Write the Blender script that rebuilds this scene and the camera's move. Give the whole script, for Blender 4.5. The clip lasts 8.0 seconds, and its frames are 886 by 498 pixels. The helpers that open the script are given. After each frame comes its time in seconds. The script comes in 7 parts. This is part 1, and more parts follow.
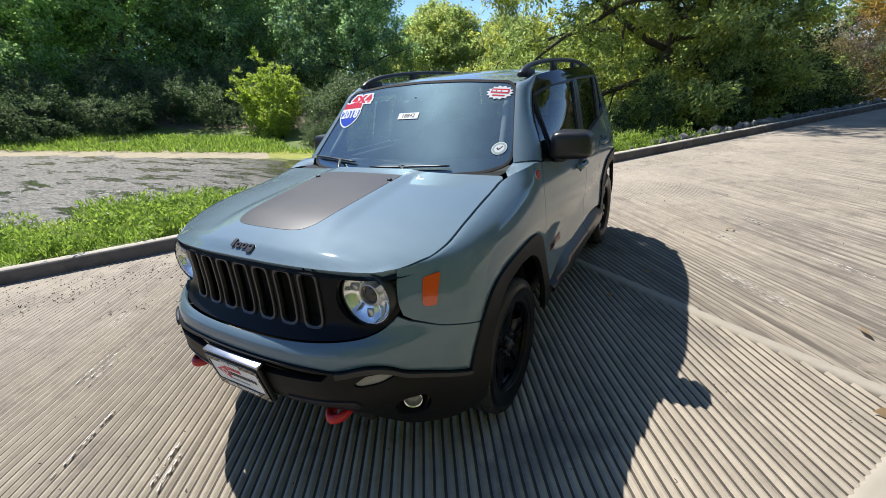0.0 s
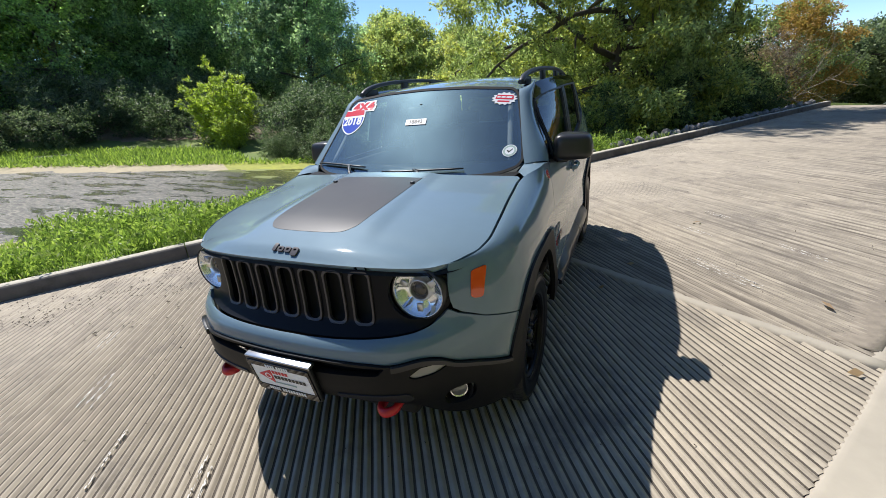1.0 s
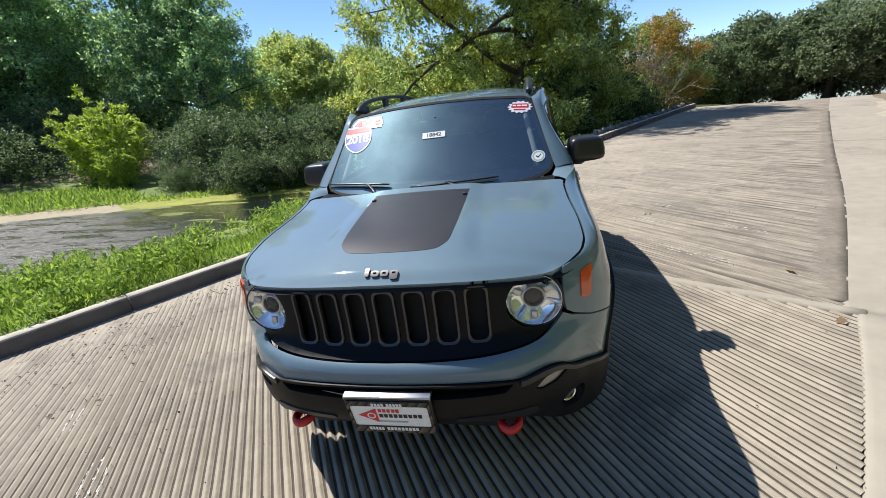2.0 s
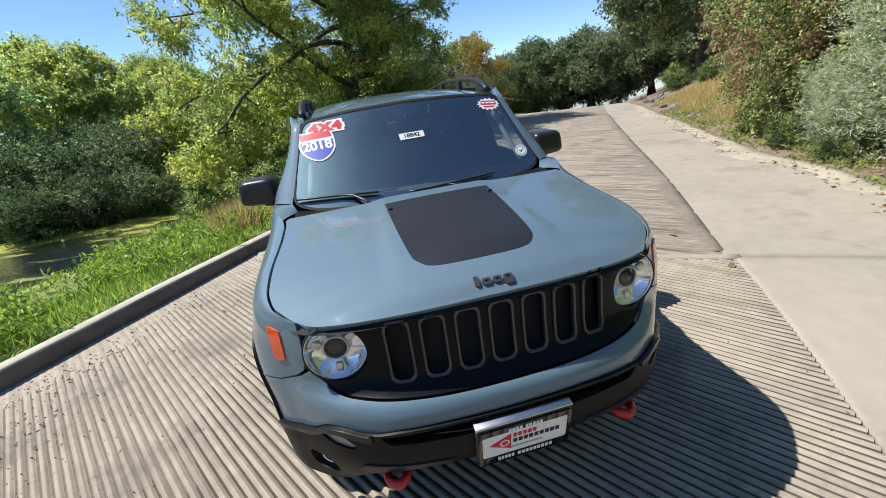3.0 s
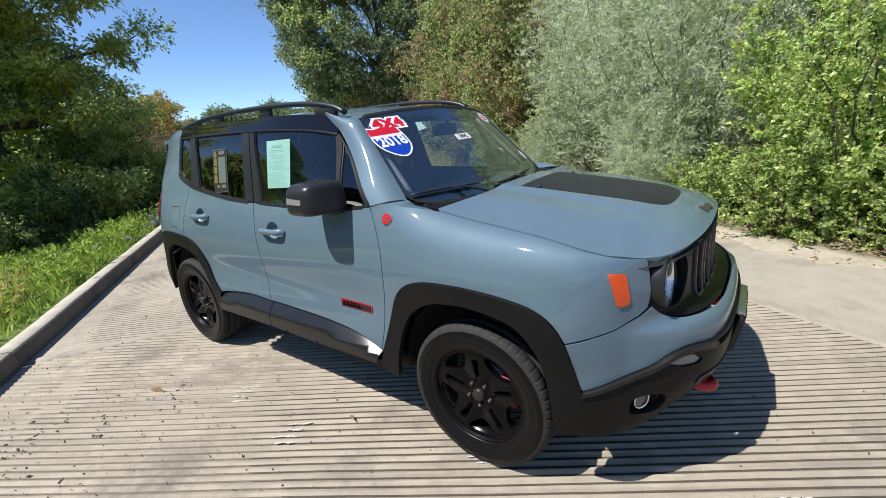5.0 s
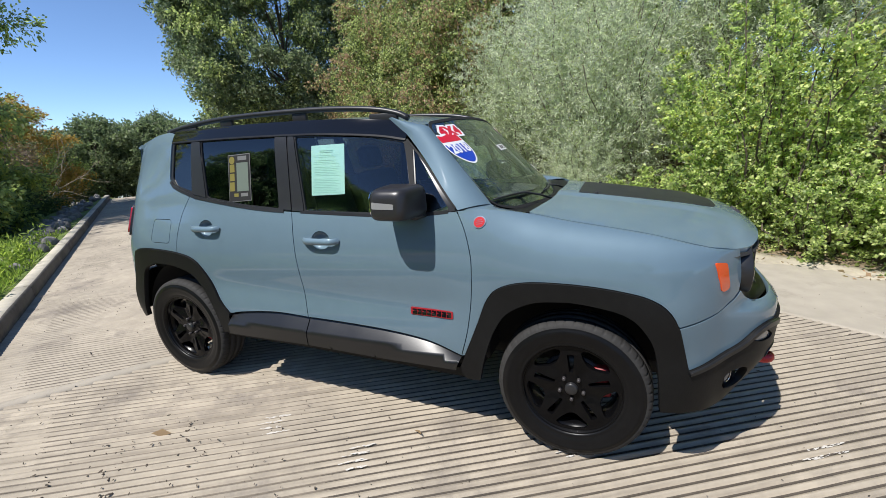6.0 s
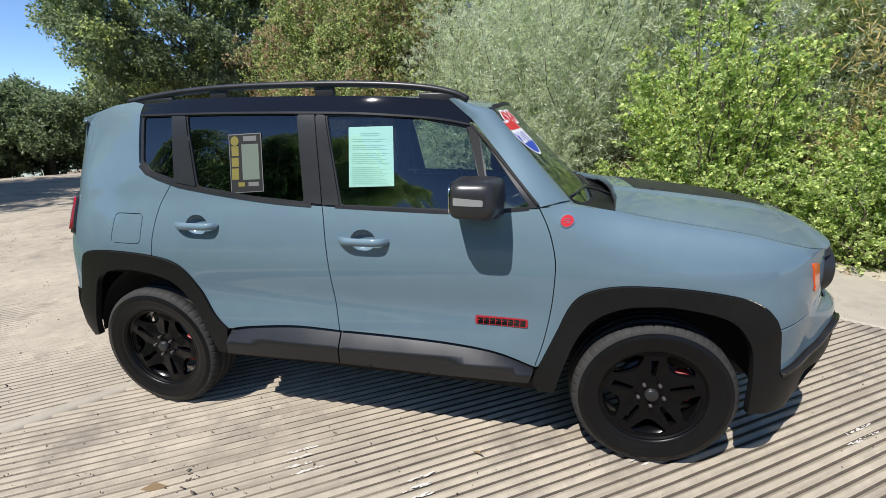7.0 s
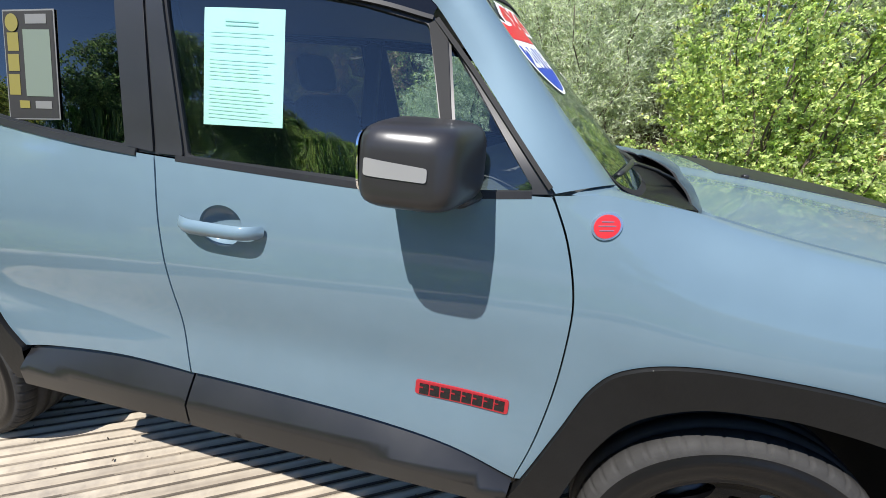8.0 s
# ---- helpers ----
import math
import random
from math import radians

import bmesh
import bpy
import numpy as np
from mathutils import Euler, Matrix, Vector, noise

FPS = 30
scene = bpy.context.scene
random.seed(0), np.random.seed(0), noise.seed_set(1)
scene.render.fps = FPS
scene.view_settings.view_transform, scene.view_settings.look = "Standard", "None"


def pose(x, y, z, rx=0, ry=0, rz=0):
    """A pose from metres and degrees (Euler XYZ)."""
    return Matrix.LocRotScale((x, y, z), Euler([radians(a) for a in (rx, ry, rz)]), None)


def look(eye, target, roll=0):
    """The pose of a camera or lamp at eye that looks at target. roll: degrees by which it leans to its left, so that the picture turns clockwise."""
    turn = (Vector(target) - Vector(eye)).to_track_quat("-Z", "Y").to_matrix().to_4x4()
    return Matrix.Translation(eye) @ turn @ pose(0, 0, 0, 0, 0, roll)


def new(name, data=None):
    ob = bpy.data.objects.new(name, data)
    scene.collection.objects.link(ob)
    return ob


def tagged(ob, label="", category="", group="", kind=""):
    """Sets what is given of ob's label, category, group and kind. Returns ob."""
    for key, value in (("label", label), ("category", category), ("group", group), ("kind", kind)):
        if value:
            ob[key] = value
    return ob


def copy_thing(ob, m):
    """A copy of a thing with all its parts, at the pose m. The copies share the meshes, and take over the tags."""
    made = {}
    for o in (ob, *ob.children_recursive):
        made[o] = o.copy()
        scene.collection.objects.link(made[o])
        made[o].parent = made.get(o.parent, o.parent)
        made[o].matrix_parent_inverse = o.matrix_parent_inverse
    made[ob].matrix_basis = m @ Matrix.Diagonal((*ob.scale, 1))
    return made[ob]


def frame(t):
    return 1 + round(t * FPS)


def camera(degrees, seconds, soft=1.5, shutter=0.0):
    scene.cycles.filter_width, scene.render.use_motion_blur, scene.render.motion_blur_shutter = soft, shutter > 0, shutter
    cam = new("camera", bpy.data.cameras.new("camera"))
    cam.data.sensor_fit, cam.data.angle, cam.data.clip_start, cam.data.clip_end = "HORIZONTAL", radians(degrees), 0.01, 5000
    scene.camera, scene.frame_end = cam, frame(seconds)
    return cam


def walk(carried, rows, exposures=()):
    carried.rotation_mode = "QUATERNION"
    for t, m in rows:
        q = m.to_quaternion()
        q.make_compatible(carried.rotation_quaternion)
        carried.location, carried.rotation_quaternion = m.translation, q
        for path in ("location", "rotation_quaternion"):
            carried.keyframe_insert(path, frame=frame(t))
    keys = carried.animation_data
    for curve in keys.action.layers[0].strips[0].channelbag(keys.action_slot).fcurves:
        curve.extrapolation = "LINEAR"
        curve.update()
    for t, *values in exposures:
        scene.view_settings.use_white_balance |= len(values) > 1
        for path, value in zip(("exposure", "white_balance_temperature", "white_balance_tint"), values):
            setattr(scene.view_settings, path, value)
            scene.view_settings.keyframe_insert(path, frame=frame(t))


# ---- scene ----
cam = camera(92.8, 8.0, soft=0.8)
PATH = [
    (0, (1.527, -1.737, 1.619), (0.572, -0.135, 0.895), -4.4),
    (0.5, (1.461, -1.794, 1.602), (0.566, -0.16, 0.876), -4.2),
    (1, (1.281, -1.979, 1.636), (0.493, -0.281, 0.93), -4.8),
    (1.2, (1.159, -2.046, 1.669), (0.43, -0.318, 0.973), -5.4),
    (2.3, (0.285, -2.16, 1.667), (0.073, -0.291, 0.989), -7.7),
    (2.5, (0.088, -2.131, 1.684), (0.036, -0.254, 0.995), -7.8),
    (3, (-0.391, -1.978, 1.687), (-0.04, -0.141, 0.979), -8.1),
    (3.5, (-0.94, -1.822, 1.607), (-0.197, -0.1, 0.912), -7.6),
    (4, (-1.378, -1.542, 1.574), (-0.315, 0.016, 0.91), -7.7),
    (4.5, (-1.856, -1.262, 1.54), (-0.519, 0.089, 0.919), -6.8),
    (4.7, (-2.012, -1.121, 1.532), (-0.587, 0.148, 0.933), -6.1),
    (5.8, (-2.622, -0.314, 1.527), (-0.874, 0.522, 1.028), -3.6),
    (6, (-2.68, -0.161, 1.52), (-0.896, 0.593, 1.019), -3.3),
    (6.5, (-2.748, 0.237, 1.54), (-0.896, 0.793, 1.027), -2.7),
    (7, (-2.63, 0.591, 1.533), (-0.749, 0.969, 0.967), -0.8),
    (7.5, (-2.252, 0.723, 1.436), (-0.392, 1.046, 0.777), 2.7),
    (8, (-1.733, 0.576, 1.377), (0.103, 0.955, 0.681), 4.2),
]
walk(cam, [(t, look(eye, target, roll)) for t, eye, target, roll in PATH],
     exposures=((0, 0.45), (2.5, 0.38), (4.5, 0.36), (6.5, 0.35), (7.4, 0.6), (8, 0.9)))

# ---- sky and sun ----
SUN_WAY = Vector((-0.57, 0.28, 1.0)).normalized()
world = bpy.data.worlds.new("sky")
scene.world = world
world.use_nodes = True
wn = world.node_tree
sky = wn.nodes.new("ShaderNodeTexSky")
sky.sky_type = "NISHITA"
sky.sun_disc = False
sky.sun_elevation = math.asin(SUN_WAY.z)
sky.sun_rotation = math.atan2(SUN_WAY.x, SUN_WAY.y)
sky.air_density, sky.dust_density, sky.ozone_density = 0.65, 0.0, 6.0
wn.links.new(sky.outputs[0], wn.nodes["Background"].inputs[0])
wn.nodes["Background"].inputs[1].default_value = 0.15
sun = new("sun", bpy.data.lights.new("sun", "SUN"))
sun.data.energy, sun.data.angle, sun.data.color = 5.0, radians(0.5), (1.0, 0.965, 0.925)
sun.matrix_world = look(SUN_WAY * 30, (0, 0, 0))
scene.view_settings.exposure = 0.0

# ---- materials ----
def material(name, color, rough=0.5, metal=0.0, coat=0.0, grain=0.0, scale=40.0, bump=0.0, spots=None, by_object=0.0, island=0.0, spec=0.5, translucent=0.0, emit=None):
    """A procedural surface: base colour with two scales of variation, roughness variation and fine relief."""
    m = bpy.data.materials.new(name)
    m.use_nodes = True
    n, l = m.node_tree.nodes, m.node_tree.links
    b = n["Principled BSDF"]
    b.inputs["Base Color"].default_value = (*color, 1)
    b.inputs["Roughness"].default_value = rough
    b.inputs["Metallic"].default_value = metal
    b.inputs["Coat Weight"].default_value = coat
    b.inputs["Coat Roughness"].default_value = 0.05
    b.inputs["Specular IOR Level"].default_value = spec
    col = None
    if grain or spots or bump:
        co = n.new("ShaderNodeTexCoord")
    if grain:
        fine, wide = n.new("ShaderNodeTexNoise"), n.new("ShaderNodeTexNoise")
        fine.inputs["Scale"].default_value, wide.inputs["Scale"].default_value = scale, scale / 9
        fine.inputs["Detail"].default_value, wide.inputs["Detail"].default_value = 6, 4
        l.new(co.outputs["Object"], fine.inputs["Vector"])
        l.new(co.outputs["Object"], wide.inputs["Vector"])
        add = n.new("ShaderNodeMath")
        l.new(fine.outputs["Fac"], add.inputs[0])
        l.new(wide.outputs["Fac"], add.inputs[1])
        rng = n.new("ShaderNodeMapRange")
        rng.inputs["From Min"].default_value, rng.inputs["From Max"].default_value = 0.6, 1.4
        rng.inputs["To Min"].default_value, rng.inputs["To Max"].default_value = 1 - grain, 1 + grain
        l.new(add.outputs[0], rng.inputs["Value"])
        mul = n.new("ShaderNodeVectorMath")
        mul.operation = "SCALE"
        mul.inputs[0].default_value = color
        l.new(rng.outputs[0], mul.inputs["Scale"])
        col = mul.outputs[0]
        rr = n.new("ShaderNodeMapRange")
        rr.inputs["To Min"].default_value, rr.inputs["To Max"].default_value = max(0.02, rough * 0.8), min(1, rough * 1.25)
        l.new(wide.outputs["Fac"], rr.inputs["Value"])
        l.new(rr.outputs[0], b.inputs["Roughness"])
    if by_object or island:
        if by_object:
            info = n.new("ShaderNodeObjectInfo")
            rnd = info.outputs["Random"]
        else:
            info = n.new("ShaderNodeNewGeometry")
            rnd = info.outputs["Random Per Island"]
        amount = by_object or island
        hsv = n.new("ShaderNodeHueSaturation")
        if col:
            l.new(col, hsv.inputs["Color"])
        else:
            hsv.inputs["Color"].default_value = (*color, 1)
        v = n.new("ShaderNodeMapRange")
        v.inputs["To Min"].default_value, v.inputs["To Max"].default_value = 1 - amount, 1 + amount
        l.new(rnd, v.inputs["Value"])
        l.new(v.outputs[0], hsv.inputs["Value"])
        h = n.new("ShaderNodeMath")
        h.operation = "MULTIPLY_ADD"
        h.inputs[1].default_value, h.inputs[2].default_value = -0.08 * amount, 0.5 + 0.04 * amount
        l.new(rnd, h.inputs[0])
        l.new(h.outputs[0], hsv.inputs["Hue"])
        col = hsv.outputs[0]
    if spots:
        tone, where, thick = spots
        t = n.new("ShaderNodeTexNoise")
        t.inputs["Scale"].default_value, t.inputs["Detail"].default_value, t.inputs["Roughness"].default_value = where, 8, 0.7
        l.new(co.outputs["Object"], t.inputs["Vector"])
        ramp = n.new("ShaderNodeMapRange")
        ramp.inputs["From Min"].default_value, ramp.inputs["From Max"].default_value = thick, thick + 0.12
        l.new(t.outputs["Fac"], ramp.inputs["Value"])
        mix = n.new("ShaderNodeMix")
        mix.data_type = "RGBA"
        mix.inputs["B"].default_value = (*tone, 1)
        l.new(ramp.outputs[0], mix.inputs["Factor"])
        if col:
            l.new(col, mix.inputs["A"])
        else:
            mix.inputs["A"].default_value = (*color, 1)
        col = mix.outputs["Result"]
    if col:
        l.new(col, b.inputs["Base Color"])
    if bump:
        t = n.new("ShaderNodeTexNoise")
        t.inputs["Scale"].default_value, t.inputs["Detail"].default_value = scale * 3, 5
        l.new(co.outputs["Object"], t.inputs["Vector"])
        bp = n.new("ShaderNodeBump")
        bp.inputs["Strength"].default_value, bp.inputs["Distance"].default_value = bump, 0.01
        l.new(t.outputs["Fac"], bp.inputs["Height"])
        l.new(bp.outputs[0], b.inputs["Normal"])
    if translucent:
        tr = n.new("ShaderNodeBsdfTranslucent")
        if col:
            l.new(col, tr.inputs["Color"])
        else:
            tr.inputs["Color"].default_value = (*color, 1)
        if col:
            bright = n.new("ShaderNodeVectorMath")
            bright.operation = "MULTIPLY"
            bright.inputs[1].default_value = (1.3, 1.5, 1.2)
            l.new(col, bright.inputs[0])
            l.new(bright.outputs[0], tr.inputs["Color"])
        mx = n.new("ShaderNodeMixShader")
        mx.inputs[0].default_value = translucent
        l.new(b.outputs[0], mx.inputs[1])
        l.new(tr.outputs[0], mx.inputs[2])
        l.new(mx.outputs[0], n["Material Output"].inputs[0])
    return m


def glass(name, tint, rough=0.0, face=0.05, dust_haze=0.0):
    """A thin pane: it lets tinted light through, mirrors by Fresnel and may carry a film of dust, tinted blue as
    painted sky haze.
    """
    m = bpy.data.materials.new(name)
    m.use_nodes = True
    n, l = m.node_tree.nodes, m.node_tree.links
    n.remove(n["Principled BSDF"])
    tr, gl, lw, mx = n.new("ShaderNodeBsdfTransparent"), n.new("ShaderNodeBsdfGlossy"), n.new("ShaderNodeLayerWeight"), n.new("ShaderNodeMixShader")
    pw, fr = n.new("ShaderNodeMath"), n.new("ShaderNodeMath")
    tr.inputs[0].default_value = (*tint, 1)
    gl.inputs["Roughness"].default_value = rough
    lw.inputs["Blend"].default_value = 0.5
    pw.operation, fr.operation = "POWER", "MULTIPLY_ADD"
    pw.inputs[1].default_value = 5
    fr.inputs[1].default_value, fr.inputs[2].default_value = 1 - face, face
    l.new(lw.outputs["Facing"], pw.inputs[0])
    l.new(pw.outputs[0], fr.inputs[0])
    l.new(fr.outputs[0], mx.inputs[0])
    l.new(tr.outputs[0], mx.inputs[1])
    l.new(gl.outputs[0], mx.inputs[2])
    last = mx
    if dust_haze:
        df, film, tx, co, rg = n.new("ShaderNodeBsdfGlossy"), n.new("ShaderNodeMixShader"), n.new("ShaderNodeTexNoise"), n.new("ShaderNodeTexCoord"), n.new("ShaderNodeMapRange")
        # the film's blue tint paints in the hazy sheen of reflected sky
        df.inputs[0].default_value = (0.50, 0.76, 0.86, 1)
        df.inputs["Roughness"].default_value = 0.42
        tx.inputs["Scale"].default_value, tx.inputs["Detail"].default_value = 5.0, 6
        l.new(co.outputs["Object"], tx.inputs["Vector"])
        l.new(tx.outputs["Fac"], rg.inputs["Value"])
        rg.inputs["To Min"].default_value, rg.inputs["To Max"].default_value = dust_haze * 0.6, dust_haze * 1.4
        l.new(rg.outputs[0], film.inputs[0])
        l.new(mx.outputs[0], film.inputs[1])
        l.new(df.outputs[0], film.inputs[2])
        last = film
    l.new(last.outputs[0], n["Material Output"].inputs[0])
    return m


PAINT = material("slate_blue_paint", (0.116, 0.178, 0.220), 0.62, metal=0.18, coat=1.0, grain=0.04, scale=14, spec=0.25)
GLOSS_BLACK = material("gloss_black_paint", (0.006, 0.006, 0.007), 0.05, spec=0.5)
SATIN_BLACK = material("satin_black_trim", (0.018, 0.018, 0.019), 0.38, grain=0.1, scale=60)
CLADDING = material("grained_black_plastic", (0.0085, 0.0085, 0.0085), 0.46, grain=0.16, scale=30, bump=0.06, spec=0.17)
DECAL = material("matt_black_vinyl", (0.014, 0.014, 0.0165), 0.44, grain=0.1, scale=25)
MOULDING = material("satin_grey_moulding", (0.016, 0.016, 0.0175), 0.36, grain=0.15, scale=80, spec=0.32)
DOOR_PLASTIC = material("smooth_dark_plastic", (0.011, 0.011, 0.0115), 0.30, grain=0.12, scale=40, spec=0.5)
DARK = material("unlit_black_plastic", (0.008, 0.008, 0.008), 0.8)
GRILLE_RING = material("smoked_grey_metal", (0.075, 0.068, 0.068), 0.33, metal=0.4, grain=0.1, scale=40)
BOWL = material("lamp_reflector", (0.93, 0.94, 0.95), 0.12, metal=0.85)
FOG_LENS = material("ribbed_lamp_lens", (0.14, 0.14, 0.14), 0.15, coat=1.0)
MIRROR_SHELL = material("satin_dark_plastic", (0.021, 0.020, 0.021), 0.33, grain=0.08, scale=50)
DASH = material("grey_black_dashboard", (0.08, 0.081, 0.083), 0.65, grain=0.12, scale=30)
PANEL_BLACK = material("front_panel_black", (0.006, 0.0065, 0.0085), 0.34, grain=0.1, scale=60, spec=0.14)
LABEL_GREY = material("label_border_grey", (0.14, 0.14, 0.135), 0.5)
INDICATOR_GREY = material("indicator_lens", (0.22, 0.22, 0.215), 0.3)
LABEL_YELLOW = material("label_yellow", (0.17, 0.145, 0.03), 0.5)
LABEL_GREEN = material("label_text_green", (0.115, 0.145, 0.115), 0.6)
CHROME = material("bright_chrome", (0.78, 0.79, 0.8), 0.08, metal=1.0)
SILVER = material("brushed_aluminium", (0.55, 0.56, 0.58), 0.3, metal=1.0, grain=0.06, scale=90)
RUBBER = material("tyre_rubber", (0.0055, 0.0055, 0.006), 0.32, grain=0.25, scale=18, bump=0.06, spec=0.2)
TREAD = material("dusty_tyre_tread", (0.034, 0.033, 0.032), 0.75, grain=0.3, scale=30, bump=0.1, spec=0.25)
WHEEL_BLACK = material("black_alloy", (0.003, 0.003, 0.0035), 0.20, spec=0.16)
RED = material("red_enamel", (0.50, 0.012, 0.016), 0.4, coat=0.12, grain=0.08, scale=40)
BADGE_RED = material("dark_red_badge", (0.30, 0.010, 0.018), 0.3, coat=0.3)
AMBER = material("amber_lens", (0.82, 0.085, 0.006), 0.18, coat=1.0, translucent=0.15)
TAIL_RED = material("red_lens", (0.45, 0.008, 0.01), 0.15, coat=1.0)
GREY_LENS = material("smoked_reflector_lens", (0.24, 0.23, 0.21), 0.15, coat=1.0)
CLEAR = glass("clear_lens", (0.96, 0.97, 0.97), 0.0, 0.05)
WINDSHIELD = glass("windscreen_glass", (0.80, 0.87, 0.86), 0.0, 0.25, 0.075)
DOOR_GLASS = glass("door_glass", (0.72, 0.82, 0.81), 0.0, 0.11)
PRIVACY = glass("privacy_glass", (0.10, 0.11, 0.12), 0.0, 0.11)
FRIT = material("black_glass_border", (0.006, 0.006, 0.006), 0.1, coat=1.0)
CABIN = material("black_cabin_plastic", (0.012, 0.012, 0.013), 0.6, grain=0.15, scale=30)
FABRIC = material("black_seat_cloth", (0.016, 0.016, 0.017), 0.85, grain=0.2, scale=120, bump=0.2)
PILLAR_TRIM = material("pale_grey_pillar_trim", (0.33, 0.33, 0.32), 0.7, grain=0.05, scale=40)
HEADLINER = material("grey_headliner", (0.30, 0.30, 0.29), 0.9)
WHITE_INK = material("white_vinyl", (0.8, 0.8, 0.8), 0.35)
RED_INK = material("red_vinyl", (0.62, 0.01, 0.03), 0.35)
BLUE_INK = material("blue_vinyl", (0.01, 0.05, 0.42), 0.35)
BLACK_INK = material("black_ink", (0.012, 0.012, 0.014), 0.45)
PAPER_INK = material("faint_paper_print", (0.54, 0.75, 0.66), 0.7)
GREY_INK = material("grey_ink", (0.36, 0.46, 0.42), 0.6)
PAPER = material("pale_green_paper", (0.64, 0.87, 0.77), 0.7, grain=0.04, scale=20)
PLATE_WHITE = material("white_plate_enamel", (0.84, 0.84, 0.85), 0.35, grain=0.04, scale=30)


# ---- mesh tools ----
def spline(xs, ys):
    """A smooth curve y(x) through points, level beyond the ends."""
    xs, ys = np.array(xs, float), np.array(ys, float)
    sl = np.diff(ys) / np.diff(xs)
    tg = np.zeros(len(xs))
    for i in range(1, len(xs) - 1):
        if sl[i - 1] * sl[i] > 0:
            a, b = xs[i] - xs[i - 1], xs[i + 1] - xs[i]
            tg[i] = (a + b) * 3 / ((2 * b + a) / sl[i - 1] + (b + 2 * a) / sl[i])
    tg[0], tg[-1] = sl[0], sl[-1]

    def at(x):
        if x <= xs[0]:
            return float(ys[0])
        if x >= xs[-1]:
            return float(ys[-1])
        i = int(np.searchsorted(xs, x)) - 1
        h = xs[i + 1] - xs[i]
        t = (x - xs[i]) / h
        return float((1 + 2 * t) * (1 - t) ** 2 * ys[i] + t * (1 - t) ** 2 * h * tg[i] + t * t * (3 - 2 * t) * ys[i + 1] + t * t * (t - 1) * h * tg[i + 1])
    return at


def smooth(a, b, x):
    t = min(1.0, max(0.0, (x - a) / (b - a)))
    return t * t * (3 - 2 * t)


def lerp(a, b, t):
    return a + (b - a) * t


def run(pts, n=6):
    """A smooth line through a few points of any size (Catmull-Rom)."""
    p = [np.array(q, float) for q in pts]
    p = [2 * p[0] - p[1], *p, 2 * p[-1] - p[-2]]
    out = []
    for i in range(1, len(p) - 2):
        for j in range(n):
            t = j / n
            out.append(0.5 * (2 * p[i] + (p[i + 1] - p[i - 1]) * t + (2 * p[i - 1] - 5 * p[i] + 4 * p[i + 1] - p[i + 2]) * t * t + (3 * p[i] - p[i - 1] - 3 * p[i + 1] + p[i + 2]) * t ** 3))
    out.append(p[-2])
    return [tuple(float(v) for v in q) for q in out]


def ring(cx, cy, rx, ry=None, n=40, power=2.0, turn=0.0):
    """A closed superellipse: power 2 is round, higher is squarer."""
    ry = ry or rx
    out = []
    for i in range(n):
        a = 2 * math.pi * i / n
        c, s = math.cos(a), math.sin(a)
        x, y = rx * math.copysign(abs(c) ** (2 / power), c), ry * math.copysign(abs(s) ** (2 / power), s)
        out.append((cx + x * math.cos(turn) - y * math.sin(turn), cy + x * math.sin(turn) + y * math.cos(turn)))
    return out


def rounded(points, r, n=5):
    """A polygon with its corners rounded."""
    out = []
    m = len(points)
    for i in range(m):
        a, b, c = (Vector(points[(i + k) % m]) for k in (-1, 0, 1))
        u, v = (a - b), (c - b)
        d = min(r, u.length * 0.45, v.length * 0.45)
        p, q = b + u.normalized() * d, b + v.normalized() * d
        for j in range(n + 1):
            t = j / n
            out.append(tuple(p * (1 - t) ** 2 + b * 2 * t * (1 - t) + q * t * t))
    return out


def dense(loop, step):
    out = []
    for i in range(len(loop)):
        a, b = Vector(loop[i]), Vector(loop[(i + 1) % len(loop)])
        d = (b - a).length
        if d < 1e-5:
            continue
        k = max(1, int(math.ceil(d / step)))
        out += [tuple(a.lerp(b, j / k)) for j in range(k)]
    return out


def area2(loop):
    return sum(a[0] * b[1] - b[0] * a[1] for a, b in zip(loop, loop[1:] + loop[:1])) / 2


def inset(loop, g):
    """The closed loop moved inwards by g."""
    s = 1 if area2(loop) > 0 else -1
    out = []
    m = len(loop)
    for i in range(m):
        a, b, c = Vector(loop[i - 1]), Vector(loop[i]), Vector(loop[(i + 1) % m])
        e, f = (b - a).normalized(), (c - b).normalized()
        n1, n2 = Vector((-e.y, e.x)) * s, Vector((-f.y, f.x)) * s
        k = n1 + n2
        k = k / max(0.35, k.length_squared / 2) if k.length > 1e-6 else n1
        out.append(tuple(b + k * g))
    return out


def inside(loops, x, y):
    hit = False
    for lp in loops:
        j = lp[-1]
        for i in lp:
            if (i[1] > y) != (j[1] > y) and x < (j[0] - i[0]) * (y - i[1]) / (j[1] - i[1]) + i[0]:
                hit = not hit
            j = i
    return hit


HEART = Vector((0, 1.2, 0.75))


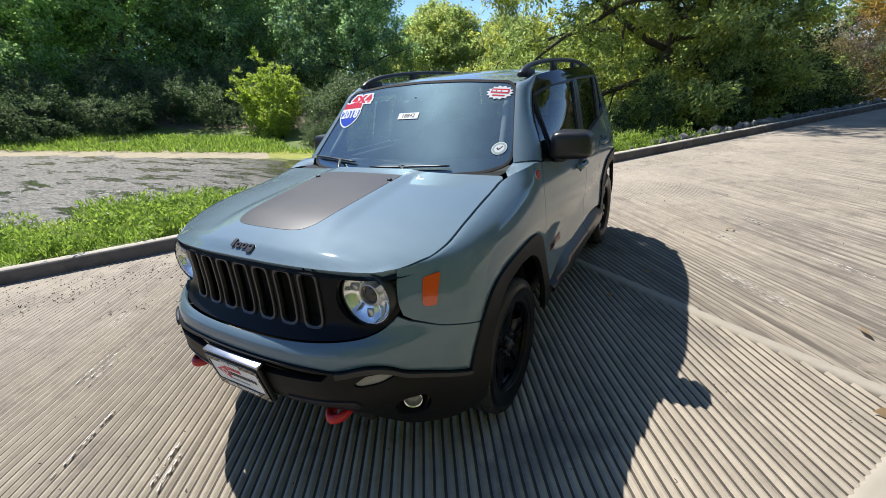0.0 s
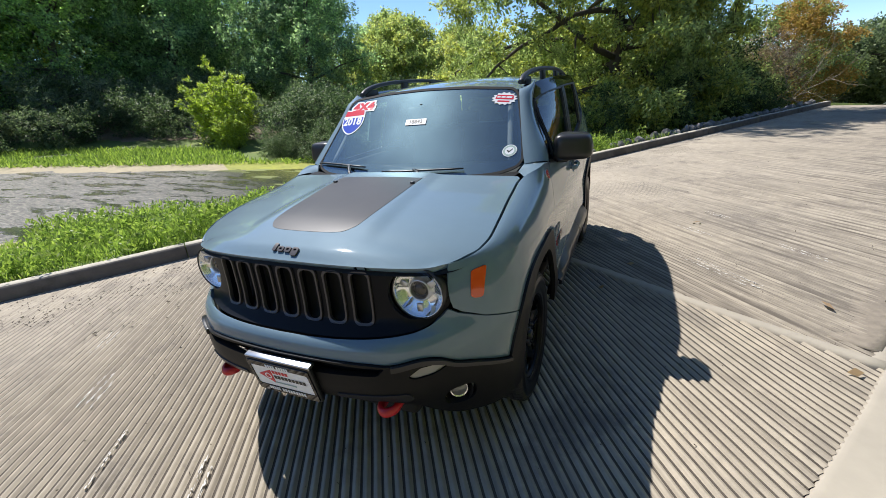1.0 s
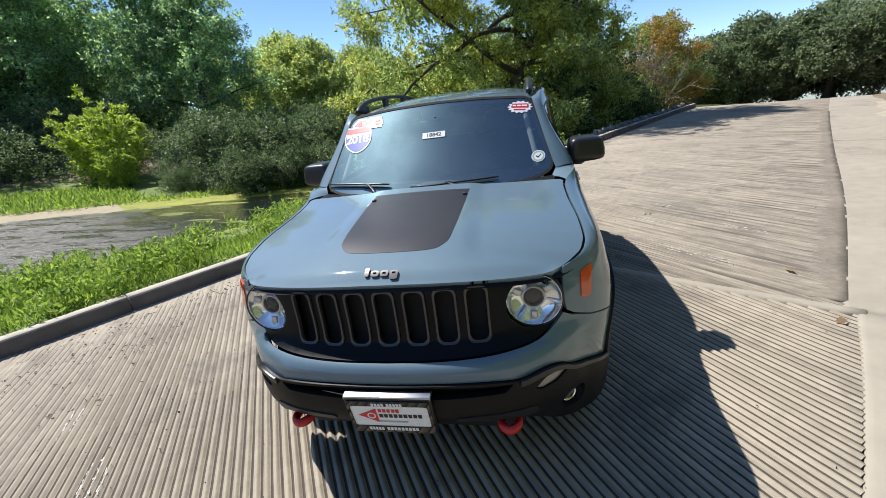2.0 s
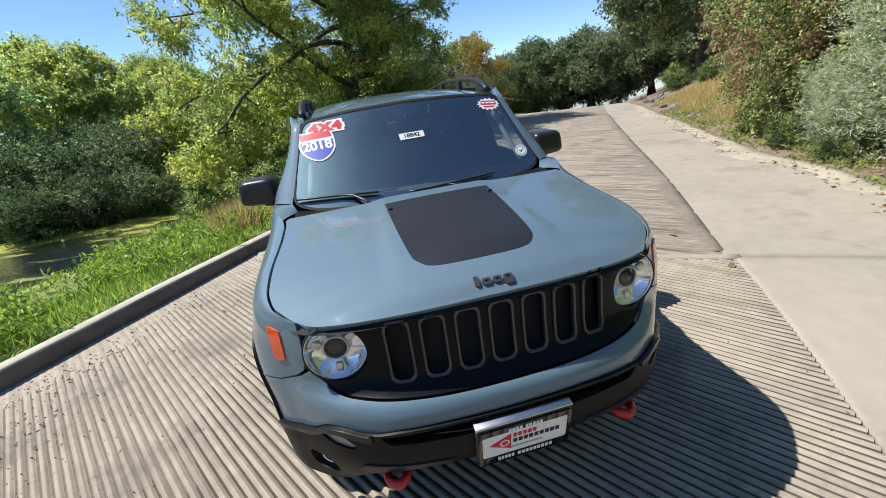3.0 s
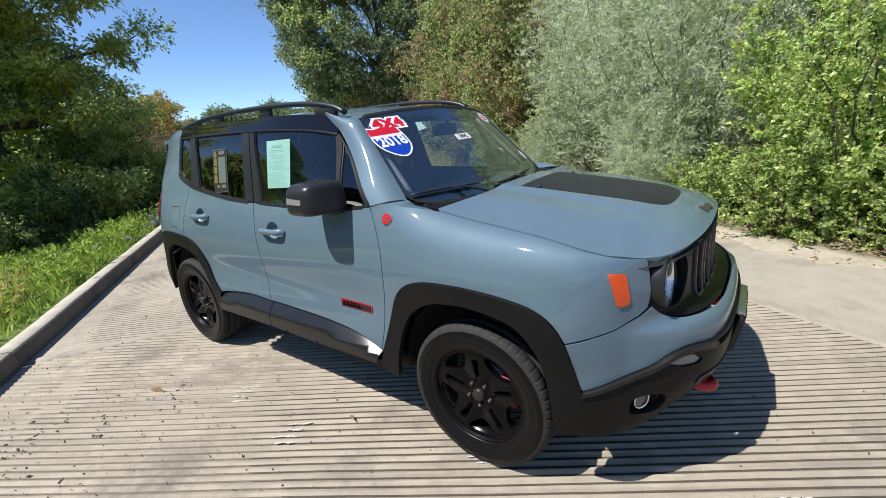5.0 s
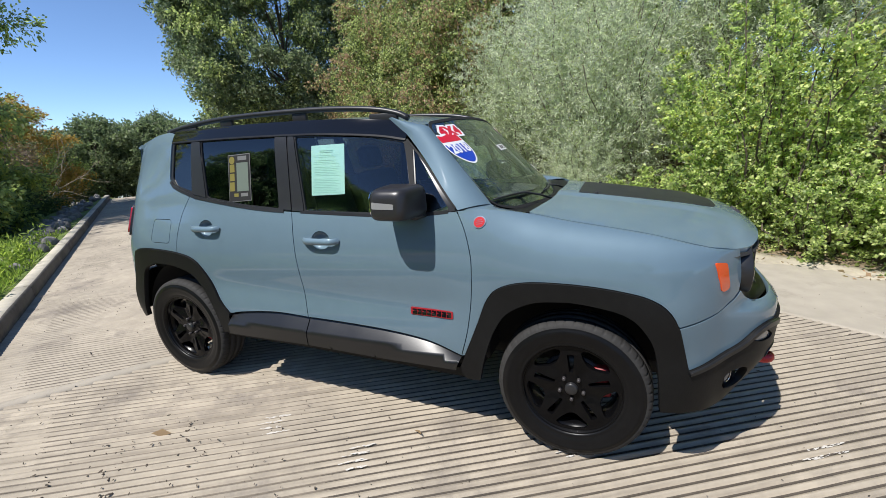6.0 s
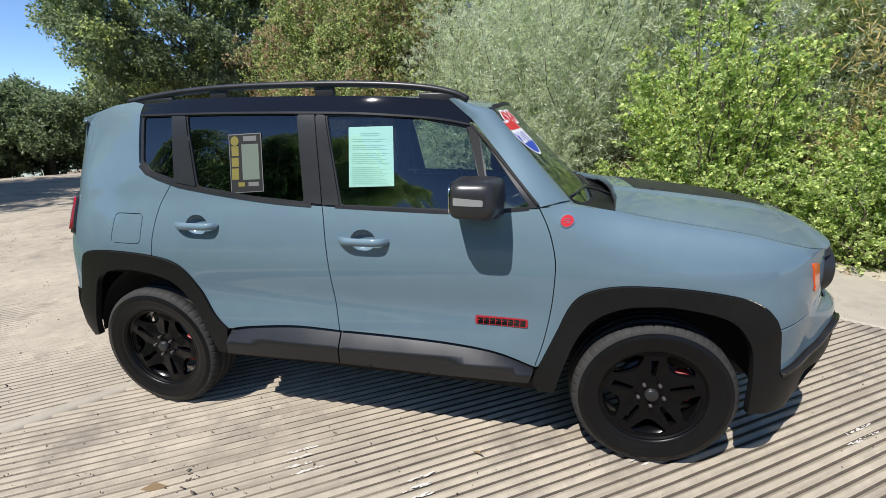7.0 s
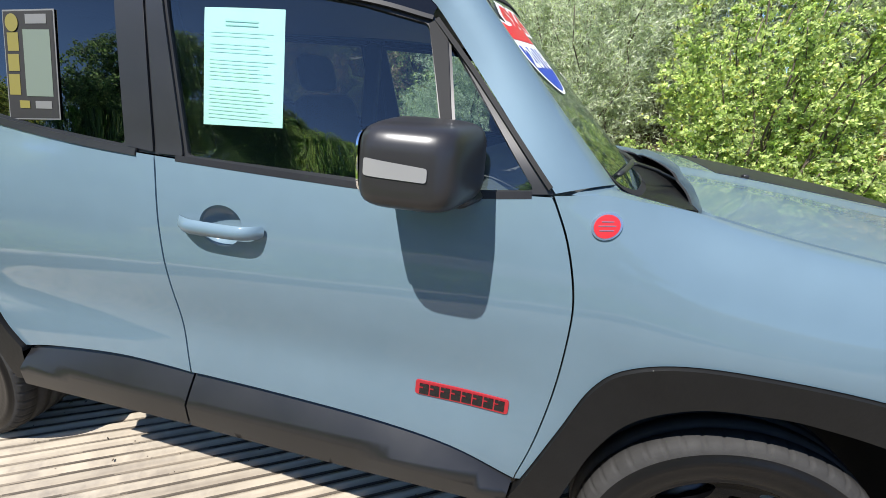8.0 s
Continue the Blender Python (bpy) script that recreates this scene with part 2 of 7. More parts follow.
def sheet(outline, lift, holes=(), step=0.05, lip=0.015, gap=0.0, heart=HEART, back=0.0):
    """A panel: an outline in two coordinates, laid on the surface lift(u, v), with its rim turned inwards by lip.
    back: thickness of a closed back (0: open behind). Returns vertices, faces and normals."""
    from mathutils.geometry import delaunay_2d_cdt
    loops = [dense(lp, step * 0.5) for lp in ([inset(outline, gap)] + [list(h) for h in holes])]
    pts, edges = [], []
    for lp in loops:
        k = len(pts)
        pts += lp
        edges += [(k + i, k + (i + 1) % len(lp)) for i in range(len(lp))]
    us, vs = [p[0] for p in loops[0]], [p[1] for p in loops[0]]
    rim = np.array(pts)
    nu, nv = int((max(us) - min(us)) / step) + 1, int((max(vs) - min(vs)) / step) + 1
    for i in range(nu + 1):
        for j in range(nv + 1):
            u, v = min(us) + (i + 0.5 * (j % 2)) * step, min(vs) + j * step
            if inside(loops, u, v) and np.min(np.hypot(rim[:, 0] - u, rim[:, 1] - v)) > step * 0.33:
                pts.append((u, v))
    co, _, tris, *_ = delaunay_2d_cdt([Vector(p) for p in pts], edges, [], 0, 1e-6)
    keep = []
    for t in tris:
        c = (co[t[0]] + co[t[1]] + co[t[2]]) / 3
        if inside(loops, c.x, c.y):
            keep.append(tuple(t))
    e = 0.002
    P, N = [], []
    for c in co:
        p = Vector(lift(c.x, c.y))
        a, b = Vector(lift(c.x + e, c.y)) - Vector(lift(c.x - e, c.y)), Vector(lift(c.x, c.y + e)) - Vector(lift(c.x, c.y - e))
        P.append(p)
        N.append(a.cross(b).normalized())
    mid = sum(P, Vector()) / len(P)
    nm = sum(N, Vector())
    flip = nm.dot(mid - heart) < 0
    if flip:
        N = [-n for n in N]
    faces = [t[::-1] if flip else t for t in keep]
    count = {}
    for f in faces:
        for a, b in zip(f, f[1:] + f[:1]):
            count[(a, b)] = 1
    border = [(a, b) for a, b in count if (b, a) not in count]
    V, nn = [tuple(p) for p in P], [tuple(n) for n in N]
    if lip:
        side = {}
        for a, b in border:
            out = (P[b] - P[a]).cross(N[a])
            if out.length > 1e-9:
                for q in (a, b):
                    side[q] = side.get(q, Vector()) + out.normalized()
        top, low = {}, {}
        for q, o in side.items():
            o = o.normalized() if o.length > 1e-6 else N[q]
            top[q] = len(V)
            V.append(tuple(P[q]))
            nn.append(tuple((o + N[q] * 0.3).normalized()))
            low[q] = len(V)
            V.append(tuple(P[q] - N[q] * lip))
            nn.append(tuple(o))
        for a, b in border:
            if a in top and b in top:
                faces.append((top[b], top[a], low[a], low[b]))
    if back:
        k = len(V)
        V += [tuple(p - n * back) for p, n in zip(P, N)]
        nn += [tuple(-n) for n in N]
        faces += [tuple(k + i for i in f[::-1]) for f in faces[:len(keep)]]
    return V, faces, nn


def part(name, made, mat, parent=None, label="", flat=False, mats=()):
    """ONE mesh object, from a bmesh or from sheet()'s answer, under a thing or a part."""
    me = bpy.data.meshes.new(name)
    if isinstance(made, bmesh.types.BMesh):
        made.to_mesh(me)
        made.free()
        me.polygons.foreach_set("use_smooth", [not flat] * len(me.polygons))
    elif isinstance(made, bpy.types.Mesh):
        me = made
    else:
        me.from_pydata(made[0], [], made[1])
        me.polygons.foreach_set("use_smooth", [not flat] * len(me.polygons))
        if len(made) > 2 and made[2]:
            me.normals_split_custom_set_from_vertices(made[2])
    if not me.materials:
        me.materials.append(mat)
        for m in mats:
            me.materials.append(m)
    ob = new(name, me)
    if parent:
        ob.parent = parent
    if label:
        ob["label"] = label
    return ob


def empty(name, at=(0, 0, 0)):
    ob = new(name)
    ob.location = at
    ob.empty_display_size = 0.1
    return ob


def box_bm(size, at=(0, 0, 0), bevel=0.0, seg=2, turn=None, bm=None):
    b = bmesh.new()
    bmesh.ops.create_cube(b, size=1, matrix=Matrix.Diagonal((*size, 1)))
    if bevel:
        bmesh.ops.bevel(b, geom=b.edges[:], offset=bevel, segments=seg, profile=0.5, affect="EDGES")
    m = Matrix.Translation(at) @ (turn or Matrix())
    bmesh.ops.transform(b, matrix=m, verts=b.verts)
    if bm is None:
        return b
    return merge(bm, b)


def merge(bm, b):
    me = bpy.data.meshes.new("join")
    b.to_mesh(me)
    b.free()
    bm.from_mesh(me)
    bpy.data.meshes.remove(me)
    return bm


def lathe(profile, n=48, axis="x", at=(0, 0, 0), closed=False):
    """A body of revolution: profile of (along, radius)."""
    V, F = [], []
    m = len(profile)
    for i in range(n):
        a = 2 * math.pi * i / n
        for h, r in profile:
            c, s = r * math.cos(a), r * math.sin(a)
            q = {"x": (h, c, s), "y": (s, h, c), "z": (c, s, h)}[axis]
            V.append(tuple(q[k] + at[k] for k in range(3)))
    for i in range(n):
        for j in range(m if closed else m - 1):
            a, b = i * m + j, i * m + (j + 1) % m
            c, d = ((i + 1) % n) * m + (j + 1) % m, ((i + 1) % n) * m + j
            F.append((a, b, c, d))
    bm = bmesh.new()
    vs = [bm.verts.new(v) for v in V]
    for f in F:
        try:
            bm.faces.new([vs[i] for i in f])
        except ValueError:
            pass
    bmesh.ops.remove_doubles(bm, verts=bm.verts, dist=1e-6)
    bmesh.ops.recalc_face_normals(bm, faces=bm.faces)
    return bm


def tube(path, radius, n=8, bm=None, squash=1.0, caps=True):
    """A tube along points; radius a number or one for each point."""
    bm = bm or bmesh.new()
    P = [Vector(p) for p in path]
    rad = radius if hasattr(radius, "__len__") else [radius] * len(P)
    rows = []
    last = None
    for i, p in enumerate(P):
        t = (P[min(i + 1, len(P) - 1)] - P[max(i - 1, 0)]).normalized()
        up = Vector((0, 0, 1)) if abs(t.z) < 0.95 else Vector((1, 0, 0))
        if last is not None:
            up = last
        a = t.cross(up).normalized()
        b = a.cross(t).normalized()
        last = b
        rows.append([bm.verts.new(p + (a * math.cos(2 * math.pi * k / n) + b * math.sin(2 * math.pi * k / n) * squash) * rad[i]) for k in range(n)])
    for r, q in zip(rows, rows[1:]):
        for k in range(n):
            bm.faces.new((r[k], r[(k + 1) % n], q[(k + 1) % n], q[k]))
    if caps:
        bm.faces.new(rows[0][::-1])
        bm.faces.new(rows[-1])
    bmesh.ops.recalc_face_normals(bm, faces=bm.faces)
    return bm


def writing(text, height, lift, bold=0.0, spacing=1.0, depth=0.0012):
    """Letters of the built-in font laid on a surface: lift(u, v, off) with u along the line from its middle."""
    cu = bpy.data.curves.new("letters", "FONT")
    cu.body, cu.size, cu.align_x, cu.align_y = text, height / 0.72, "CENTER", "CENTER"
    cu.offset, cu.space_character, cu.resolution_u = bold, spacing, 3
    ob = new("letters", cu)
    bpy.context.view_layer.update()
    me = bpy.data.meshes.new_from_object(ob.evaluated_get(bpy.context.evaluated_depsgraph_get()))
    bpy.data.objects.remove(ob)
    bpy.data.curves.remove(cu)
    bm = bmesh.new()
    bm.from_mesh(me)
    bpy.data.meshes.remove(me)
    for v in bm.verts:
        v.co = lift(v.co.x, v.co.y, depth)
    return bm

# ---- the car: its body lines ----
# Plan line at lamp height, from the nose's middle round the side to the tail's middle (x out, y back).
PLAN = np.array(run([(0, -0.800), (0.15, -0.797), (0.30, -0.785), (0.45, -0.758), (0.57, -0.718), (0.67, -0.657), (0.74, -0.597), (0.808, -0.528), (0.860, -0.43),
                     (0.886, -0.30), (0.893, -0.08), (0.891, 0.5), (0.894, 1.2), (0.892, 1.9), (0.885, 2.5), (0.868, 2.85), (0.835, 3.03), (0.77, 3.13), (0.6, 3.18), (0.3, 3.205), (0, 3.21)], 24))
PS = np.concatenate([[0], np.cumsum(np.hypot(*np.diff(PLAN, axis=0).T))])
TG = np.gradient(PLAN, PS, axis=0)
TG /= np.linalg.norm(TG, axis=1)[:, None]
LONG = float(PS[-1])
k_front = int(np.argmin(np.abs(PLAN[:, 1] + 0.30)))
k_rear = int(np.argmin(np.abs(PLAN[:, 1] - 2.85)))


def F(x):
    """Place along the plan line at the nose, by x."""
    return float(np.interp(x, PLAN[:k_front, 0], PS[:k_front]))


def S(y):
    """Place along the plan line at the side, by y."""
    return float(np.interp(y, PLAN[:, 1], PS))


def R(x):
    """Place along the plan line at the tail, by x."""
    return float(np.interp(-x, -PLAN[k_rear:, 0], PS[k_rear:]))


front_off = spline([0.30, 0.36, 0.42, 0.48, 0.54, 0.60, 0.64, 0.68, 0.715, 0.738, 0.755, 0.772, 0.80, 0.90, 0.98, 1.03, 1.06], [-0.06, -0.01, 0.038, 0.075, 0.095, 0.100, 0.102, 0.106, 0.104, 0.095, 0.068, 0.034, 0.008, 0.0, 0.0, -0.006, -0.015])
side_off = spline([0.20, 0.38, 0.50, 0.62, 0.75, 0.90, 1.00, 1.08, 1.15, 1.20, 1.27, 1.40, 1.53, 1.60, 1.66, 1.70], [-0.03, 0.0, 0.008, 0.004, 0.001, 0.0, -0.008, -0.022, -0.040, -0.054, -0.068, -0.094, -0.121, -0.142, -0.172, -0.205])
rear_off = spline([0.25, 0.40, 0.55, 0.70, 0.90, 1.00, 1.20, 1.45, 1.60, 1.68], [-0.06, 0.0, 0.02, 0.0, -0.02, -0.05, -0.13, -0.19, -0.22, -0.25])
shoulder_z = spline([-0.70, -0.62, -0.50, -0.35, -0.24, 0.0, 0.2, 0.42], [1.012, 1.022, 1.052, 1.085, 1.102, 1.133, 1.166, 1.20])
shoulder_in = spline([-0.70, -0.62, -0.50, -0.38, -0.24, 0.0, 0.2, 0.42], [0.010, 0.018, 0.060, 0.095, 0.115, 0.135, 0.140, 0.075])
S_F0, S_F1 = F(0.38), S(-0.53)
S_L0, S_L1 = F(0.34), S(-0.52)
S_W0, S_W1 = F(0.595), F(0.635)
S_R0, S_R1 = S(2.85), R(0.70)


def skin(s, v, off=0.0, side=-1):
    """A point of the body's skin: s along the plan line, v its height (above 0.92 on the front wing, along the shoulder's bend)."""
    a = abs(s)
    x, y = float(np.interp(a, PS, PLAN[:, 0])), float(np.interp(a, PS, PLAN[:, 1]))
    tx, ty = float(np.interp(a, PS, TG[:, 0])), float(np.interp(a, PS, TG[:, 1]))
    nx, ny = ty, -tx
    wf, wr = 1 - smooth(S_F0, S_F1, a), smooth(S_R0, S_R1, a)
    if v > 0.60:
        wf = lerp(wf, 1 - smooth(S_L0, S_L1, a), smooth(0.60, 0.72, v))
    d = front_off(v) * wf + rear_off(v) * wr + side_off(v) * (1 - wf - wr)
    z = v
    if a < S(0.6):
        # the wings bulge over the wheel
        d += 0.014 * math.exp(-((y / 0.30) ** 2)) * math.exp(-(((v - 0.90) / 0.13) ** 2))
        d += 0.024 * math.exp(-(((y + 0.38) / 0.17) ** 2)) * math.exp(-(((v - 0.76) / 0.15) ** 2))
    if 2.0 < y:
        d += 0.012 * math.exp(-(((y - 2.6) / 0.32) ** 2)) * math.exp(-(((v - 0.95) / 0.13) ** 2)) * (1 - wr)
    if 0.4 < y < 2.5:
        # the doors are hollowed below the waist
        d -= 0.012 * smooth(0.45, 0.7, y) * (1 - smooth(2.05, 2.45, y)) * math.exp(-(((v - 0.72) / 0.10) ** 2))
    if v > 1.2:
        # the cabin narrows towards the windscreen and the tail
        up = smooth(1.2, 1.6, v)
        if y < 1.35:
            d -= up * 0.085 * ((1.35 - max(y, 0.5)) / 0.5) ** 1.6
        elif y > 2.2:
            d -= up * 0.060 * (min(y - 2.2, 0.75) / 0.65) ** 1.6 * (1 - wr)
    if v > 0.9 and y < 0.6 and a > S_W0:
        w = (1 - smooth(0.12, 0.52, y)) * smooth(S_W0, S_W1, a)
        t = (v - 0.9) / 0.3
        zs, ins = shoulder_z(y), shoulder_in(y)
        d0 = d if v <= 0.9 else 0.014 * math.exp(-((y / 0.30) ** 2))
        bz = 0.9 * (1 - t) ** 2 + 2 * t * (1 - t) * (zs - 0.012) + t * t * zs
        bd = d0 * (1 - t) ** 2 + 2 * t * (1 - t) * (-0.012) + t * t * (-ins)
        if t > 1:
            bz, bd = zs + (t - 1) * 0.01, -ins - (t - 1) * 0.2
        d, z = lerp(d, bd, w), lerp(z, bz, w)
    d += off
    sign = side if s >= 0 else -side
    return Vector((sign * (x + nx * d), y + ny * d, z))


def on_side(side, off=0.0):
    return lambda u, v: skin(S(u) if u < 2.86 else S(2.86) + (u - 2.86), v, off, side)


def on_body(side=1, off=0.0):
    """By the plan line itself; negative s is the other side."""
    return lambda u, v: skin(u, v, off, side)


# Bonnet: its height over (x, y).
bonnet_mid = spline([-0.86, -0.80, -0.74, -0.66, -0.50, -0.30, -0.06, 0.10, 0.25], [1.030, 1.054, 1.077, 1.103, 1.133, 1.158, 1.186, 1.200, 1.208])
edge_s = np.linspace(F(0.672), S(0.21), 60)
EDGE = np.array([skin(s, 1.2, 0, 1) for s in edge_s])
EDGE_X = spline([-0.95] + [float(EDGE[k][1]) for k in (0, 8, 18, 28, 38, 48, 59)], [0.645] + [float(EDGE[k][0]) for k in (0, 8, 18, 28, 38, 48, 59)])
EDGE_Z = spline([-0.95] + [float(EDGE[k][1]) for k in (0, 8, 18, 28, 38, 48, 59)], [0.985] + [float(EDGE[k][2]) for k in (0, 8, 18, 28, 38, 48, 59)])
nose_line = spline([-0.01, 0.15, 0.30, 0.45, 0.57, 0.67, 0.74, 0.808], [-0.800, -0.797, -0.785, -0.758, -0.718, -0.657, -0.597, -0.528])


def nose_y(x):
    return nose_line(abs(x))


def bonnet(x, y, off=0.0):
    xe, ze = EDGE_X(y), EDGE_Z(y)
    r = abs(x) / xe
    q = max(0.0, y - nose_y(x))
    z = ze + (bonnet_mid(y) - ze) * (1 - r ** 2.3)
    z += 0.010 * (1 - smooth(0.25, 0.345, abs(x) + 0.05 * y)) * smooth(0.06, 0.30, q)
    z = lerp(z, 1.036 - 0.055 * x * x, max(0.0, 1 - q / 0.075) ** 2.2 * (1 - smooth(0.60, 0.67, abs(x))))
    return Vector((x, y, z + off))


def screen(x, z, off=0.0):
    """The windscreen's surface over (x, z)."""
    y = 0.525 + 1.0 * (z - 1.447) - 0.10 * (z - 1.447) ** 2 + 0.235 * x * x
    return Vector((x, y - off * 0.7, z + off * 0.7))


roof_mid = spline([0.70, 0.85, 1.1, 1.5, 2.0, 2.5, 2.9, 3.0], [1.632, 1.655, 1.680, 1.698, 1.700, 1.688, 1.662, 1.650])


def roof(x, y, off=0.0):
    return Vector((x, y, roof_mid(y) - 0.052 * (abs(x) / 0.62) ** 2.6 + off))


# ---- the car: its parts ----
car = empty("suv", (0, 0, 0))
tagged(car, "slate blue compact SUV with black cladding parked on the ramp", "car")

ARCH_F = run([(0.520, 0.44), (0.478, 0.545), (0.436, 0.652), (0.386, 0.780), (0.321, 0.846), (0.19, 0.884), (-0.025, 0.890), (-0.233, 0.868), (-0.327, 0.837), (-0.378, 0.790), (-0.410, 0.728)])
ARCH_F_LOW = run([(-0.410, 0.728), (-0.436, 0.632), (-0.462, 0.530)])
OPEN_F = run([(0.430, 0.345), (0.415, 0.42), (0.391, 0.514), (0.351, 0.629), (0.289, 0.722), (0.181, 0.785), (0.07, 0.805), (-0.035, 0.806), (-0.205, 0.775), (-0.287, 0.708), (-0.338, 0.590), (-0.372, 0.328)])
ARCH_R = run([(3.03, 0.662), (2.985, 0.78), (2.945, 0.862), (2.888, 0.905), (2.704, 0.922), (2.463, 0.908), (2.315, 0.863), (2.223, 0.746), (2.152, 0.608), (2.081, 0.528)])
OPEN_R = run([(2.965, 0.40), (2.943, 0.498), (2.895, 0.670), (2.841, 0.768), (2.727, 0.815), (2.60, 0.822), (2.482, 0.808), (2.36, 0.765), (2.27, 0.66), (2.20, 0.52), (2.16, 0.39)])
DOOR_FRONT = run([(0.535, 1.192), (0.492, 1.10), (0.463, 0.99), (0.458, 0.90), (0.466, 0.754), (0.490, 0.60), (0.524, 0.47)])
DOOR_MID = run([(1.518, 1.180), (1.506, 1.09), (1.488, 0.877), (1.470, 0.68), (1.459, 0.572)])
DOOR_REAR = run([(2.336, 1.266), (2.400, 1.165), (2.440, 1.03), (2.463, 0.908)])
SILL = run([(2.081, 0.528), (1.961, 0.552), (1.705, 0.578), (1.461, 0.574), (1.175, 0.569), (0.902, 0.556), (0.692, 0.528), (0.522, 0.470)])
BELT = run([(0.535, 1.192), (0.80, 1.166), (1.10, 1.168), (1.518, 1.180), (1.80, 1.196), (2.08, 1.228), (2.336, 1.266)])


def cut(line, lo, hi):
    """The stretch of a line between two values of its first coordinate."""
    return [p for p in line if lo <= p[0] <= hi]


def thin_line(name, pts, lift, width, mat, parent, height=0.004, label=""):
    """A strip of even width along a line on a surface."""
    a = []
    b = []
    P = [Vector(p) for p in pts]
    for i, p in enumerate(P):
        t = (P[min(i + 1, len(P) - 1)] - P[max(i - 1, 0)]).normalized()
        n = Vector((-t.y, t.x)) * width / 2
        a.append(tuple(p + n))
        b.append(tuple(p - n))
    return part(name, sheet(a + b[::-1], lift, step=0.04, lip=height + 0.003), mat, parent, label)


def puffed(side):
    """The door cladding's convex face: its upper third leans to the sky."""
    ys, zs = [p[0] for p in SILL[::-1]], [p[1] for p in SILL[::-1]]
    return lambda u, v: skin(S(u), v, 0.034 - 0.058 * max(0.0, (v - 0.40) / max(0.05, float(np.interp(u, ys, zs)) - 0.40) - 0.5) / 0.5, side)


HANDLE_F, HANDLE_R = (1.190, 1.432, 1.028), (2.062, 2.304, 1.070)


def cup_line(h, g=0.0):
    return ring(lerp(h[0], h[1], 0.52), h[2] + 0.002, 0.062 + g, 0.051 + g, 32)


# Front wings, doors, quarters, glass and cladding, side by side.
for side in (-1, 1):
    near = side == -1
    st = 0.035 if near else 0.06
    sk, out = on_side(side), on_side(side, 0.012)

    wing_front = [(PLAN_y, v) for PLAN_y, v in ((-0.648, 1.195), (-0.652, 1.08), (-0.655, 0.98), (-0.655, 0.89), (-0.648, 0.838))]
    wing = DOOR_FRONT[::-1] + [(0.43, 1.205), (0.32, 1.198), (0.22, 1.198), (0.0, 1.197), (-0.24, 1.197), (-0.45, 1.197), (-0.60, 1.196)] + run(wing_front, 5) + [(-0.625, 0.814), (-0.56, 0.777), (-0.410, 0.733)] + [p for p in ARCH_F[::-1] if p[0] > -0.409 and p[1] > 0.47]
    w = part("front_wing", sheet(wing, sk, step=st, gap=0.002), PAINT, car)
    fd = list(DOOR_FRONT[:-1]) + [p for p in SILL[::-1] if p[0] < 1.459] + DOOR_MID[::-1] + [p for p in BELT[::-1] if p[0] < 1.517]
    fdoor = part("front_door", sheet(fd, sk, holes=[cup_line(HANDLE_F, -0.001)], step=st, gap=0.0025), PAINT, car)
    rd = DOOR_MID + [p for p in SILL[::-1] if p[0] > 1.461] + [p for p in ARCH_R[::-1] if p[0] < 2.462] + DOOR_REAR[::-1] + [p for p in BELT[::-1] if 1.519 < p[0] < 2.33]
    rdoor = part("rear_door", sheet(rd, sk, holes=[cup_line(HANDLE_R, -0.001)], step=st, gap=0.0025), PAINT, car)
    U = 2.86 - S(2.86)
    tail = U + R(0.66)
    q_edge = [(2.505, 1.338), (2.532, 1.37), (2.536, 1.45), (2.536, 1.60), (2.525, 1.655), (2.6, 1.668), (2.74, 1.655), (2.86, 1.630)]
    fuel = rounded([(2.676, 1.120), (2.500, 1.120), (2.522, 0.965), (2.712, 0.965)], 0.03)
    quarter = DOOR_REAR[::-1] + q_edge + [(lerp(2.86, tail, 0.5), 1.598), (tail - 0.02, 1.555), (tail, 1.48), (tail, 1.21)] + rounded([(tail, 1.205), (U + S(3.005), 1.205), (U + S(3.005), 0.985), (tail, 0.985)], 0.03)[6:18] + [(tail, 0.98), (tail, 0.69), (U + R(0.77), 0.67), (3.04, 0.662)] + [p for p in ARCH_R if p[0] > 2.464 and p[1] > 0.665]
    qp = part("rear_quarter", sheet(quarter, sk, holes=[fuel], step=st, gap=0.0025), PAINT, car)
    part("fuel_flap", sheet(inset(fuel, 0.004), sk, step=0.05), PAINT, qp)
    part("fuel_flap_gap", sheet(inset(fuel, -0.012), on_side(side, -0.009), step=0.06, lip=0), DARK, qp)

    # cladding
    fa = [p for p in ARCH_F if p[1] < 2] + ARCH_F_LOW[1:] + [(-0.470, 0.49), (-0.466, 0.322), (-0.40, 0.326)] + OPEN_F[::-1] + [(0.50, 0.345), (0.540, 0.395)]
    part("front_arch_cladding", sheet(fa, out, step=0.03, lip=0.03, gap=0.001), CLADDING, car)
    ra = ARCH_R + [(2.095, 0.40)] + OPEN_R[::-1] + [(3.02, 0.385), (3.06, 0.45), (3.055, 0.60)]
    part("rear_arch_cladding", sheet(ra, out, step=0.03, lip=0.03, gap=0.001), CLADDING, car)
    fc = [(1.458, 0.574)] + [p for p in SILL if p[0] < 1.45] + [(0.548, 0.400), (0.95, 0.400), (1.458, 0.410)]
    part("door_cladding", sheet(fc, puffed(side), step=0.025, lip=0.02, gap=0.002), DOOR_PLASTIC, fdoor)
    rc = [p for p in SILL if p[0] > 1.47] + [(1.461, 0.574), (1.461, 0.410), (1.8, 0.405), (2.085, 0.402)]
    part("door_cladding", sheet(rc[::-1], puffed(side), step=0.025, lip=0.02, gap=0.002), DOOR_PLASTIC, rdoor)
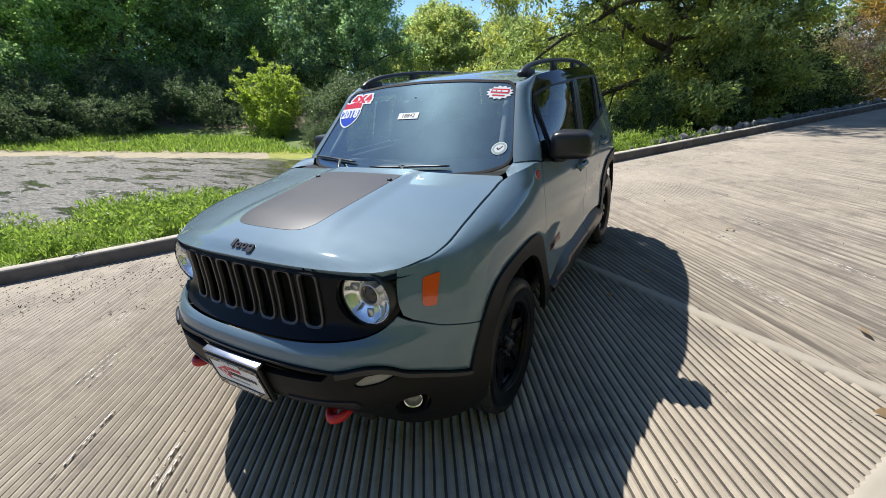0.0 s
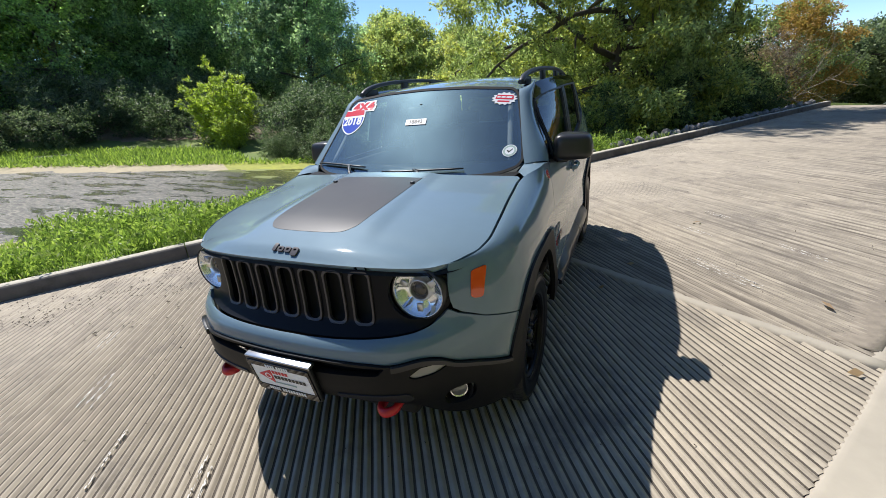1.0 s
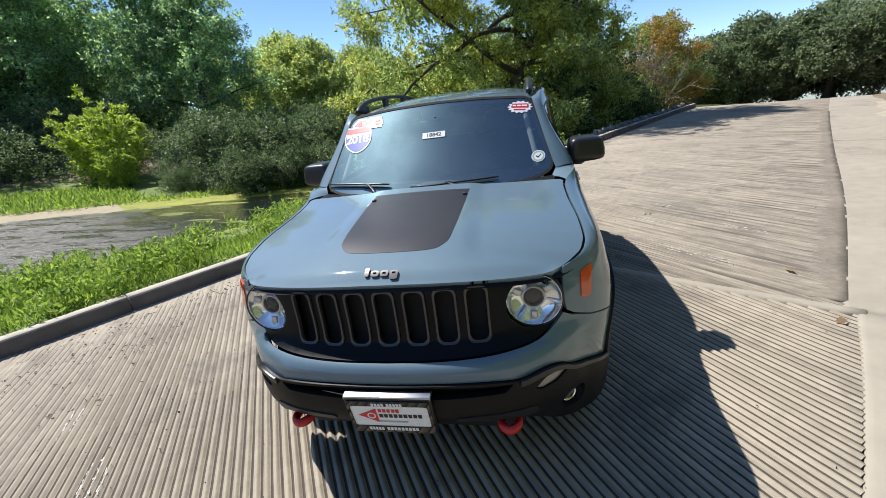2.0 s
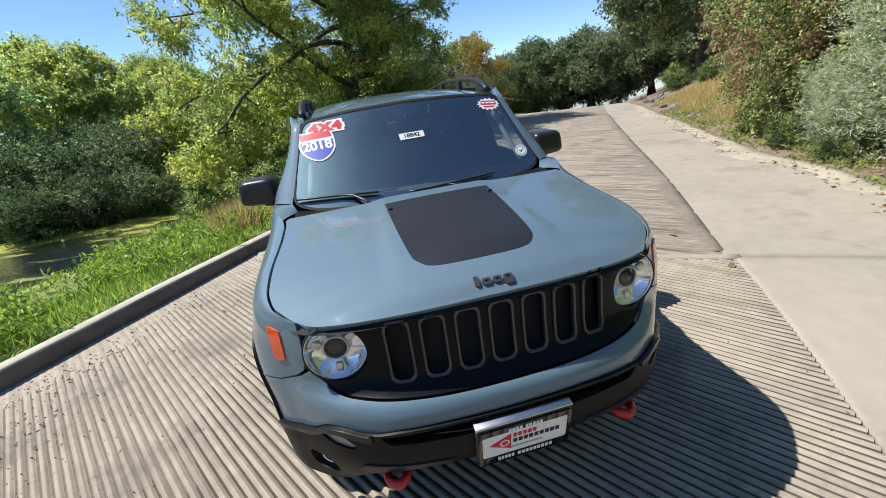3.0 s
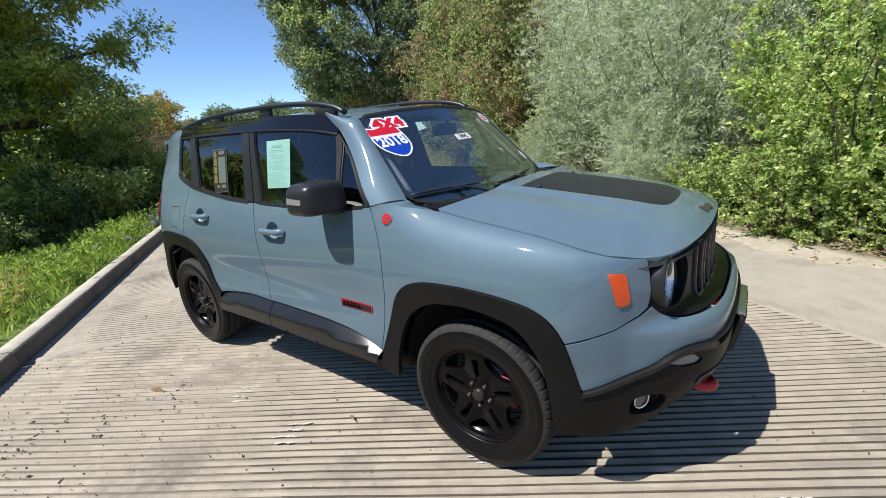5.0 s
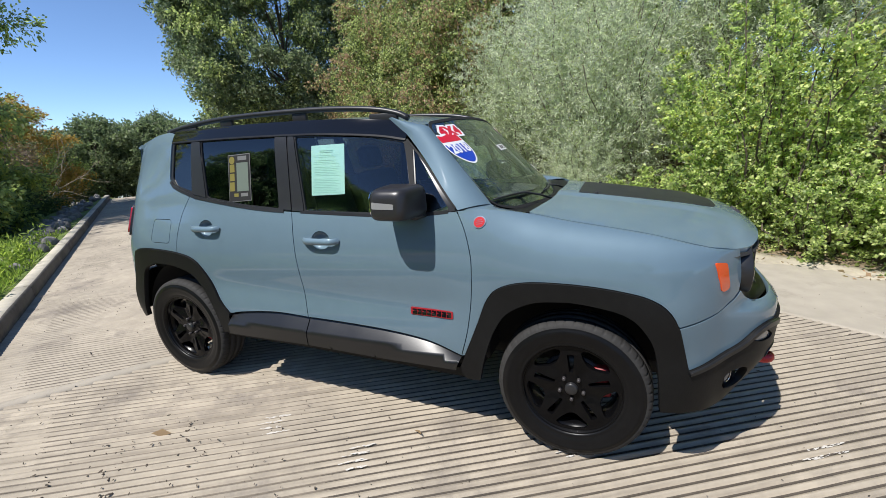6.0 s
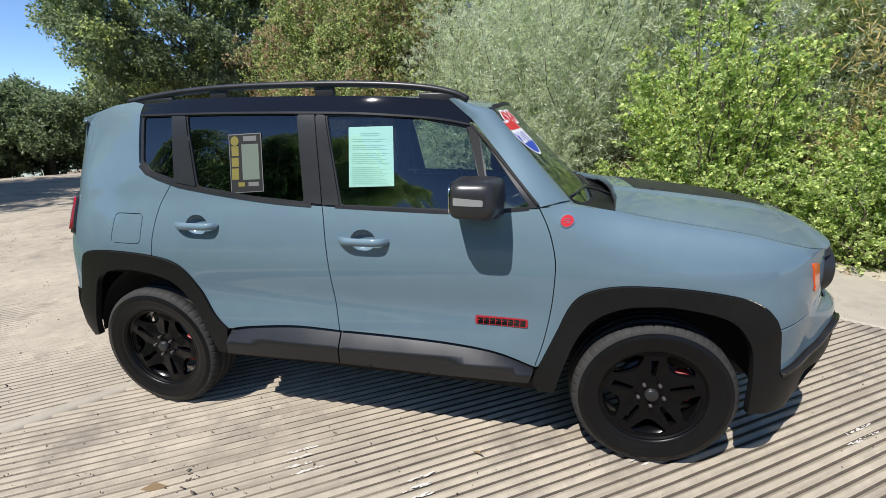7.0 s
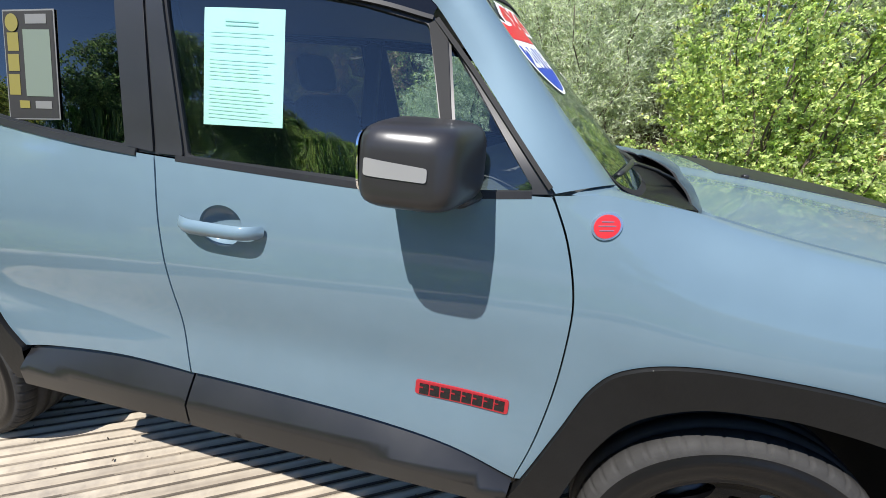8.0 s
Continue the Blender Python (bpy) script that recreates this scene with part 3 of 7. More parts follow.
    part("sill", sheet([(0.50, 0.398), (0.50, 0.345), (1.0, 0.362), (1.6, 0.372), (2.15, 0.372), (2.15, 0.398), (1.46, 0.404), (0.95, 0.396)], on_side(side, -0.004), step=0.05, lip=0.04), CLADDING, car)

    # side glass and its black frames
    gl = on_side(side, -0.012)
    top_z = run([(0.850, 1.535), (1.0, 1.562), (1.25, 1.583), (1.5, 1.594), (2.0, 1.602), (2.53, 1.600)])
    band = top_z[::-1] + run([(0.850, 1.545), (0.838, 1.575), (0.850, 1.605), (0.93, 1.632), (1.2, 1.655), (1.6, 1.668), (2.1, 1.672), (2.525, 1.664)])
    part("roof_side_band", sheet(band, on_side(side, 0.001), step=0.05, lip=0.01), GLOSS_BLACK, car)
    dlo = [p for p in BELT if p[0] > 0.54] + [(2.505, 1.338), (2.530, 1.37), (2.532, 1.60)] + [p for p in top_z[::-1] if p[0] < 2.52] + [(0.535, 1.192)]
    fw = rounded([(0.758, 1.176), (1.425, 1.186), (1.500, 1.578), (1.10, 1.566), (0.860, 1.520)], 0.012)
    tri = rounded([(0.575, 1.196), (0.730, 1.180), (0.806, 1.488)], 0.012)
    rw = rounded([(1.615, 1.196), (1.90, 1.218), (2.185, 1.258), (2.240, 1.592), (1.650, 1.588)], 0.015)
    qw = rounded([(2.325, 1.290), (2.470, 1.330), (2.512, 1.375), (2.515, 1.590), (2.335, 1.592)], 0.015)
    fr = part("window_frame", sheet(dlo, on_side(side, -0.006), holes=[fw, tri, rw, qw], step=0.05, lip=0.012), SATIN_BLACK, car)
    pane = part("door_window", sheet(inset(fw, -0.004), gl, step=0.08, lip=0.004), DOOR_GLASS, fdoor, "lightly tinted door glass")
    part("vent_window", sheet(inset(tri, -0.004), gl, step=0.08, lip=0.004), DOOR_GLASS, fdoor)
    part("door_window", sheet(inset(rw, -0.004), gl, step=0.08, lip=0.004), PRIVACY, rdoor, "dark privacy glass")
    part("quarter_window", sheet(inset(qw, -0.004), gl, step=0.08, lip=0.004), PRIVACY, qp, "dark privacy glass")
    # raised pillar covers and the moulding along the waist
    for name, poly in (("pillar_cover", [(1.522, 1.186), (1.606, 1.194), (1.640, 1.590), (1.560, 1.588)]), ("pillar_cover", [(1.434, 1.184), (1.512, 1.184), (1.550, 1.588), (1.508, 1.582)]), ("pillar_cover", [(2.195, 1.256), (2.318, 1.278), (2.328, 1.592), (2.248, 1.592)])):
        part(name, sheet(rounded(poly, 0.006, 2), on_side(side, 0.0), step=0.06, lip=0.008), SATIN_BLACK, fr)
    part("window_divider", sheet([(0.740, 1.182), (0.754, 1.180), (0.858, 1.520), (0.845, 1.528), (0.812, 1.49)], on_side(side, 0.0), step=0.06, lip=0.012), DARK, fr)
    thin_line("waist_moulding", [p for p in BELT if 0.55 < p[0] < 1.512], on_side(side, 0.001), 0.015, MOULDING, fdoor)
    thin_line("waist_moulding", [p for p in BELT if 1.526 < p[0] < 2.33] + [(2.42, 1.296), (2.49, 1.322), (2.525, 1.355)], on_side(side, 0.004), 0.018, SATIN_BLACK, rdoor)
    thin_line("drip_moulding", [(p[0], p[1] - 0.002) for p in top_z], on_side(side, 0.004), 0.009, MOULDING, fr)
    thin_line("drip_moulding", [(0.542, 1.205), (0.62, 1.292), (0.74, 1.425), (0.842, 1.532)], on_side(side, 0.004), 0.010, DARK, fr)

    # windscreen pillar, rolled from the door frame to the glass
    rows = []
    for t in np.linspace(0, 1.14, 18):
        over = max(0.0, t - 1)
        t = min(t, 1.0)
        z0 = lerp(1.196, 1.555, t) + 0.62 * over
        a = skin(S(lerp(0.531, 0.842, t) + 0.75 * over), z0, 0.003, side)
        zc = lerp(1.205, 1.612, t)
        xc = lerp(0.728, 0.612, t ** 0.9)
        b = screen(side * xc, zc, 0.004)
        if over:
            b = roof(side * (0.612 + 0.2 * over), b.y + 1.2 * over, 0.008)
        m = (a + b) / 2 + Vector((side * 0.5, -0.62, 0.35)) * lerp(0.030, 0.038, t)
        rows.append([a * (1 - u) ** 2 + (2 * m - (a + b) / 2) * 2 * u * (1 - u) + b * u * u for u in np.linspace(0, 1, 8)])
    bm = bmesh.new()
    vs = [[bm.verts.new(p) for p in r] for r in rows]
    for r, q in zip(vs, vs[1:]):
        for j in range(7):
            bm.faces.new((r[j], r[j + 1], q[j + 1], q[j]))
    bmesh.ops.recalc_face_normals(bm, faces=bm.faces)
    if sum(((f.normal.x * side - f.normal.y) for f in bm.faces)) < 0:
        bmesh.ops.reverse_faces(bm, faces=bm.faces)
    part("windscreen_pillar", bm, PAINT, car)

    # cowl corner where the wing meets the glass
    rows = []
    for t in np.linspace(0, 1, 8):
        a = skin(S(lerp(0.215, 0.50, t)), 1.196, 0, side)
        b = screen(side * lerp(0.700, 0.729, t), lerp(1.165, 1.207, t), 0.004)
        rows.append([a.lerp(b, u) + Vector((0, 0, 0.006 * math.sin(math.pi * u))) for u in np.linspace(0, 1, 5)])
    bm = bmesh.new()
    vs = [[bm.verts.new(p) for p in r] for r in rows]
    for r, q in zip(vs, vs[1:]):
        for j in range(4):
            bm.faces.new((r[j], r[j + 1], q[j + 1], q[j]))
    bmesh.ops.recalc_face_normals(bm, faces=bm.faces)
    if sum(f.normal.z for f in bm.faces) < 0:
        bmesh.ops.reverse_faces(bm, faces=bm.faces)
    part("cowl_corner", bm, PAINT, car)

    # door handles over bowls sunk in the doors
    for own, (y0, y1, zz) in ((fdoor, HANDLE_F), (rdoor, HANDLE_R)):
        ym = lerp(y0, y1, 0.52)
        part("handle_cup", sheet(cup_line((y0, y1, zz)), lambda u, v: skin(S(u), v, 0.0005 - 0.034 * max(0.0, 1 - ((u - ym) / 0.066) ** 2 - ((v - zz - 0.002) / 0.054) ** 2) ** 0.6, side), step=0.012, lip=0), PAINT, own)

        def bar(u, v):
            e = abs(u - (y0 + y1) / 2) / ((y1 - y0) / 2)
            return skin(S(u), v, 0.040 * (1 - min(1.0, e) ** 5) + 0.008 - 0.011 * ((v - zz - 0.004) / 0.019) ** 2, side)
        part("handle", sheet(rounded([(y0, zz - 0.012), (y1, zz - 0.017), (y1, zz + 0.021), (y0, zz + 0.020)], 0.016, 5), bar, step=0.012, lip=0.016), PAINT, own)

    # door mirror
    bm = bmesh.new()
    bmesh.ops.create_cube(bm, size=1)
    bmesh.ops.subdivide_edges(bm, edges=bm.edges[:], cuts=9, use_grid_fill=True)
    for v in bm.verts:
        p = v.co * 2
        q = Vector([math.copysign(abs(c), c) for c in p])
        n4 = (abs(p.x) ** 5 + abs(p.y) ** 5 + abs(p.z) ** 5) ** 0.2
        p = p / n4
        sx = 0.113 - 0.010 * p.z
        v.co = Vector((side * (0.944 + sx * p.x), 0.790 + (0.100 - 0.02 * p.x * (p.y < 0)) * p.y, 1.247 + (0.079 - 0.005 * p.x) * p.z))
    bmesh.ops.recalc_face_normals(bm, faces=bm.faces)
    mir = part("door_mirror", bm, MIRROR_SHELL, car, "black plastic door mirror with clear indicator")
    

    def shell(u, v):
        py, pz = (u - 0.790) / 0.100, (v - 1.247) / 0.079
        return Vector((side * (0.944 + (0.113 - 0.010 * pz) * max(0.02, 1 - abs(py) ** 5 - abs(pz) ** 5) ** 0.2 + 0.002), u, v))
    lamp = sheet(rounded([(0.868, 1.264), (0.752, 1.256), (0.752, 1.232), (0.868, 1.234)], 0.006, 3), shell, step=0.02, lip=0.006, heart=Vector((0, 0.8, 1.25)))
    part("indicator", lamp, INDICATOR_GREY, mir)
    part("mirror_glass", sheet(ring(0.942, 1.247, 0.092, 0.062, 32, 4), lambda u, v: Vector((side * u, 0.8895, v)), step=0.05, lip=0.004, heart=Vector((side * 0.93, 0.8, 1.25))), CHROME, mir)
    part("mirror_foot", tube([(side * 0.855, 0.72, 1.178), (side * 0.90, 0.735, 1.172), (side * 0.93, 0.76, 1.185)], [0.045, 0.04, 0.035], 12, squash=0.45), SATIN_BLACK, mir)

    # side marker, round badge, tail lamp, model plate
    part("side_marker", sheet(rounded([(-0.540, 1.024), (-0.588, 1.020), (-0.597, 0.866), (-0.562, 0.860)], 0.016), on_side(side, 0.005), step=0.03, lip=0.012), AMBER, w, "amber side marker lens")
    badge = part("round_badge", sheet(ring(0.421, 1.138, 0.030, n=36), on_side(side, 0.004), step=0.03, lip=0.006), SILVER, w, "red round badge with silver rim")
    part("badge_face", sheet(ring(0.421, 1.138, 0.0255, n=32), on_side(side, 0.0055), step=0.03, lip=0.002), RED, badge)
    for zz, hw in ((1.148, 0.012), (1.139, 0.017), (1.129, 0.014)):
        part("badge_mark", sheet([(0.421 - hw, zz - 0.001), (0.421 + hw, zz - 0.001), (0.421 + hw, zz + 0.001), (0.421 - hw, zz + 0.001)], on_side(side, 0.0065), step=0.03, lip=0.001), SILVER, badge)
    tl = part("tail_lamp", sheet(rounded([(tail + 0.02, 1.20), (U + S(3.010), 1.20), (U + S(3.010), 0.99), (tail + 0.02, 0.99)], 0.03), on_side(side, 0.012), step=0.04, lip=0.04), SATIN_BLACK, car, "red tail lamp in a black frame")
    part("lamp_lens", sheet(rounded([(tail + 0.005, 1.18), (U + S(3.028), 1.18), (U + S(3.028), 1.01), (tail + 0.005, 1.01)], 0.025), on_side(side, 0.022), step=0.04, lip=0.012), TAIL_RED, tl)
    nm = part("model_badge", sheet(rounded([(0.562, 0.699), (0.562, 0.660), (0.795, 0.663), (0.795, 0.702)], 0.008), on_side(side, 0.004), step=0.04, lip=0.005), BADGE_RED, fdoor, "red door badge with black raised bars")
    for i in range(8):
        y0 = 0.572 + i * 0.0270
        bar = [(y0, 0.667), (y0 + 0.023, 0.667), (y0 + 0.023, 0.681), (y0 + 0.014, 0.681), (y0 + 0.014, 0.687), (y0 + 0.023, 0.687), (y0 + 0.023, 0.694), (y0, 0.694)]
        part("badge_bar", sheet(bar, on_side(side, 0.0065), step=0.03, lip=0.002), GLOSS_BLACK, nm)

    # roof rail
    line = run([(0.872, 1.640), (0.93, 1.668), (1.05, 1.695), (1.25, 1.715), (1.55, 1.727), (2.0, 1.728), (2.3, 1.716), (2.55, 1.692), (2.70, 1.668)], 4)
    rail = part("roof_rail", tube([(side * (0.602 + 0.012 * math.sin((y - 0.87) / 1.83 * math.pi)), y, z) for y, z in line], 0.021, 10, squash=0.75), SATIN_BLACK, car, "black roof rail with raised middle")
    for y0, y1, z1 in ((0.93, 1.10, 1.676), (1.52, 1.62, 1.72), (2.10, 2.20, 1.72), (2.42, 2.68, 1.690)):
        zt = roof(0.6, (y0 + y1) / 2).z
        part("rail_foot", box_bm((0.028, y1 - y0, max(0.03, z1 - zt)), (side * 0.606, (y0 + y1) / 2, (z1 + zt) / 2), 0.008), SATIN_BLACK, rail)

# Bonnet with its decal and washer jets.
front_line = [(x, nose_y(x) - 0.002) for x in np.linspace(-0.640, 0.640, 41)]
right_line = [(float(p[0]) - 0.001, float(p[1])) for p in EDGE[3:-1]]
rear_line = run([(0.738, 0.222), (0.70, 0.214), (0.60, 0.194), (0.40, 0.162), (0.0, 0.140), (-0.40, 0.162), (-0.60, 0.194), (-0.70, 0.214), (-0.738, 0.222)])
hood = part("bonnet", sheet(front_line + right_line + rear_line + [(-x, y) for x, y in right_line[::-1]], bonnet, step=0.024, lip=0.03, gap=0.0075, heart=Vector((0, 0, 0.6))), PAINT, car, "slate blue bonnet with raised centre")
hood_line = front_line + right_line + rear_line + [(-x, y) for x, y in right_line[::-1]]
part("bonnet_gutter", sheet([(x * 1.02, y + 0.004) for x, y in hood_line], lambda u, v: bonnet(u, v, -0.026), step=0.06, lip=0, heart=Vector((0, 0, 0.6))), DARK, car)
dec = run([(0.260, 0.036), (0.256, -0.2), (0.242, -0.50), (0.220, -0.585), (0.16, -0.628), (0.0, -0.640), (-0.16, -0.628), (-0.220, -0.585), (-0.242, -0.50), (-0.256, -0.2), (-0.260, 0.036)])
part("bonnet_decal", sheet(dec, lambda u, v: bonnet(u, v, 0.0012), step=0.035, lip=0.001, heart=Vector((0, 0, 0.6))), DECAL, hood, "matt black bonnet decal")
for x in (-0.245, 0.245):
    p = bonnet(x, -0.055)
    part("washer_jet", box_bm((0.022, 0.018, 0.012), p + Vector((0, 0, 0.004)), 0.004), SATIN_BLACK, hood)

# Maker's badge: raised grey shapes on the bonnet's lip.


def lip_place(u, w, off=0.0):
    """On the bonnet's front roll: u across, w up along it."""
    y = nose_y(u) + 0.020 + 0.78 * (w + 0.03)
    p = bonnet(u, y)
    return p + Vector((0, -0.65, 0.75)) * off


first = None
for u0, u1, w0, w1 in ((-0.068, -0.050, -0.010, 0.036), (-0.042, -0.010, -0.010, 0.018), (-0.004, 0.028, -0.010, 0.018), (0.034, 0.066, -0.024, 0.018)):
    hole = [] if u0 < -0.06 else [rounded([(u0 + 0.009, 0.000), (u1 - 0.009, 0.000), (u1 - 0.009, 0.010), (u0 + 0.009, 0.010)], 0.003, 3)]
    ob = part("maker_badge" if first is None else "badge_letter", sheet(rounded([(u0, w0), (u1, w0), (u1, w1), (u0, w1)], 0.010, 4), lambda u, v: lip_place(u, v, 0.008), holes=hole, step=0.02, lip=0.010, heart=Vector((0, 0, 0.6))), GRILLE_RING, first or hood, "raised smoked grey badge shapes" if first is None else "")
    first = first or ob

# Windscreen, black border, cowl, wipers.
ws = rounded([(-0.728, 1.200), (-0.60, 1.160), (0, 1.135), (0.60, 1.160), (0.728, 1.200), (0.690, 1.36), (0.612, 1.612), (0.30, 1.640), (0, 1.648), (-0.30, 1.640), (-0.612, 1.612), (-0.690, 1.36)], 0.06, 5)
glass_pane = part("windscreen", sheet(ws, lambda u, v: screen(u, v, 0.0), step=0.06, lip=0.004), WINDSHIELD, car, "clear windscreen with dealer stickers")
hole = rounded([(-0.690, 1.235), (0.0, 1.195), (0.690, 1.235), (0.655, 1.38), (0.585, 1.590), (0.10, 1.618), (0.075, 1.555), (-0.075, 1.555), (-0.10, 1.618), (-0.585, 1.590), (-0.655, 1.38)], 0.045, 4)
part("windscreen_seal", sheet(ws, lambda u, v: screen(u, v, 0.003), holes=[inset(ws, 0.013)], step=0.05, lip=0.004), DARK, glass_pane)
part("windscreen_border", sheet(inset(ws, 0.002), lambda u, v: screen(u, v, -0.006), holes=[hole], step=0.05, lip=0.002), FRIT, glass_pane)
cowl = [(-0.70, 0.16), (-0.5, 0.075), (0, 0.04), (0.5, 0.075), (0.70, 0.16), (0.72, 0.36), (0.55, 0.31), (0.0, 0.24), (-0.55, 0.31), (-0.72, 0.36)]
part("bulkhead", box_bm((1.42, 0.62, 0.02), (0, 0.22, 1.065), 0.004), DARK, car)
part("cowl", sheet(cowl, lambda u, v: Vector((u, v, 1.148 + 0.06 * max(0, abs(u) - 0.45) + 0.05 * max(0, v - 0.15))), step=0.06, lip=0.05, heart=Vector((0, 0.2, 0.6))), CLADDING, car)
for x0, x1, px, zz in ((-0.70, -0.26, -0.40, 1.196), (-0.12, 0.40, 0.10, 1.180)):
    pts = [screen(lerp(x0, x1, t), zz + 0.004 * math.sin(3 * t) + (0.028 * abs(lerp(x0, x1, t))), 0.016) for t in np.linspace(0, 1, 9)]
    blade = part("wiper_blade", tube(pts, [0.006] + [0.009] * 7 + [0.006], 6, squash=0.7), SATIN_BLACK, glass_pane)
    foot = Vector((px + 0.10, 0.16, 1.170))
    mid = screen(px, zz + 0.010, 0.022)
    part("wiper_arm", tube([foot, foot.lerp(mid, 0.5) + Vector((0, 0, 0.006)), mid, pts[4]], [0.013, 0.010, 0.010, 0.007], 8, squash=0.6), SATIN_BLACK, blade)

# Roof.
rl = [(x, 0.705 + 0.235 * x * x + 0.005) for x in np.linspace(-0.60, 0.60, 21)]
right_roof = [(0.632, 0.85), (0.655, 1.0), (0.668, 1.3), (0.672, 1.8), (0.665, 2.4), (0.645, 2.85)]
part("roof", sheet(rl + run(right_roof, 4) + run([(0.62, 2.95), (0.3, 2.99), (-0.3, 2.99), (-0.62, 2.95)], 4) + run([(-x, y) for x, y in right_roof[::-1]], 4), roof, step=0.08, lip=0.02, heart=Vector((0, 1.5, 0.8))), PAINT, car)
for side in (-1, 1):
    rows = []
    for y in np.linspace(0.85, 2.86, 24):
        a = roof(side * float(np.interp(y, [p[1] for p in right_roof], [p[0] for p in right_roof])), y)
        b = skin(S(y), float(np.interp(y, [0.84, 0.93, 1.2, 1.6, 2.1, 2.52, 2.9], [1.600, 1.630, 1.653, 1.666, 1.670, 1.664, 1.628])), 0, side)
        rows.append([a.lerp(b, u) + Vector((side * 0.3, 0, 0.7)) * 0.010 * math.sin(math.pi * u) for u in np.linspace(0, 1, 5)])
    bm = bmesh.new()
    vs = [[bm.verts.new(p) for p in r] for r in rows]
    for r, q in zip(vs, vs[1:]):
        for j in range(4):
            bm.faces.new((r[j], r[j + 1], q[j + 1], q[j]))
    bmesh.ops.recalc_face_normals(bm, faces=bm.faces)
    if sum(f.normal.z for f in bm.faces) < 0:
        bmesh.ops.reverse_faces(bm, faces=bm.faces)
    part("roof_edge", bm, GLOSS_BLACK, car)

# Grille panel with seven slots and two round lamps.
slots = [(-0.354 + 0.118 * i) for i in range(7)]


def slot(x, g=0.0):
    s = math.copysign(F(abs(x)), x)
    return rounded([(s - 0.042 - g, 0.788 - g), (s + 0.043 + g, 0.788 - g), (s + 0.043 + g, 1.010 + g), (s - 0.042 - g, 1.010 + g)], 0.028)


LAMP_S, LAMP_Z = F(0.562), 0.911
sur = [(F(0.0), 0.752), (F(0.20), 0.753), (F(0.36), 0.757), (F(0.50), 0.763), (F(0.575), 0.773), (F(0.630), 0.798), (F(0.672), 0.845), (F(0.690), 0.905), (F(0.692), 0.98), (F(0.688), 1.018), (F(0.66), 1.028), (F(0.63), 1.024), (F(0.595), 1.022), (F(0.40), 1.024), (F(0.20), 1.034)]
half = run(sur, 4)
face = half + [(-s, z) for s, z in half[::-1]]
holes = [slot(x) for x in slots] + [ring(k * LAMP_S, LAMP_Z, 0.1065, n=40) for k in (-1, 1)]
grille = part("grille_panel", sheet(face, on_body(1, -0.012), holes=holes, step=0.035, lip=0.03), PANEL_BLACK, car, "satin black front panel with seven slots")
for x in slots:
    rim_outer, rim_inner = slot(x, 0.002), slot(x, -0.006)
    part("slot_ring", sheet(rim_outer, on_body(1, -0.003), holes=[rim_inner], step=0.02, lip=0.016), GRILLE_RING, grille)
part("grille_mesh", sheet([(-F(0.42), 0.76), (F(0.42), 0.76), (F(0.42), 0.995), (-F(0.42), 0.995)], on_body(1, -0.060), step=0.05, lip=0), DARK, grille)
for k in (-1, 1):
    c = skin(k * LAMP_S, LAMP_Z, 0.0, 1)
    n = Vector((k * 0.04, -1, 0.04)).normalized()
    m = n.to_track_quat("Z", "Y").to_matrix().to_4x4()
    lamp_at = Matrix.Translation(c - n * 0.070) @ m @ Matrix.Diagonal((0.985, 0.985, 1.0, 1))
    bowl = lathe([(0.006, 0.030), (0.008, 0.046), (0.014, 0.070), (0.026, 0.092), (0.040, 0.103), (0.044, 0.105), (0.042, 0.108), (-0.05, 0.110)], 60, "z")
    for v in bowl.verts:
        r, a = math.hypot(v.co.x, v.co.y), math.atan2(v.co.y, v.co.x)
        if 0.04 < r < 0.095:
            v.co.z += 0.008 * math.copysign(1, math.sin(a * 3 + 0.6)) * (1 if abs(math.sin(a * 3 + 0.6)) > 0.25 else 0)
    bowl.transform(lamp_at)
    hl = part("headlamp", bowl, BOWL, car, "round chrome headlamp with projector lens")
    b = lathe([(0.0, 0.052), (0.022, 0.048), (0.030, 0.043), (0.026, 0.038), (0.0, 0.036)], 36, "z")
    b.transform(lamp_at @ Matrix.Translation((0, 0.004, 0)))
    part("projector_ring", b, SILVER, hl)
    b = lathe([(0.004, 0.037), (0.014, 0.034), (0.024, 0.024), (0.028, 0.012), (0.029, 0.0001)], 32, "z")
    b.transform(lamp_at @ Matrix.Translation((0, 0.004, 0)))
    part("projector_lens", b, GLOSS_BLACK, hl)
    for a in (0.6, 2.7, 4.7):
        b = box_bm((0.026, 0.036, 0.012), (0.070 * math.cos(a), 0.070 * math.sin(a), 0.026), 0.004, turn=Matrix.Rotation(a + 1.57, 4, "Z"))
        b.transform(lamp_at)
        part("reflector_block", b, SILVER, hl)
    b = lathe([(0.040, 0.1065), (0.050, 0.102), (0.057, 0.085), (0.060, 0.055), (0.062, 0.0001)], 40, "z")
    b.transform(lamp_at)
    lens = part("lamp_cover", b, CLEAR, hl)
    lens.visible_shadow = False
    b = lathe([(-0.060, 0.1135), (0.046, 0.1120), (0.050, 0.1085), (0.036, 0.107), (0.030, 0.1105), (-0.060, 0.1115)], 40, "z", closed=True)
    b.transform(lamp_at)
    part("lamp_bezel", b, SATIN_BLACK, hl)

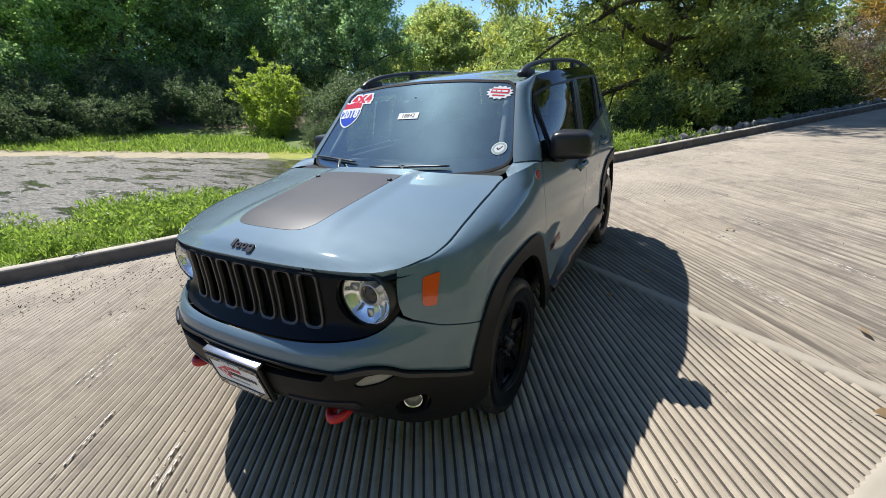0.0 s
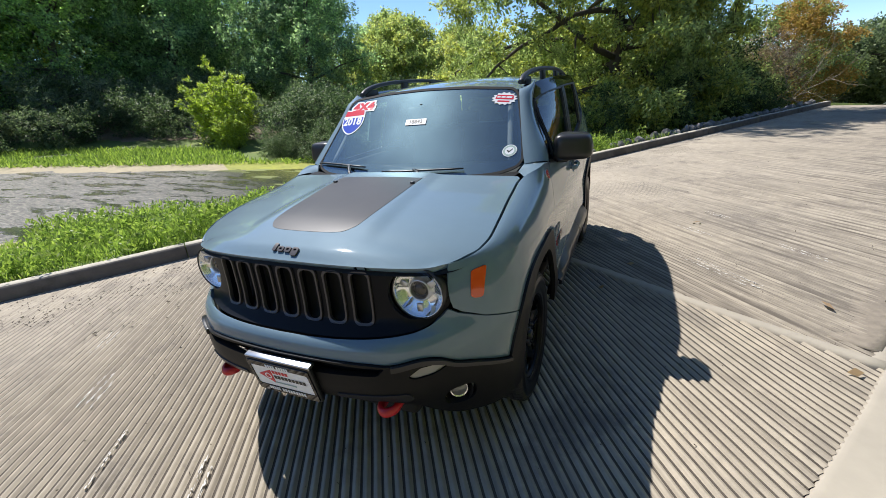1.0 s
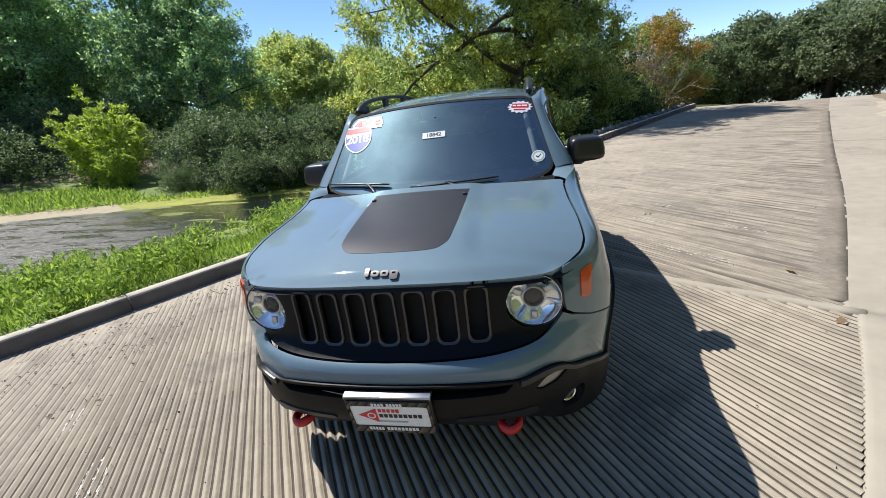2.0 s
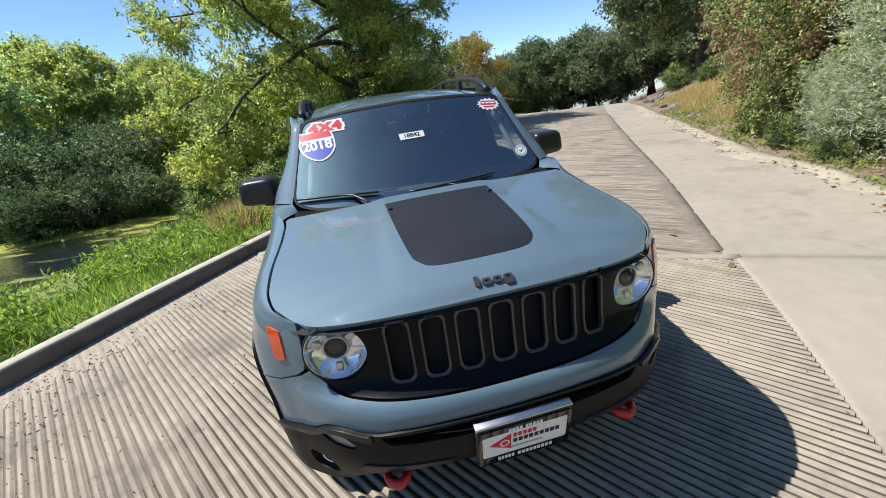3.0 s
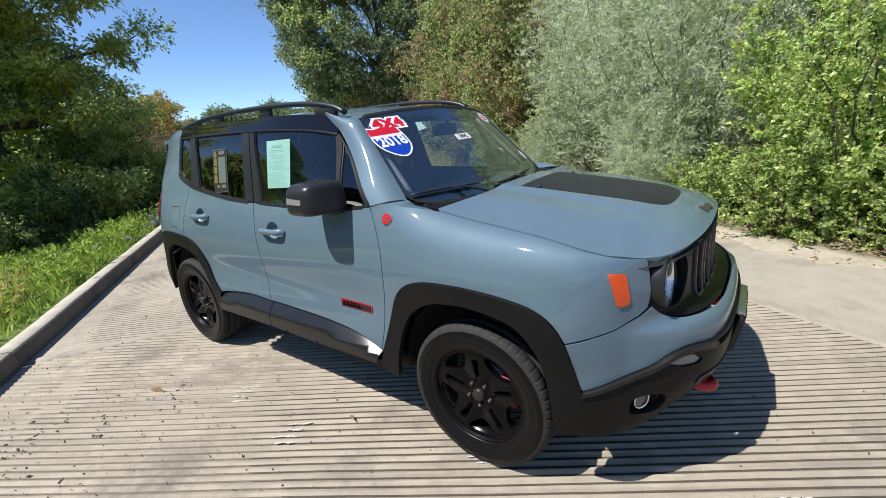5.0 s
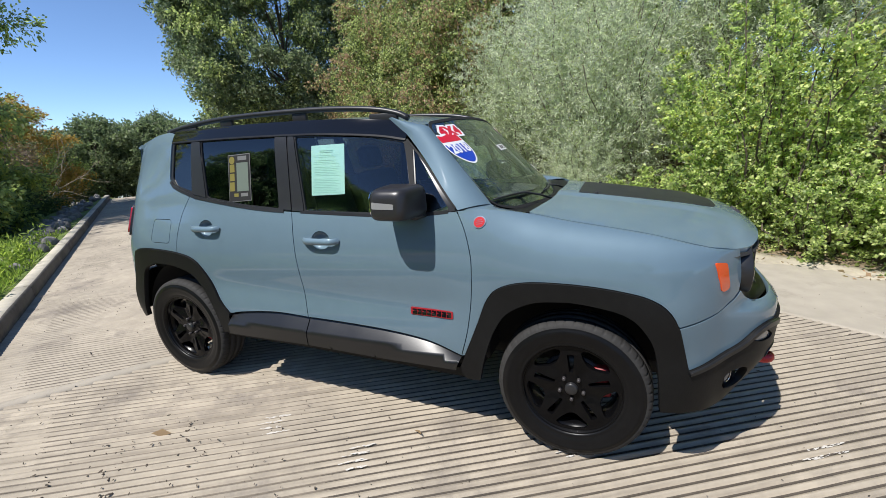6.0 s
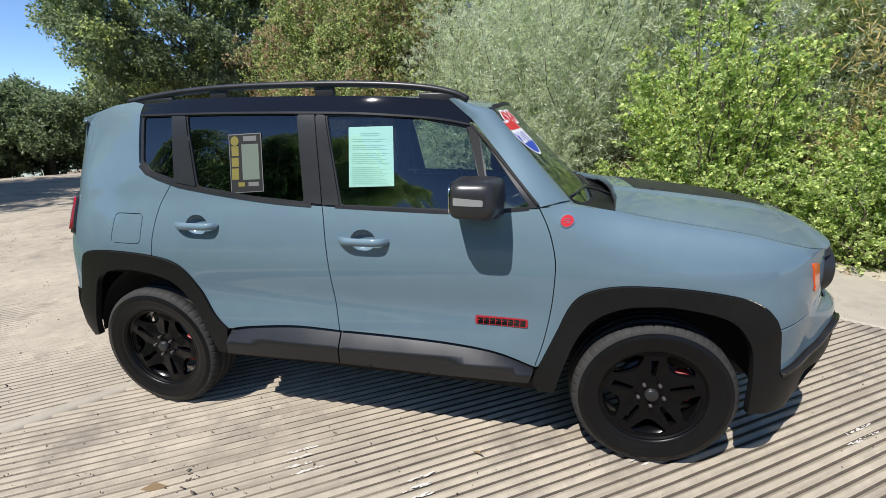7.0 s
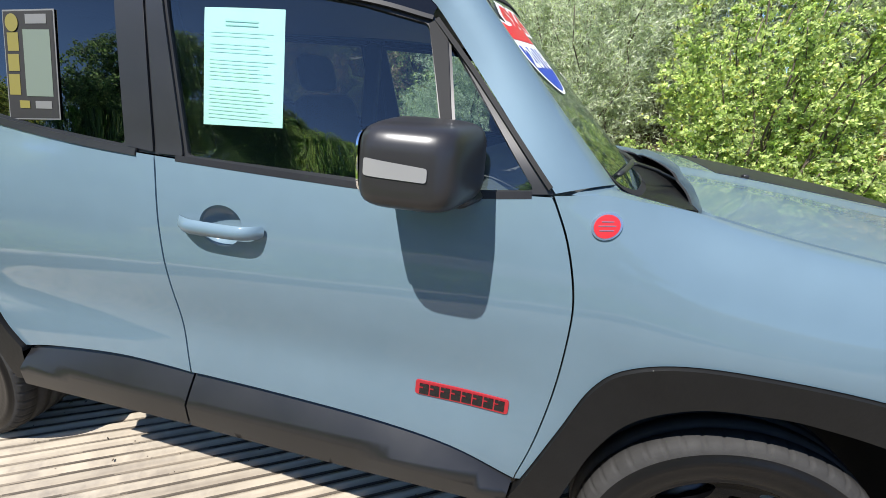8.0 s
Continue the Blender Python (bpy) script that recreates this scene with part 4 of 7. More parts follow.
# Bumper: painted upper part, black lower part, trims, lamps, hooks, plate.
low = [(F(0.0), 0.678), (F(0.22), 0.679), (F(0.38), 0.675), (F(0.47), 0.664), (F(0.56), 0.676), (F(0.62), 0.660), (F(0.69), 0.612), (S(-0.53), 0.556), (S(-0.462), 0.530)]
low_h = run(low, 4)
up_h = [p for p in half if p[1] < 0.835] + [(F(0.668), 0.836), (F(0.70), 0.812), (S(-0.56), 0.775), (S(-0.410), 0.731)]
side_edge = [(S(y), z) for y, z in ARCH_F_LOW]
body_h = up_h + side_edge[1:] + low_h[::-1][1:]
bp = up_h + side_edge[1:] + low_h[::-1][1:-1] + [(-s, z) for s, z in low_h] + [(-s, z) for s, z in side_edge[::-1]] + [(-s, z) for s, z in up_h[::-1][1:-1]]
bumper = part("front_bumper", sheet(bp, on_body(1, 0.0), step=0.025, gap=0.001), PAINT, car)
bot = [(F(0.0), 0.480), (F(0.25), 0.482), (F(0.44), 0.480), (F(0.54), 0.435), (F(0.61), 0.366), (F(0.70), 0.324), (S(-0.46), 0.322)]
bot_h = run(bot, 4)
fog_s, fog_z = F(0.685), 0.446
intake = [(F(0.45), 0.656), (F(0.42), 0.622), (F(0.20), 0.612), (-F(0.20), 0.612), (-F(0.42), 0.622), (-F(0.45), 0.656), (-F(0.2), 0.668), (F(0.2), 0.668)]
fogs = [ring(k * fog_s, fog_z, 0.070, 0.050, 32, 2.6) for k in (-1, 1)]
refl = [[(k * s, z) for s, z in rounded([(F(0.520), 0.606), (F(0.560), 0.640), (F(0.635), 0.642), (F(0.655), 0.622), (F(0.60), 0.598), (F(0.54), 0.592)], 0.012)] for k in (-1, 1)]
lb = low_h + [(S(-0.460), 0.50)] + bot_h[::-1] + [(-s, z) for s, z in bot_h[1:]] + [(-S(-0.460), 0.50)] + [(-s, z) for s, z in low_h[::-1]][:-1]
lower = part("lower_bumper", sheet(lb, on_body(1, 0.012), holes=[rounded(intake, 0.012)] + fogs + refl, step=0.03, gap=0.002, lip=0.03), CLADDING, bumper, "grained black lower bumper")
for k in (-1, 1):
    brow = [(k * a, z) for a, z in low_h if a > F(0.45)]
    rim_ = brow + [(a, z - 0.026 + 0.010 * i / len(brow)) for i, (a, z) in list(enumerate(brow))[::-1]]
    part("bumper_brow", sheet(rim_, on_body(1, 0.022), step=0.03, lip=0.012, gap=0.001), DOOR_PLASTIC, lower, "satin black ridge over the reflector")
part("intake_back", sheet([(-F(0.5), 0.59), (F(0.5), 0.59), (F(0.5), 0.69), (-F(0.5), 0.69)], on_body(1, -0.045), step=0.08, lip=0), DARK, lower)
for k in (-1, 1):
    part("reflector", sheet(inset([(p[0], p[1]) for p in refl[0 if k < 0 else 1]], 0.002), on_body(1, 0.004), step=0.03, lip=0.01), GREY_LENS, lower, "smoked corner reflector")
    c = skin(k * fog_s, fog_z, -0.035, 1)
    n = Vector((k * 0.62, -1, 0)).normalized()
    m = Matrix.Translation(c) @ n.to_track_quat("Z", "Y").to_matrix().to_4x4()
    b = lathe([(-0.03, 0.0001), (-0.03, 0.056), (0.025, 0.060)], 32, "z")
    b.transform(m)
    pocket = part("fog_pocket", b, DARK, lower)
    b = lathe([(-0.01, 0.042), (0.014, 0.040), (0.017, 0.036), (0.004, 0.033), (-0.004, 0.0001)], 32, "z")
    b.transform(m)
    part("fog_lamp", b, CHROME, pocket)
    b = lathe([(0.010, 0.036), (0.018, 0.027), (0.021, 0.0001)], 32, "z")
    b.transform(m)
    part("fog_lens", b, FOG_LENS, pocket)
    trim = [(k * s, z) for s, z in [(F(0.24), 0.492), (F(0.44), 0.490), (F(0.515), 0.478), (F(0.535), 0.500), (F(0.515), 0.528), (F(0.44), 0.526), (F(0.24), 0.514)]]
    part("chin_trim", sheet(rounded(trim, 0.012, 3), on_body(1, 0.017), step=0.04, lip=0.01), MOULDING, lower, "dark grey chin trim")
    # tow hook: a loop of round bar
    pts = [(k * 0.412, -0.72, 0.447), (k * 0.412, -0.82, 0.445), (k * 0.415, -0.862, 0.443), (k * 0.445, -0.886, 0.442), (k * 0.475, -0.862, 0.443), (k * 0.478, -0.82, 0.445), (k * 0.478, -0.72, 0.447)]
    pts = [(x, y + 0.02, z) for x, y, z in pts]
    part("tow_hook", tube(run(pts, 4), 0.0155, 10, squash=1.4), RED, car, "red painted tow hook")

plate_m = Matrix.Translation((0, -0.932, 0.548)) @ pose(0, 0, 0, 90 + 12, 0, 0)


def plate_at(u, v, off=0.0):
    return plate_m @ Vector((u, v, off))


b = box_bm((0.345, 0.200, 0.022), (0, 0, -0.018), 0.006)
b.transform(plate_m)
plate = part("dealer_plate", b, SATIN_BLACK, car, "white dealer plate in a black frame")
b = box_bm((0.345, 0.016, 0.040), (0, 0.095, -0.028), 0.003)
b.transform(plate_m)
part("plate_bracket", b, SILVER, plate)
at = Vector((0, 0, 0.5))
pl = dict(lip=0.002, step=0.05, heart=at)
part("plate_face", sheet(rounded([(-0.158, -0.061), (0.158, -0.061), (0.158, 0.063), (-0.158, 0.063)], 0.01), lambda u, v: plate_at(u, v, -0.004), **pl), PLATE_WHITE, plate)
part("plate_frame", sheet(rounded([(-0.166, -0.094), (0.166, -0.094), (0.166, 0.086), (-0.166, 0.086)], 0.012), lambda u, v: plate_at(u, v, -0.001), holes=[rounded([(-0.154, -0.058), (0.154, -0.058), (0.154, 0.060), (-0.154, 0.060)], 0.012)], lip=0.006, step=0.05, heart=at), GLOSS_BLACK, plate)
part("plate_emblem", sheet([(-0.128, 0.006), (-0.052, -0.034), (-0.052, 0.044)], lambda u, v: plate_at(u, v, -0.002), **pl), RED_INK, plate)
part("emblem_disc", sheet(ring(-0.075, 0.005, 0.017, n=24), lambda u, v: plate_at(u, v, -0.0008), holes=[ring(-0.075, 0.005, 0.012, n=20)], **pl), WHITE_INK, plate)


def letters(a, b, n, gap=0.26):
    """n letter-wide spans between a and b."""
    w = (b - a) / n
    return [(a + i * w, a + (i + 1 - gap) * w) for i in range(n)]


def bars(name, spans, y0, y1, lift, mat, parent):
    for a, b in spans:
        part(name, sheet([(a, y0), (b, y0), (b, y1), (a, y1)], lift, lip=0.0008, step=0.05, heart=at), mat, parent)


pf = lambda u, v: plate_at(u, v, -0.0022)
bars("word_bar", letters(-0.044, 0.044, 5), 0.024, 0.042, pf, RED_INK, plate)
bars("word_bar", letters(-0.044, 0.130, 9), -0.006, 0.013, pf, BLACK_INK, plate)
bars("word_bar", [(-0.062, 0.064)], -0.034, -0.027, pf, GREY_INK, plate)
pg = lambda u, v: plate_at(u, v, 0.0008)
bars("word_bar", letters(-0.062, -0.010, 4) + letters(-0.002, 0.062, 5), 0.063, 0.078, pg, WHITE_INK, plate)
bars("word_bar", letters(-0.100, -0.038, 5) + letters(-0.028, 0.104, 9), -0.079, -0.062, pg, WHITE_INK, plate)

# Tail: tailgate, window, spoiler, bumper.
gate = [(s, z) for s, z in [(R(0.655), 0.70), (R(0.655), 1.30), (R(0.64), 1.60), (LONG, 1.63)]]
full = gate + [(2 * LONG - s, z) for s, z in gate[::-1][1:]]


def on_tail(off=0.0):
    return lambda u, v: skin(u if u <= LONG else 2 * LONG - u, v, off, 1 if u <= LONG else -1)


rwin = rounded([(R(0.58), 1.24), (R(0.56), 1.52), (2 * LONG - R(0.56), 1.52), (2 * LONG - R(0.58), 1.24)], 0.06)
tgate = part("tailgate", sheet(full, on_tail(0.0), holes=[rwin], step=0.07), PAINT, car)
part("rear_window", sheet(inset(rwin, -0.004), on_tail(-0.006), step=0.1, lip=0.004), PRIVACY, tgate)
rb = [(R(0.77), 0.655), (R(0.77), 0.40), (LONG, 0.37), (2 * LONG - R(0.77), 0.40), (2 * LONG - R(0.77), 0.655), (2 * LONG - R(0.655), 0.69), (LONG, 0.675), (R(0.655), 0.69)]
part("rear_bumper", sheet(rb, on_tail(0.012), step=0.07, lip=0.04), CLADDING, car)
sp = [(-0.64, 2.86), (0.64, 2.86), (0.655, 2.96), (0.60, 3.03), (0, 3.05), (-0.60, 3.03), (-0.655, 2.96)]
part("roof_spoiler", sheet(rounded(sp, 0.03, 4), lambda u, v: roof(u, min(v, 2.98)) + Vector((0, 0, 0.004 - 0.25 * max(0, v - 2.98) - 0.004)) + Vector((0, v - min(v, 2.98), 0)), step=0.06, lip=0.04, heart=Vector((0, 2.5, 1))), PAINT, car)

# Floor pan, wheel houses and axles.
part("floor_pan", box_bm((1.50, 1.62, 0.10), (0, 1.29, 0.33), 0.03), DARK, car)
part("floor_pan", box_bm((1.00, 3.70, 0.10), (0, 1.15, 0.34), 0.03), DARK, car)
part("engine_tray", box_bm((0.90, 0.50, 0.14), (0, -0.50, 0.42), 0.04), DARK, car)
part("bulkhead", box_bm((1.36, 0.04, 0.62), (0, 0.46, 0.66), 0.01), DARK, car)
for side in (-1, 1):
    for y0 in (0.0, 2.57):
        V = []
        n = 20
        bm = bmesh.new()
        a_rows = []
        for i in range(n + 1):
            a = math.pi * (0.96 * i / n + 0.02)
            r = 0.455
            a_rows.append([bm.verts.new((side * x, y0 + r * math.cos(a), 0.36 + r * math.sin(a))) for x in (0.79, 0.50)])
        mid = bm.verts.new((side * 0.50, y0, 0.36))
        for p, q in zip(a_rows, a_rows[1:]):
            bm.faces.new((p[0], p[1], q[1], q[0]))
            bm.faces.new((p[1], mid, q[1]))
        bmesh.ops.recalc_face_normals(bm, faces=bm.faces)
        part("wheel_house", bm, DARK, car)
for y0 in (0.0, 2.57):
    part("axle", tube([(-0.70, y0, 0.345), (0.70, y0, 0.345)], 0.035, 10), DARK, car)


# ---- wheels ----
def face_depth(r):
    return 0.022 * (1 - (r / 0.222) ** 2) - 0.030 * math.exp(-((r / 0.075) ** 2)) * 0.6


def wheel():
    """A wheel with its face towards -x, axis at the origin."""
    prof = [(-0.070, 0.222), (-0.088, 0.2285), (-0.095, 0.233), (-0.0965, 0.239), (-0.0955, 0.242), (-0.101, 0.252), (-0.1045, 0.262), (-0.107, 0.277), (-0.108, 0.292), (-0.1092, 0.295), (-0.1085, 0.307), (-0.105, 0.311), (-0.103, 0.322), (-0.0995, 0.331), (-0.094, 0.340), (-0.088, 0.3445), (-0.080, 0.3475)]
    prof += [(-0.052, 0.351), (-0.050, 0.344), (-0.043, 0.344), (-0.041, 0.352), (-0.004, 0.353), (-0.002, 0.345), (0.005, 0.345), (0.007, 0.353), (0.044, 0.352), (0.046, 0.344), (0.053, 0.344), (0.055, 0.351), (0.080, 0.3475), (0.100, 0.33), (0.108, 0.292), (0.104, 0.262), (0.090, 0.230), (0.070, 0.222)]
    ty = lathe(prof, 400, "x")
    for v in ty.verts:
        r, a = math.hypot(v.co.y, v.co.z), math.atan2(v.co.z, v.co.y)
        if r > 0.332 and abs(v.co.x) > 0.056:
            k = int((a + 10 * math.pi) / (2 * math.pi) * 400 + 0.5) % 8
            if k < 1:
                f = (r - 0.006) / r
                v.co.y *= f
                v.co.z *= f
    body = lathe([(-0.086, 0.2245), (-0.090, 0.2285), (-0.084, 0.2315), (-0.070, 0.229), (-0.060, 0.208), (0.0, 0.196), (0.06, 0.205), (0.085, 0.225)], 72, "x")
    w = part("wheel", body, WHEEL_BLACK)
    for f in ty.faces:
        c = f.calc_center_median()
        f.material_index = 1 if math.hypot(c.y, c.z) > 0.325 else 0
    part("tyre", ty, RUBBER, w, "worn black tyre with side blocks", mats=(TREAD,))
    holes = []
    for i in range(5):
        a = math.pi / 2 + i * 2 * math.pi / 5
        c, s = math.cos(a), math.sin(a)
        sl = rounded([(0.080, -0.009), (0.178, -0.017), (0.178, 0.017), (0.080, 0.009)], 0.010, 4)
        holes.append([(x * c - y * s, x * s + y * c) for x, y in sl])
        b = a + math.pi / 5
        c, s = math.cos(b), math.sin(b)
        wd = rounded([(0.138, -0.016), (0.160, -0.052), (0.184, -0.078), (0.205, -0.054), (0.211, 0.0), (0.205, 0.054), (0.184, 0.078), (0.160, 0.052), (0.138, 0.016)], 0.010, 4)
        holes.append([(x * c - y * s, x * s + y * c) for x, y in wd])
    fc = sheet(ring(0, 0, 0.2225, n=90), lambda u, v: Vector((-0.070 + face_depth(math.hypot(u, v)) - 0.015 * (0.5 + 0.5 * math.cos(5 * (math.atan2(v, u) - math.pi / 2))) ** 0.7 * smooth(0.05, 0.11, math.hypot(u, v)) * (1 - 0.6 * smooth(0.17, 0.22, math.hypot(u, v))), -u, v)), holes=holes, step=0.02, lip=0.030, heart=Vector((0.5, 0, 0)))
    part("spoke_face", fc, WHEEL_BLACK, w)
    for i in range(5):
        a = math.pi / 2 + math.pi / 5 + i * 2 * math.pi / 5
        b = lathe([(-0.078, 0.0001), (-0.078, 0.006), (-0.075, 0.0085), (-0.060, 0.0085)], 12, "x", at=(0, 0.057 * math.cos(a), 0.057 * math.sin(a)))
        part("lug_nut", b, GRILLE_RING, w)
    part("hub_cap", lathe([(-0.083, 0.0001), (-0.083, 0.024), (-0.079, 0.029), (-0.055, 0.030)], 28, "x"), SATIN_BLACK, w)
    part("brake_disc", lathe([(-0.020, 0.03), (-0.020, 0.152), (0.0, 0.152), (0.0, 0.03)], 40, "x", closed=True), GRILLE_RING, w)
    return w


CALIPER_RED = material("dusty_caliper_red", (0.22, 0.012, 0.014), 0.5, grain=0.2, scale=30)


def caliper(parent):
    b = box_bm((0.05, 0.075, 0.15), (-0.015, 0, 0), 0.012)
    b.transform(Matrix.Rotation(radians(-4), 4, "X") @ Matrix.Translation((0, -0.135, 0.02)))
    return part("brake_caliper", b, CALIPER_RED, parent)


def place_wheel(side, y0, spin):
    w = wheel()
    caliper(w)
    w.parent = car
    w.matrix_basis = Matrix.Translation((side * 0.772, y0, 0.350)) @ Matrix.Rotation(0 if side < 0 else math.pi, 4, "Z") @ Matrix.Rotation(radians(spin), 4, "X")
    return w


for side, y0, spin in ((-1, 0.0, -2), (-1, 2.57, 20), (1, 0.0, 10), (1, 2.57, 40)):
    place_wheel(side, y0, spin)

# ---- cabin ----
part("dashboard", sheet([(-0.66, 0.40), (0.66, 0.40), (0.66, 0.86), (-0.66, 0.86)], lambda u, v: Vector((u, v, 1.155 - 0.5 * max(0, v - 0.72) ** 1.2 - 0.12 * max(0, 0.55 - v) + 0.018 * math.exp(-((u - 0.36) / 0.18) ** 2) * smooth(0.55, 0.7, v))), step=0.06, lip=0.30, heart=Vector((0, 0.5, 0.5))), DASH, car)
tor = lathe([(0.014 * math.cos(a), 0.185 + 0.014 * math.sin(a)) for a in np.linspace(0, 2 * math.pi, 11)[:-1]], 36, "y", closed=True)
tor.transform(Matrix.Translation((0.36, 0.98, 1.06)) @ Matrix.Rotation(radians(-26), 4, "X"))
sw = part("steering_wheel", tor, CABIN, car)
b = box_bm((0.30, 0.03, 0.09), (0, 0, 0), 0.012)
b.transform(Matrix.Translation((0.36, 0.975, 1.055)) @ Matrix.Rotation(radians(-26), 4, "X"))
part("wheel_boss", b, CABIN, sw)
part("rear_view_mirror", box_bm((0.23, 0.035, 0.07), (0, 0.66, 1.505), 0.014), CABIN, car)
part("mirror_stalk", tube([(0, 0.64, 1.56), (0, 0.655, 1.52)], 0.012, 8), CABIN, car)
for x in (-0.36, 0.36):
    st_ = part("front_seat", box_bm((0.50, 0.52, 0.16), (x, 1.28, 0.70), 0.06, 3), FABRIC, car)
    part("seat_back", box_bm((0.48, 0.14, 0.62), (x, 1.60, 1.02), 0.06, 3, turn=Matrix.Rotation(radians(-16), 4, "X")), FABRIC, st_)
    part("headrest", box_bm((0.26, 0.10, 0.17), (x, 1.72, 1.42), 0.045, 3, turn=Matrix.Rotation(radians(-12), 4, "X")), FABRIC, st_)
bench = part("rear_seat", box_bm((1.28, 0.50, 0.16), (0, 2.20, 0.72), 0.06, 3), FABRIC, car)
part("seat_back", box_bm((1.26, 0.14, 0.56), (0, 2.50, 1.00), 0.06, 3, turn=Matrix.Rotation(radians(-16), 4, "X")), FABRIC, bench)
for x in (-0.40, 0.40):
    part("headrest", box_bm((0.26, 0.09, 0.14), (x, 2.60, 1.33), 0.04, 3), FABRIC, bench)
part("headliner", sheet([(-0.60, 0.82), (0.60, 0.82), (0.62, 2.90), (-0.62, 2.90)], lambda u, v: roof(u, v, -0.03), step=0.15, lip=0.005, heart=Vector((0, 1.5, 2.5))), HEADLINER, car)
part("load_floor", box_bm((1.30, 0.60, 0.04), (0, 2.80, 0.72), 0.01), CABIN, car)
for side in (-1, 1):
    part("door_lining", box_bm((0.05, 1.70, 0.62), (side * 0.80, 1.42, 0.84), 0.02), CABIN, car)
for x in (-0.595, 0.595):
    part("inner_pillar", box_bm((0.05, 0.09, 0.46), (x * 1.15, 1.56, 1.38), 0.02, turn=Matrix.Rotation(math.copysign(radians(-12), x), 4, "Y")), CABIN, car)

for side in (-1, 1):
    part("pillar_trim", tube([screen(side * lerp(0.635, 0.560, t), lerp(1.235, 1.585, t), -0.045) for t in np.linspace(0, 1, 7)], [0.013, 0.016, 0.017, 0.017, 0.017, 0.016, 0.013], 10, squash=0.6), PILLAR_TRIM, car)

# ---- stickers and papers on the glass ----
def on_screen(cx, cz, tilt=0.0, grow=1.0):
    c, s = math.cos(radians(tilt)), math.sin(radians(tilt))
    return lambda u, v, off=0.0: screen(cx + (u * c - v * s) * grow, cz + (u * s + v * c) * 0.73 * grow, 0.003 + off)


g = dict(lip=0.0006, step=0.03)
four = on_screen(-0.478, 1.560, 3)
wt = part("drive_sticker", writing("4X4", 0.060, lambda u, v, o: four(u * 1.28, v, 0.0004), bold=0.016, spacing=1.12), WHITE_INK, glass_pane, "red four by four sticker with white edge")
part("letters", writing("4X4", 0.058, lambda u, v, o: four(u * 1.28, v, 0.0012), bold=0.006, spacing=1.12), RED_INK, wt)
sh = on_screen(-0.540, 1.470, 4)
shield_line = run([(0, 0.108), (0.05, 0.100), (0.088, 0.104), (0.104, 0.05), (0.098, -0.03), (0.055, -0.085), (0, -0.108), (-0.055, -0.085), (-0.098, -0.03), (-0.104, 0.05), (-0.088, 0.104), (-0.05, 0.100), (0, 0.108)], 4)[:-1]
shd = part("year_sticker", sheet(shield_line, lambda u, v: sh(u, v, 0.0004), **g), WHITE_INK, glass_pane, "red, white and blue shield sticker with the year 2018")
part("shield_top", sheet([p for p in inset(shield_line, 0.010) if p[1] > 0.047] + [], lambda u, v: sh(u, v, 0.0012), **g), RED_INK, shd)
lower_shield = [p for p in inset(shield_line, 0.010) if p[1] < 0.036]
part("shield_field", sheet(lower_shield, lambda u, v: sh(u, v, 0.0012), **g), BLUE_INK, shd)
part("letters", writing("2018", 0.062, lambda u, v, o: sh(u, v - 0.002, 0.0022), bold=0.003), WHITE_INK, shd)
num = on_screen(0.0, 1.4535, 1)
lab = part("stock_label", sheet([(-0.073, -0.022), (0.073, -0.022), (0.073, 0.022), (-0.073, 0.022)], lambda u, v: num(u, v, 0.0004), **g), WHITE_INK, glass_pane, "white stock number label")
part("letters", writing("18842", 0.028, lambda u, v, o: num(u, v, 0.0012), bold=0.001), BLACK_INK, lab)
disc = on_screen(0.633, 1.274)
rs = part("round_sticker", sheet(ring(0, 0, 0.040, n=32), lambda u, v: disc(u, v, 0.0004), **g), WHITE_INK, glass_pane, "round white inspection sticker")
part("sticker_ring", sheet(ring(0, 0, 0.036, n=32), lambda u, v: disc(u, v, 0.0010), holes=[ring(0, 0, 0.026, n=28)], **g), GREY_INK, rs)
part("tick_mark", sheet([(-0.016, 0.0), (-0.010, 0.006), (-0.003, -0.004), (0.015, 0.014), (0.018, 0.010), (-0.003, -0.014)], lambda u, v: disc(u, v, 0.0010), **g), BLACK_INK, rs)
star = on_screen(0.540, 1.552, -8)
burst = []
for i in range(28):
    a = 2 * math.pi * i / 28
    r = 1.0 if i % 2 == 0 else 0.80
    burst.append((0.080 * r * math.cos(a), 0.050 * r * math.sin(a)))
sb = part("burst_sticker", sheet(burst, lambda u, v: star(u, v, 0.0004), **g), WHITE_INK, glass_pane, "white and red burst sticker")
part("burst_band", sheet(rounded([(-0.056, -0.006), (0.056, -0.006), (0.050, 0.026), (-0.050, 0.026)], 0.008), lambda u, v: star(u, v, 0.0012), **g), RED_INK, sb)
for i, (a, b2) in enumerate(((-0.046, -0.026), (-0.020, 0.004), (0.010, 0.044))):
    part("word_bar", sheet([(a, 0.004), (b2, 0.004), (b2, 0.016), (a, 0.016)], lambda u, v: star(u, v, 0.002), **g), WHITE_INK, sb)
part("word_bar", sheet([(-0.036, -0.026), (0.036, -0.026), (0.036, -0.016), (-0.036, -0.016)], lambda u, v: star(u, v, 0.0012), **g), RED_INK, sb)

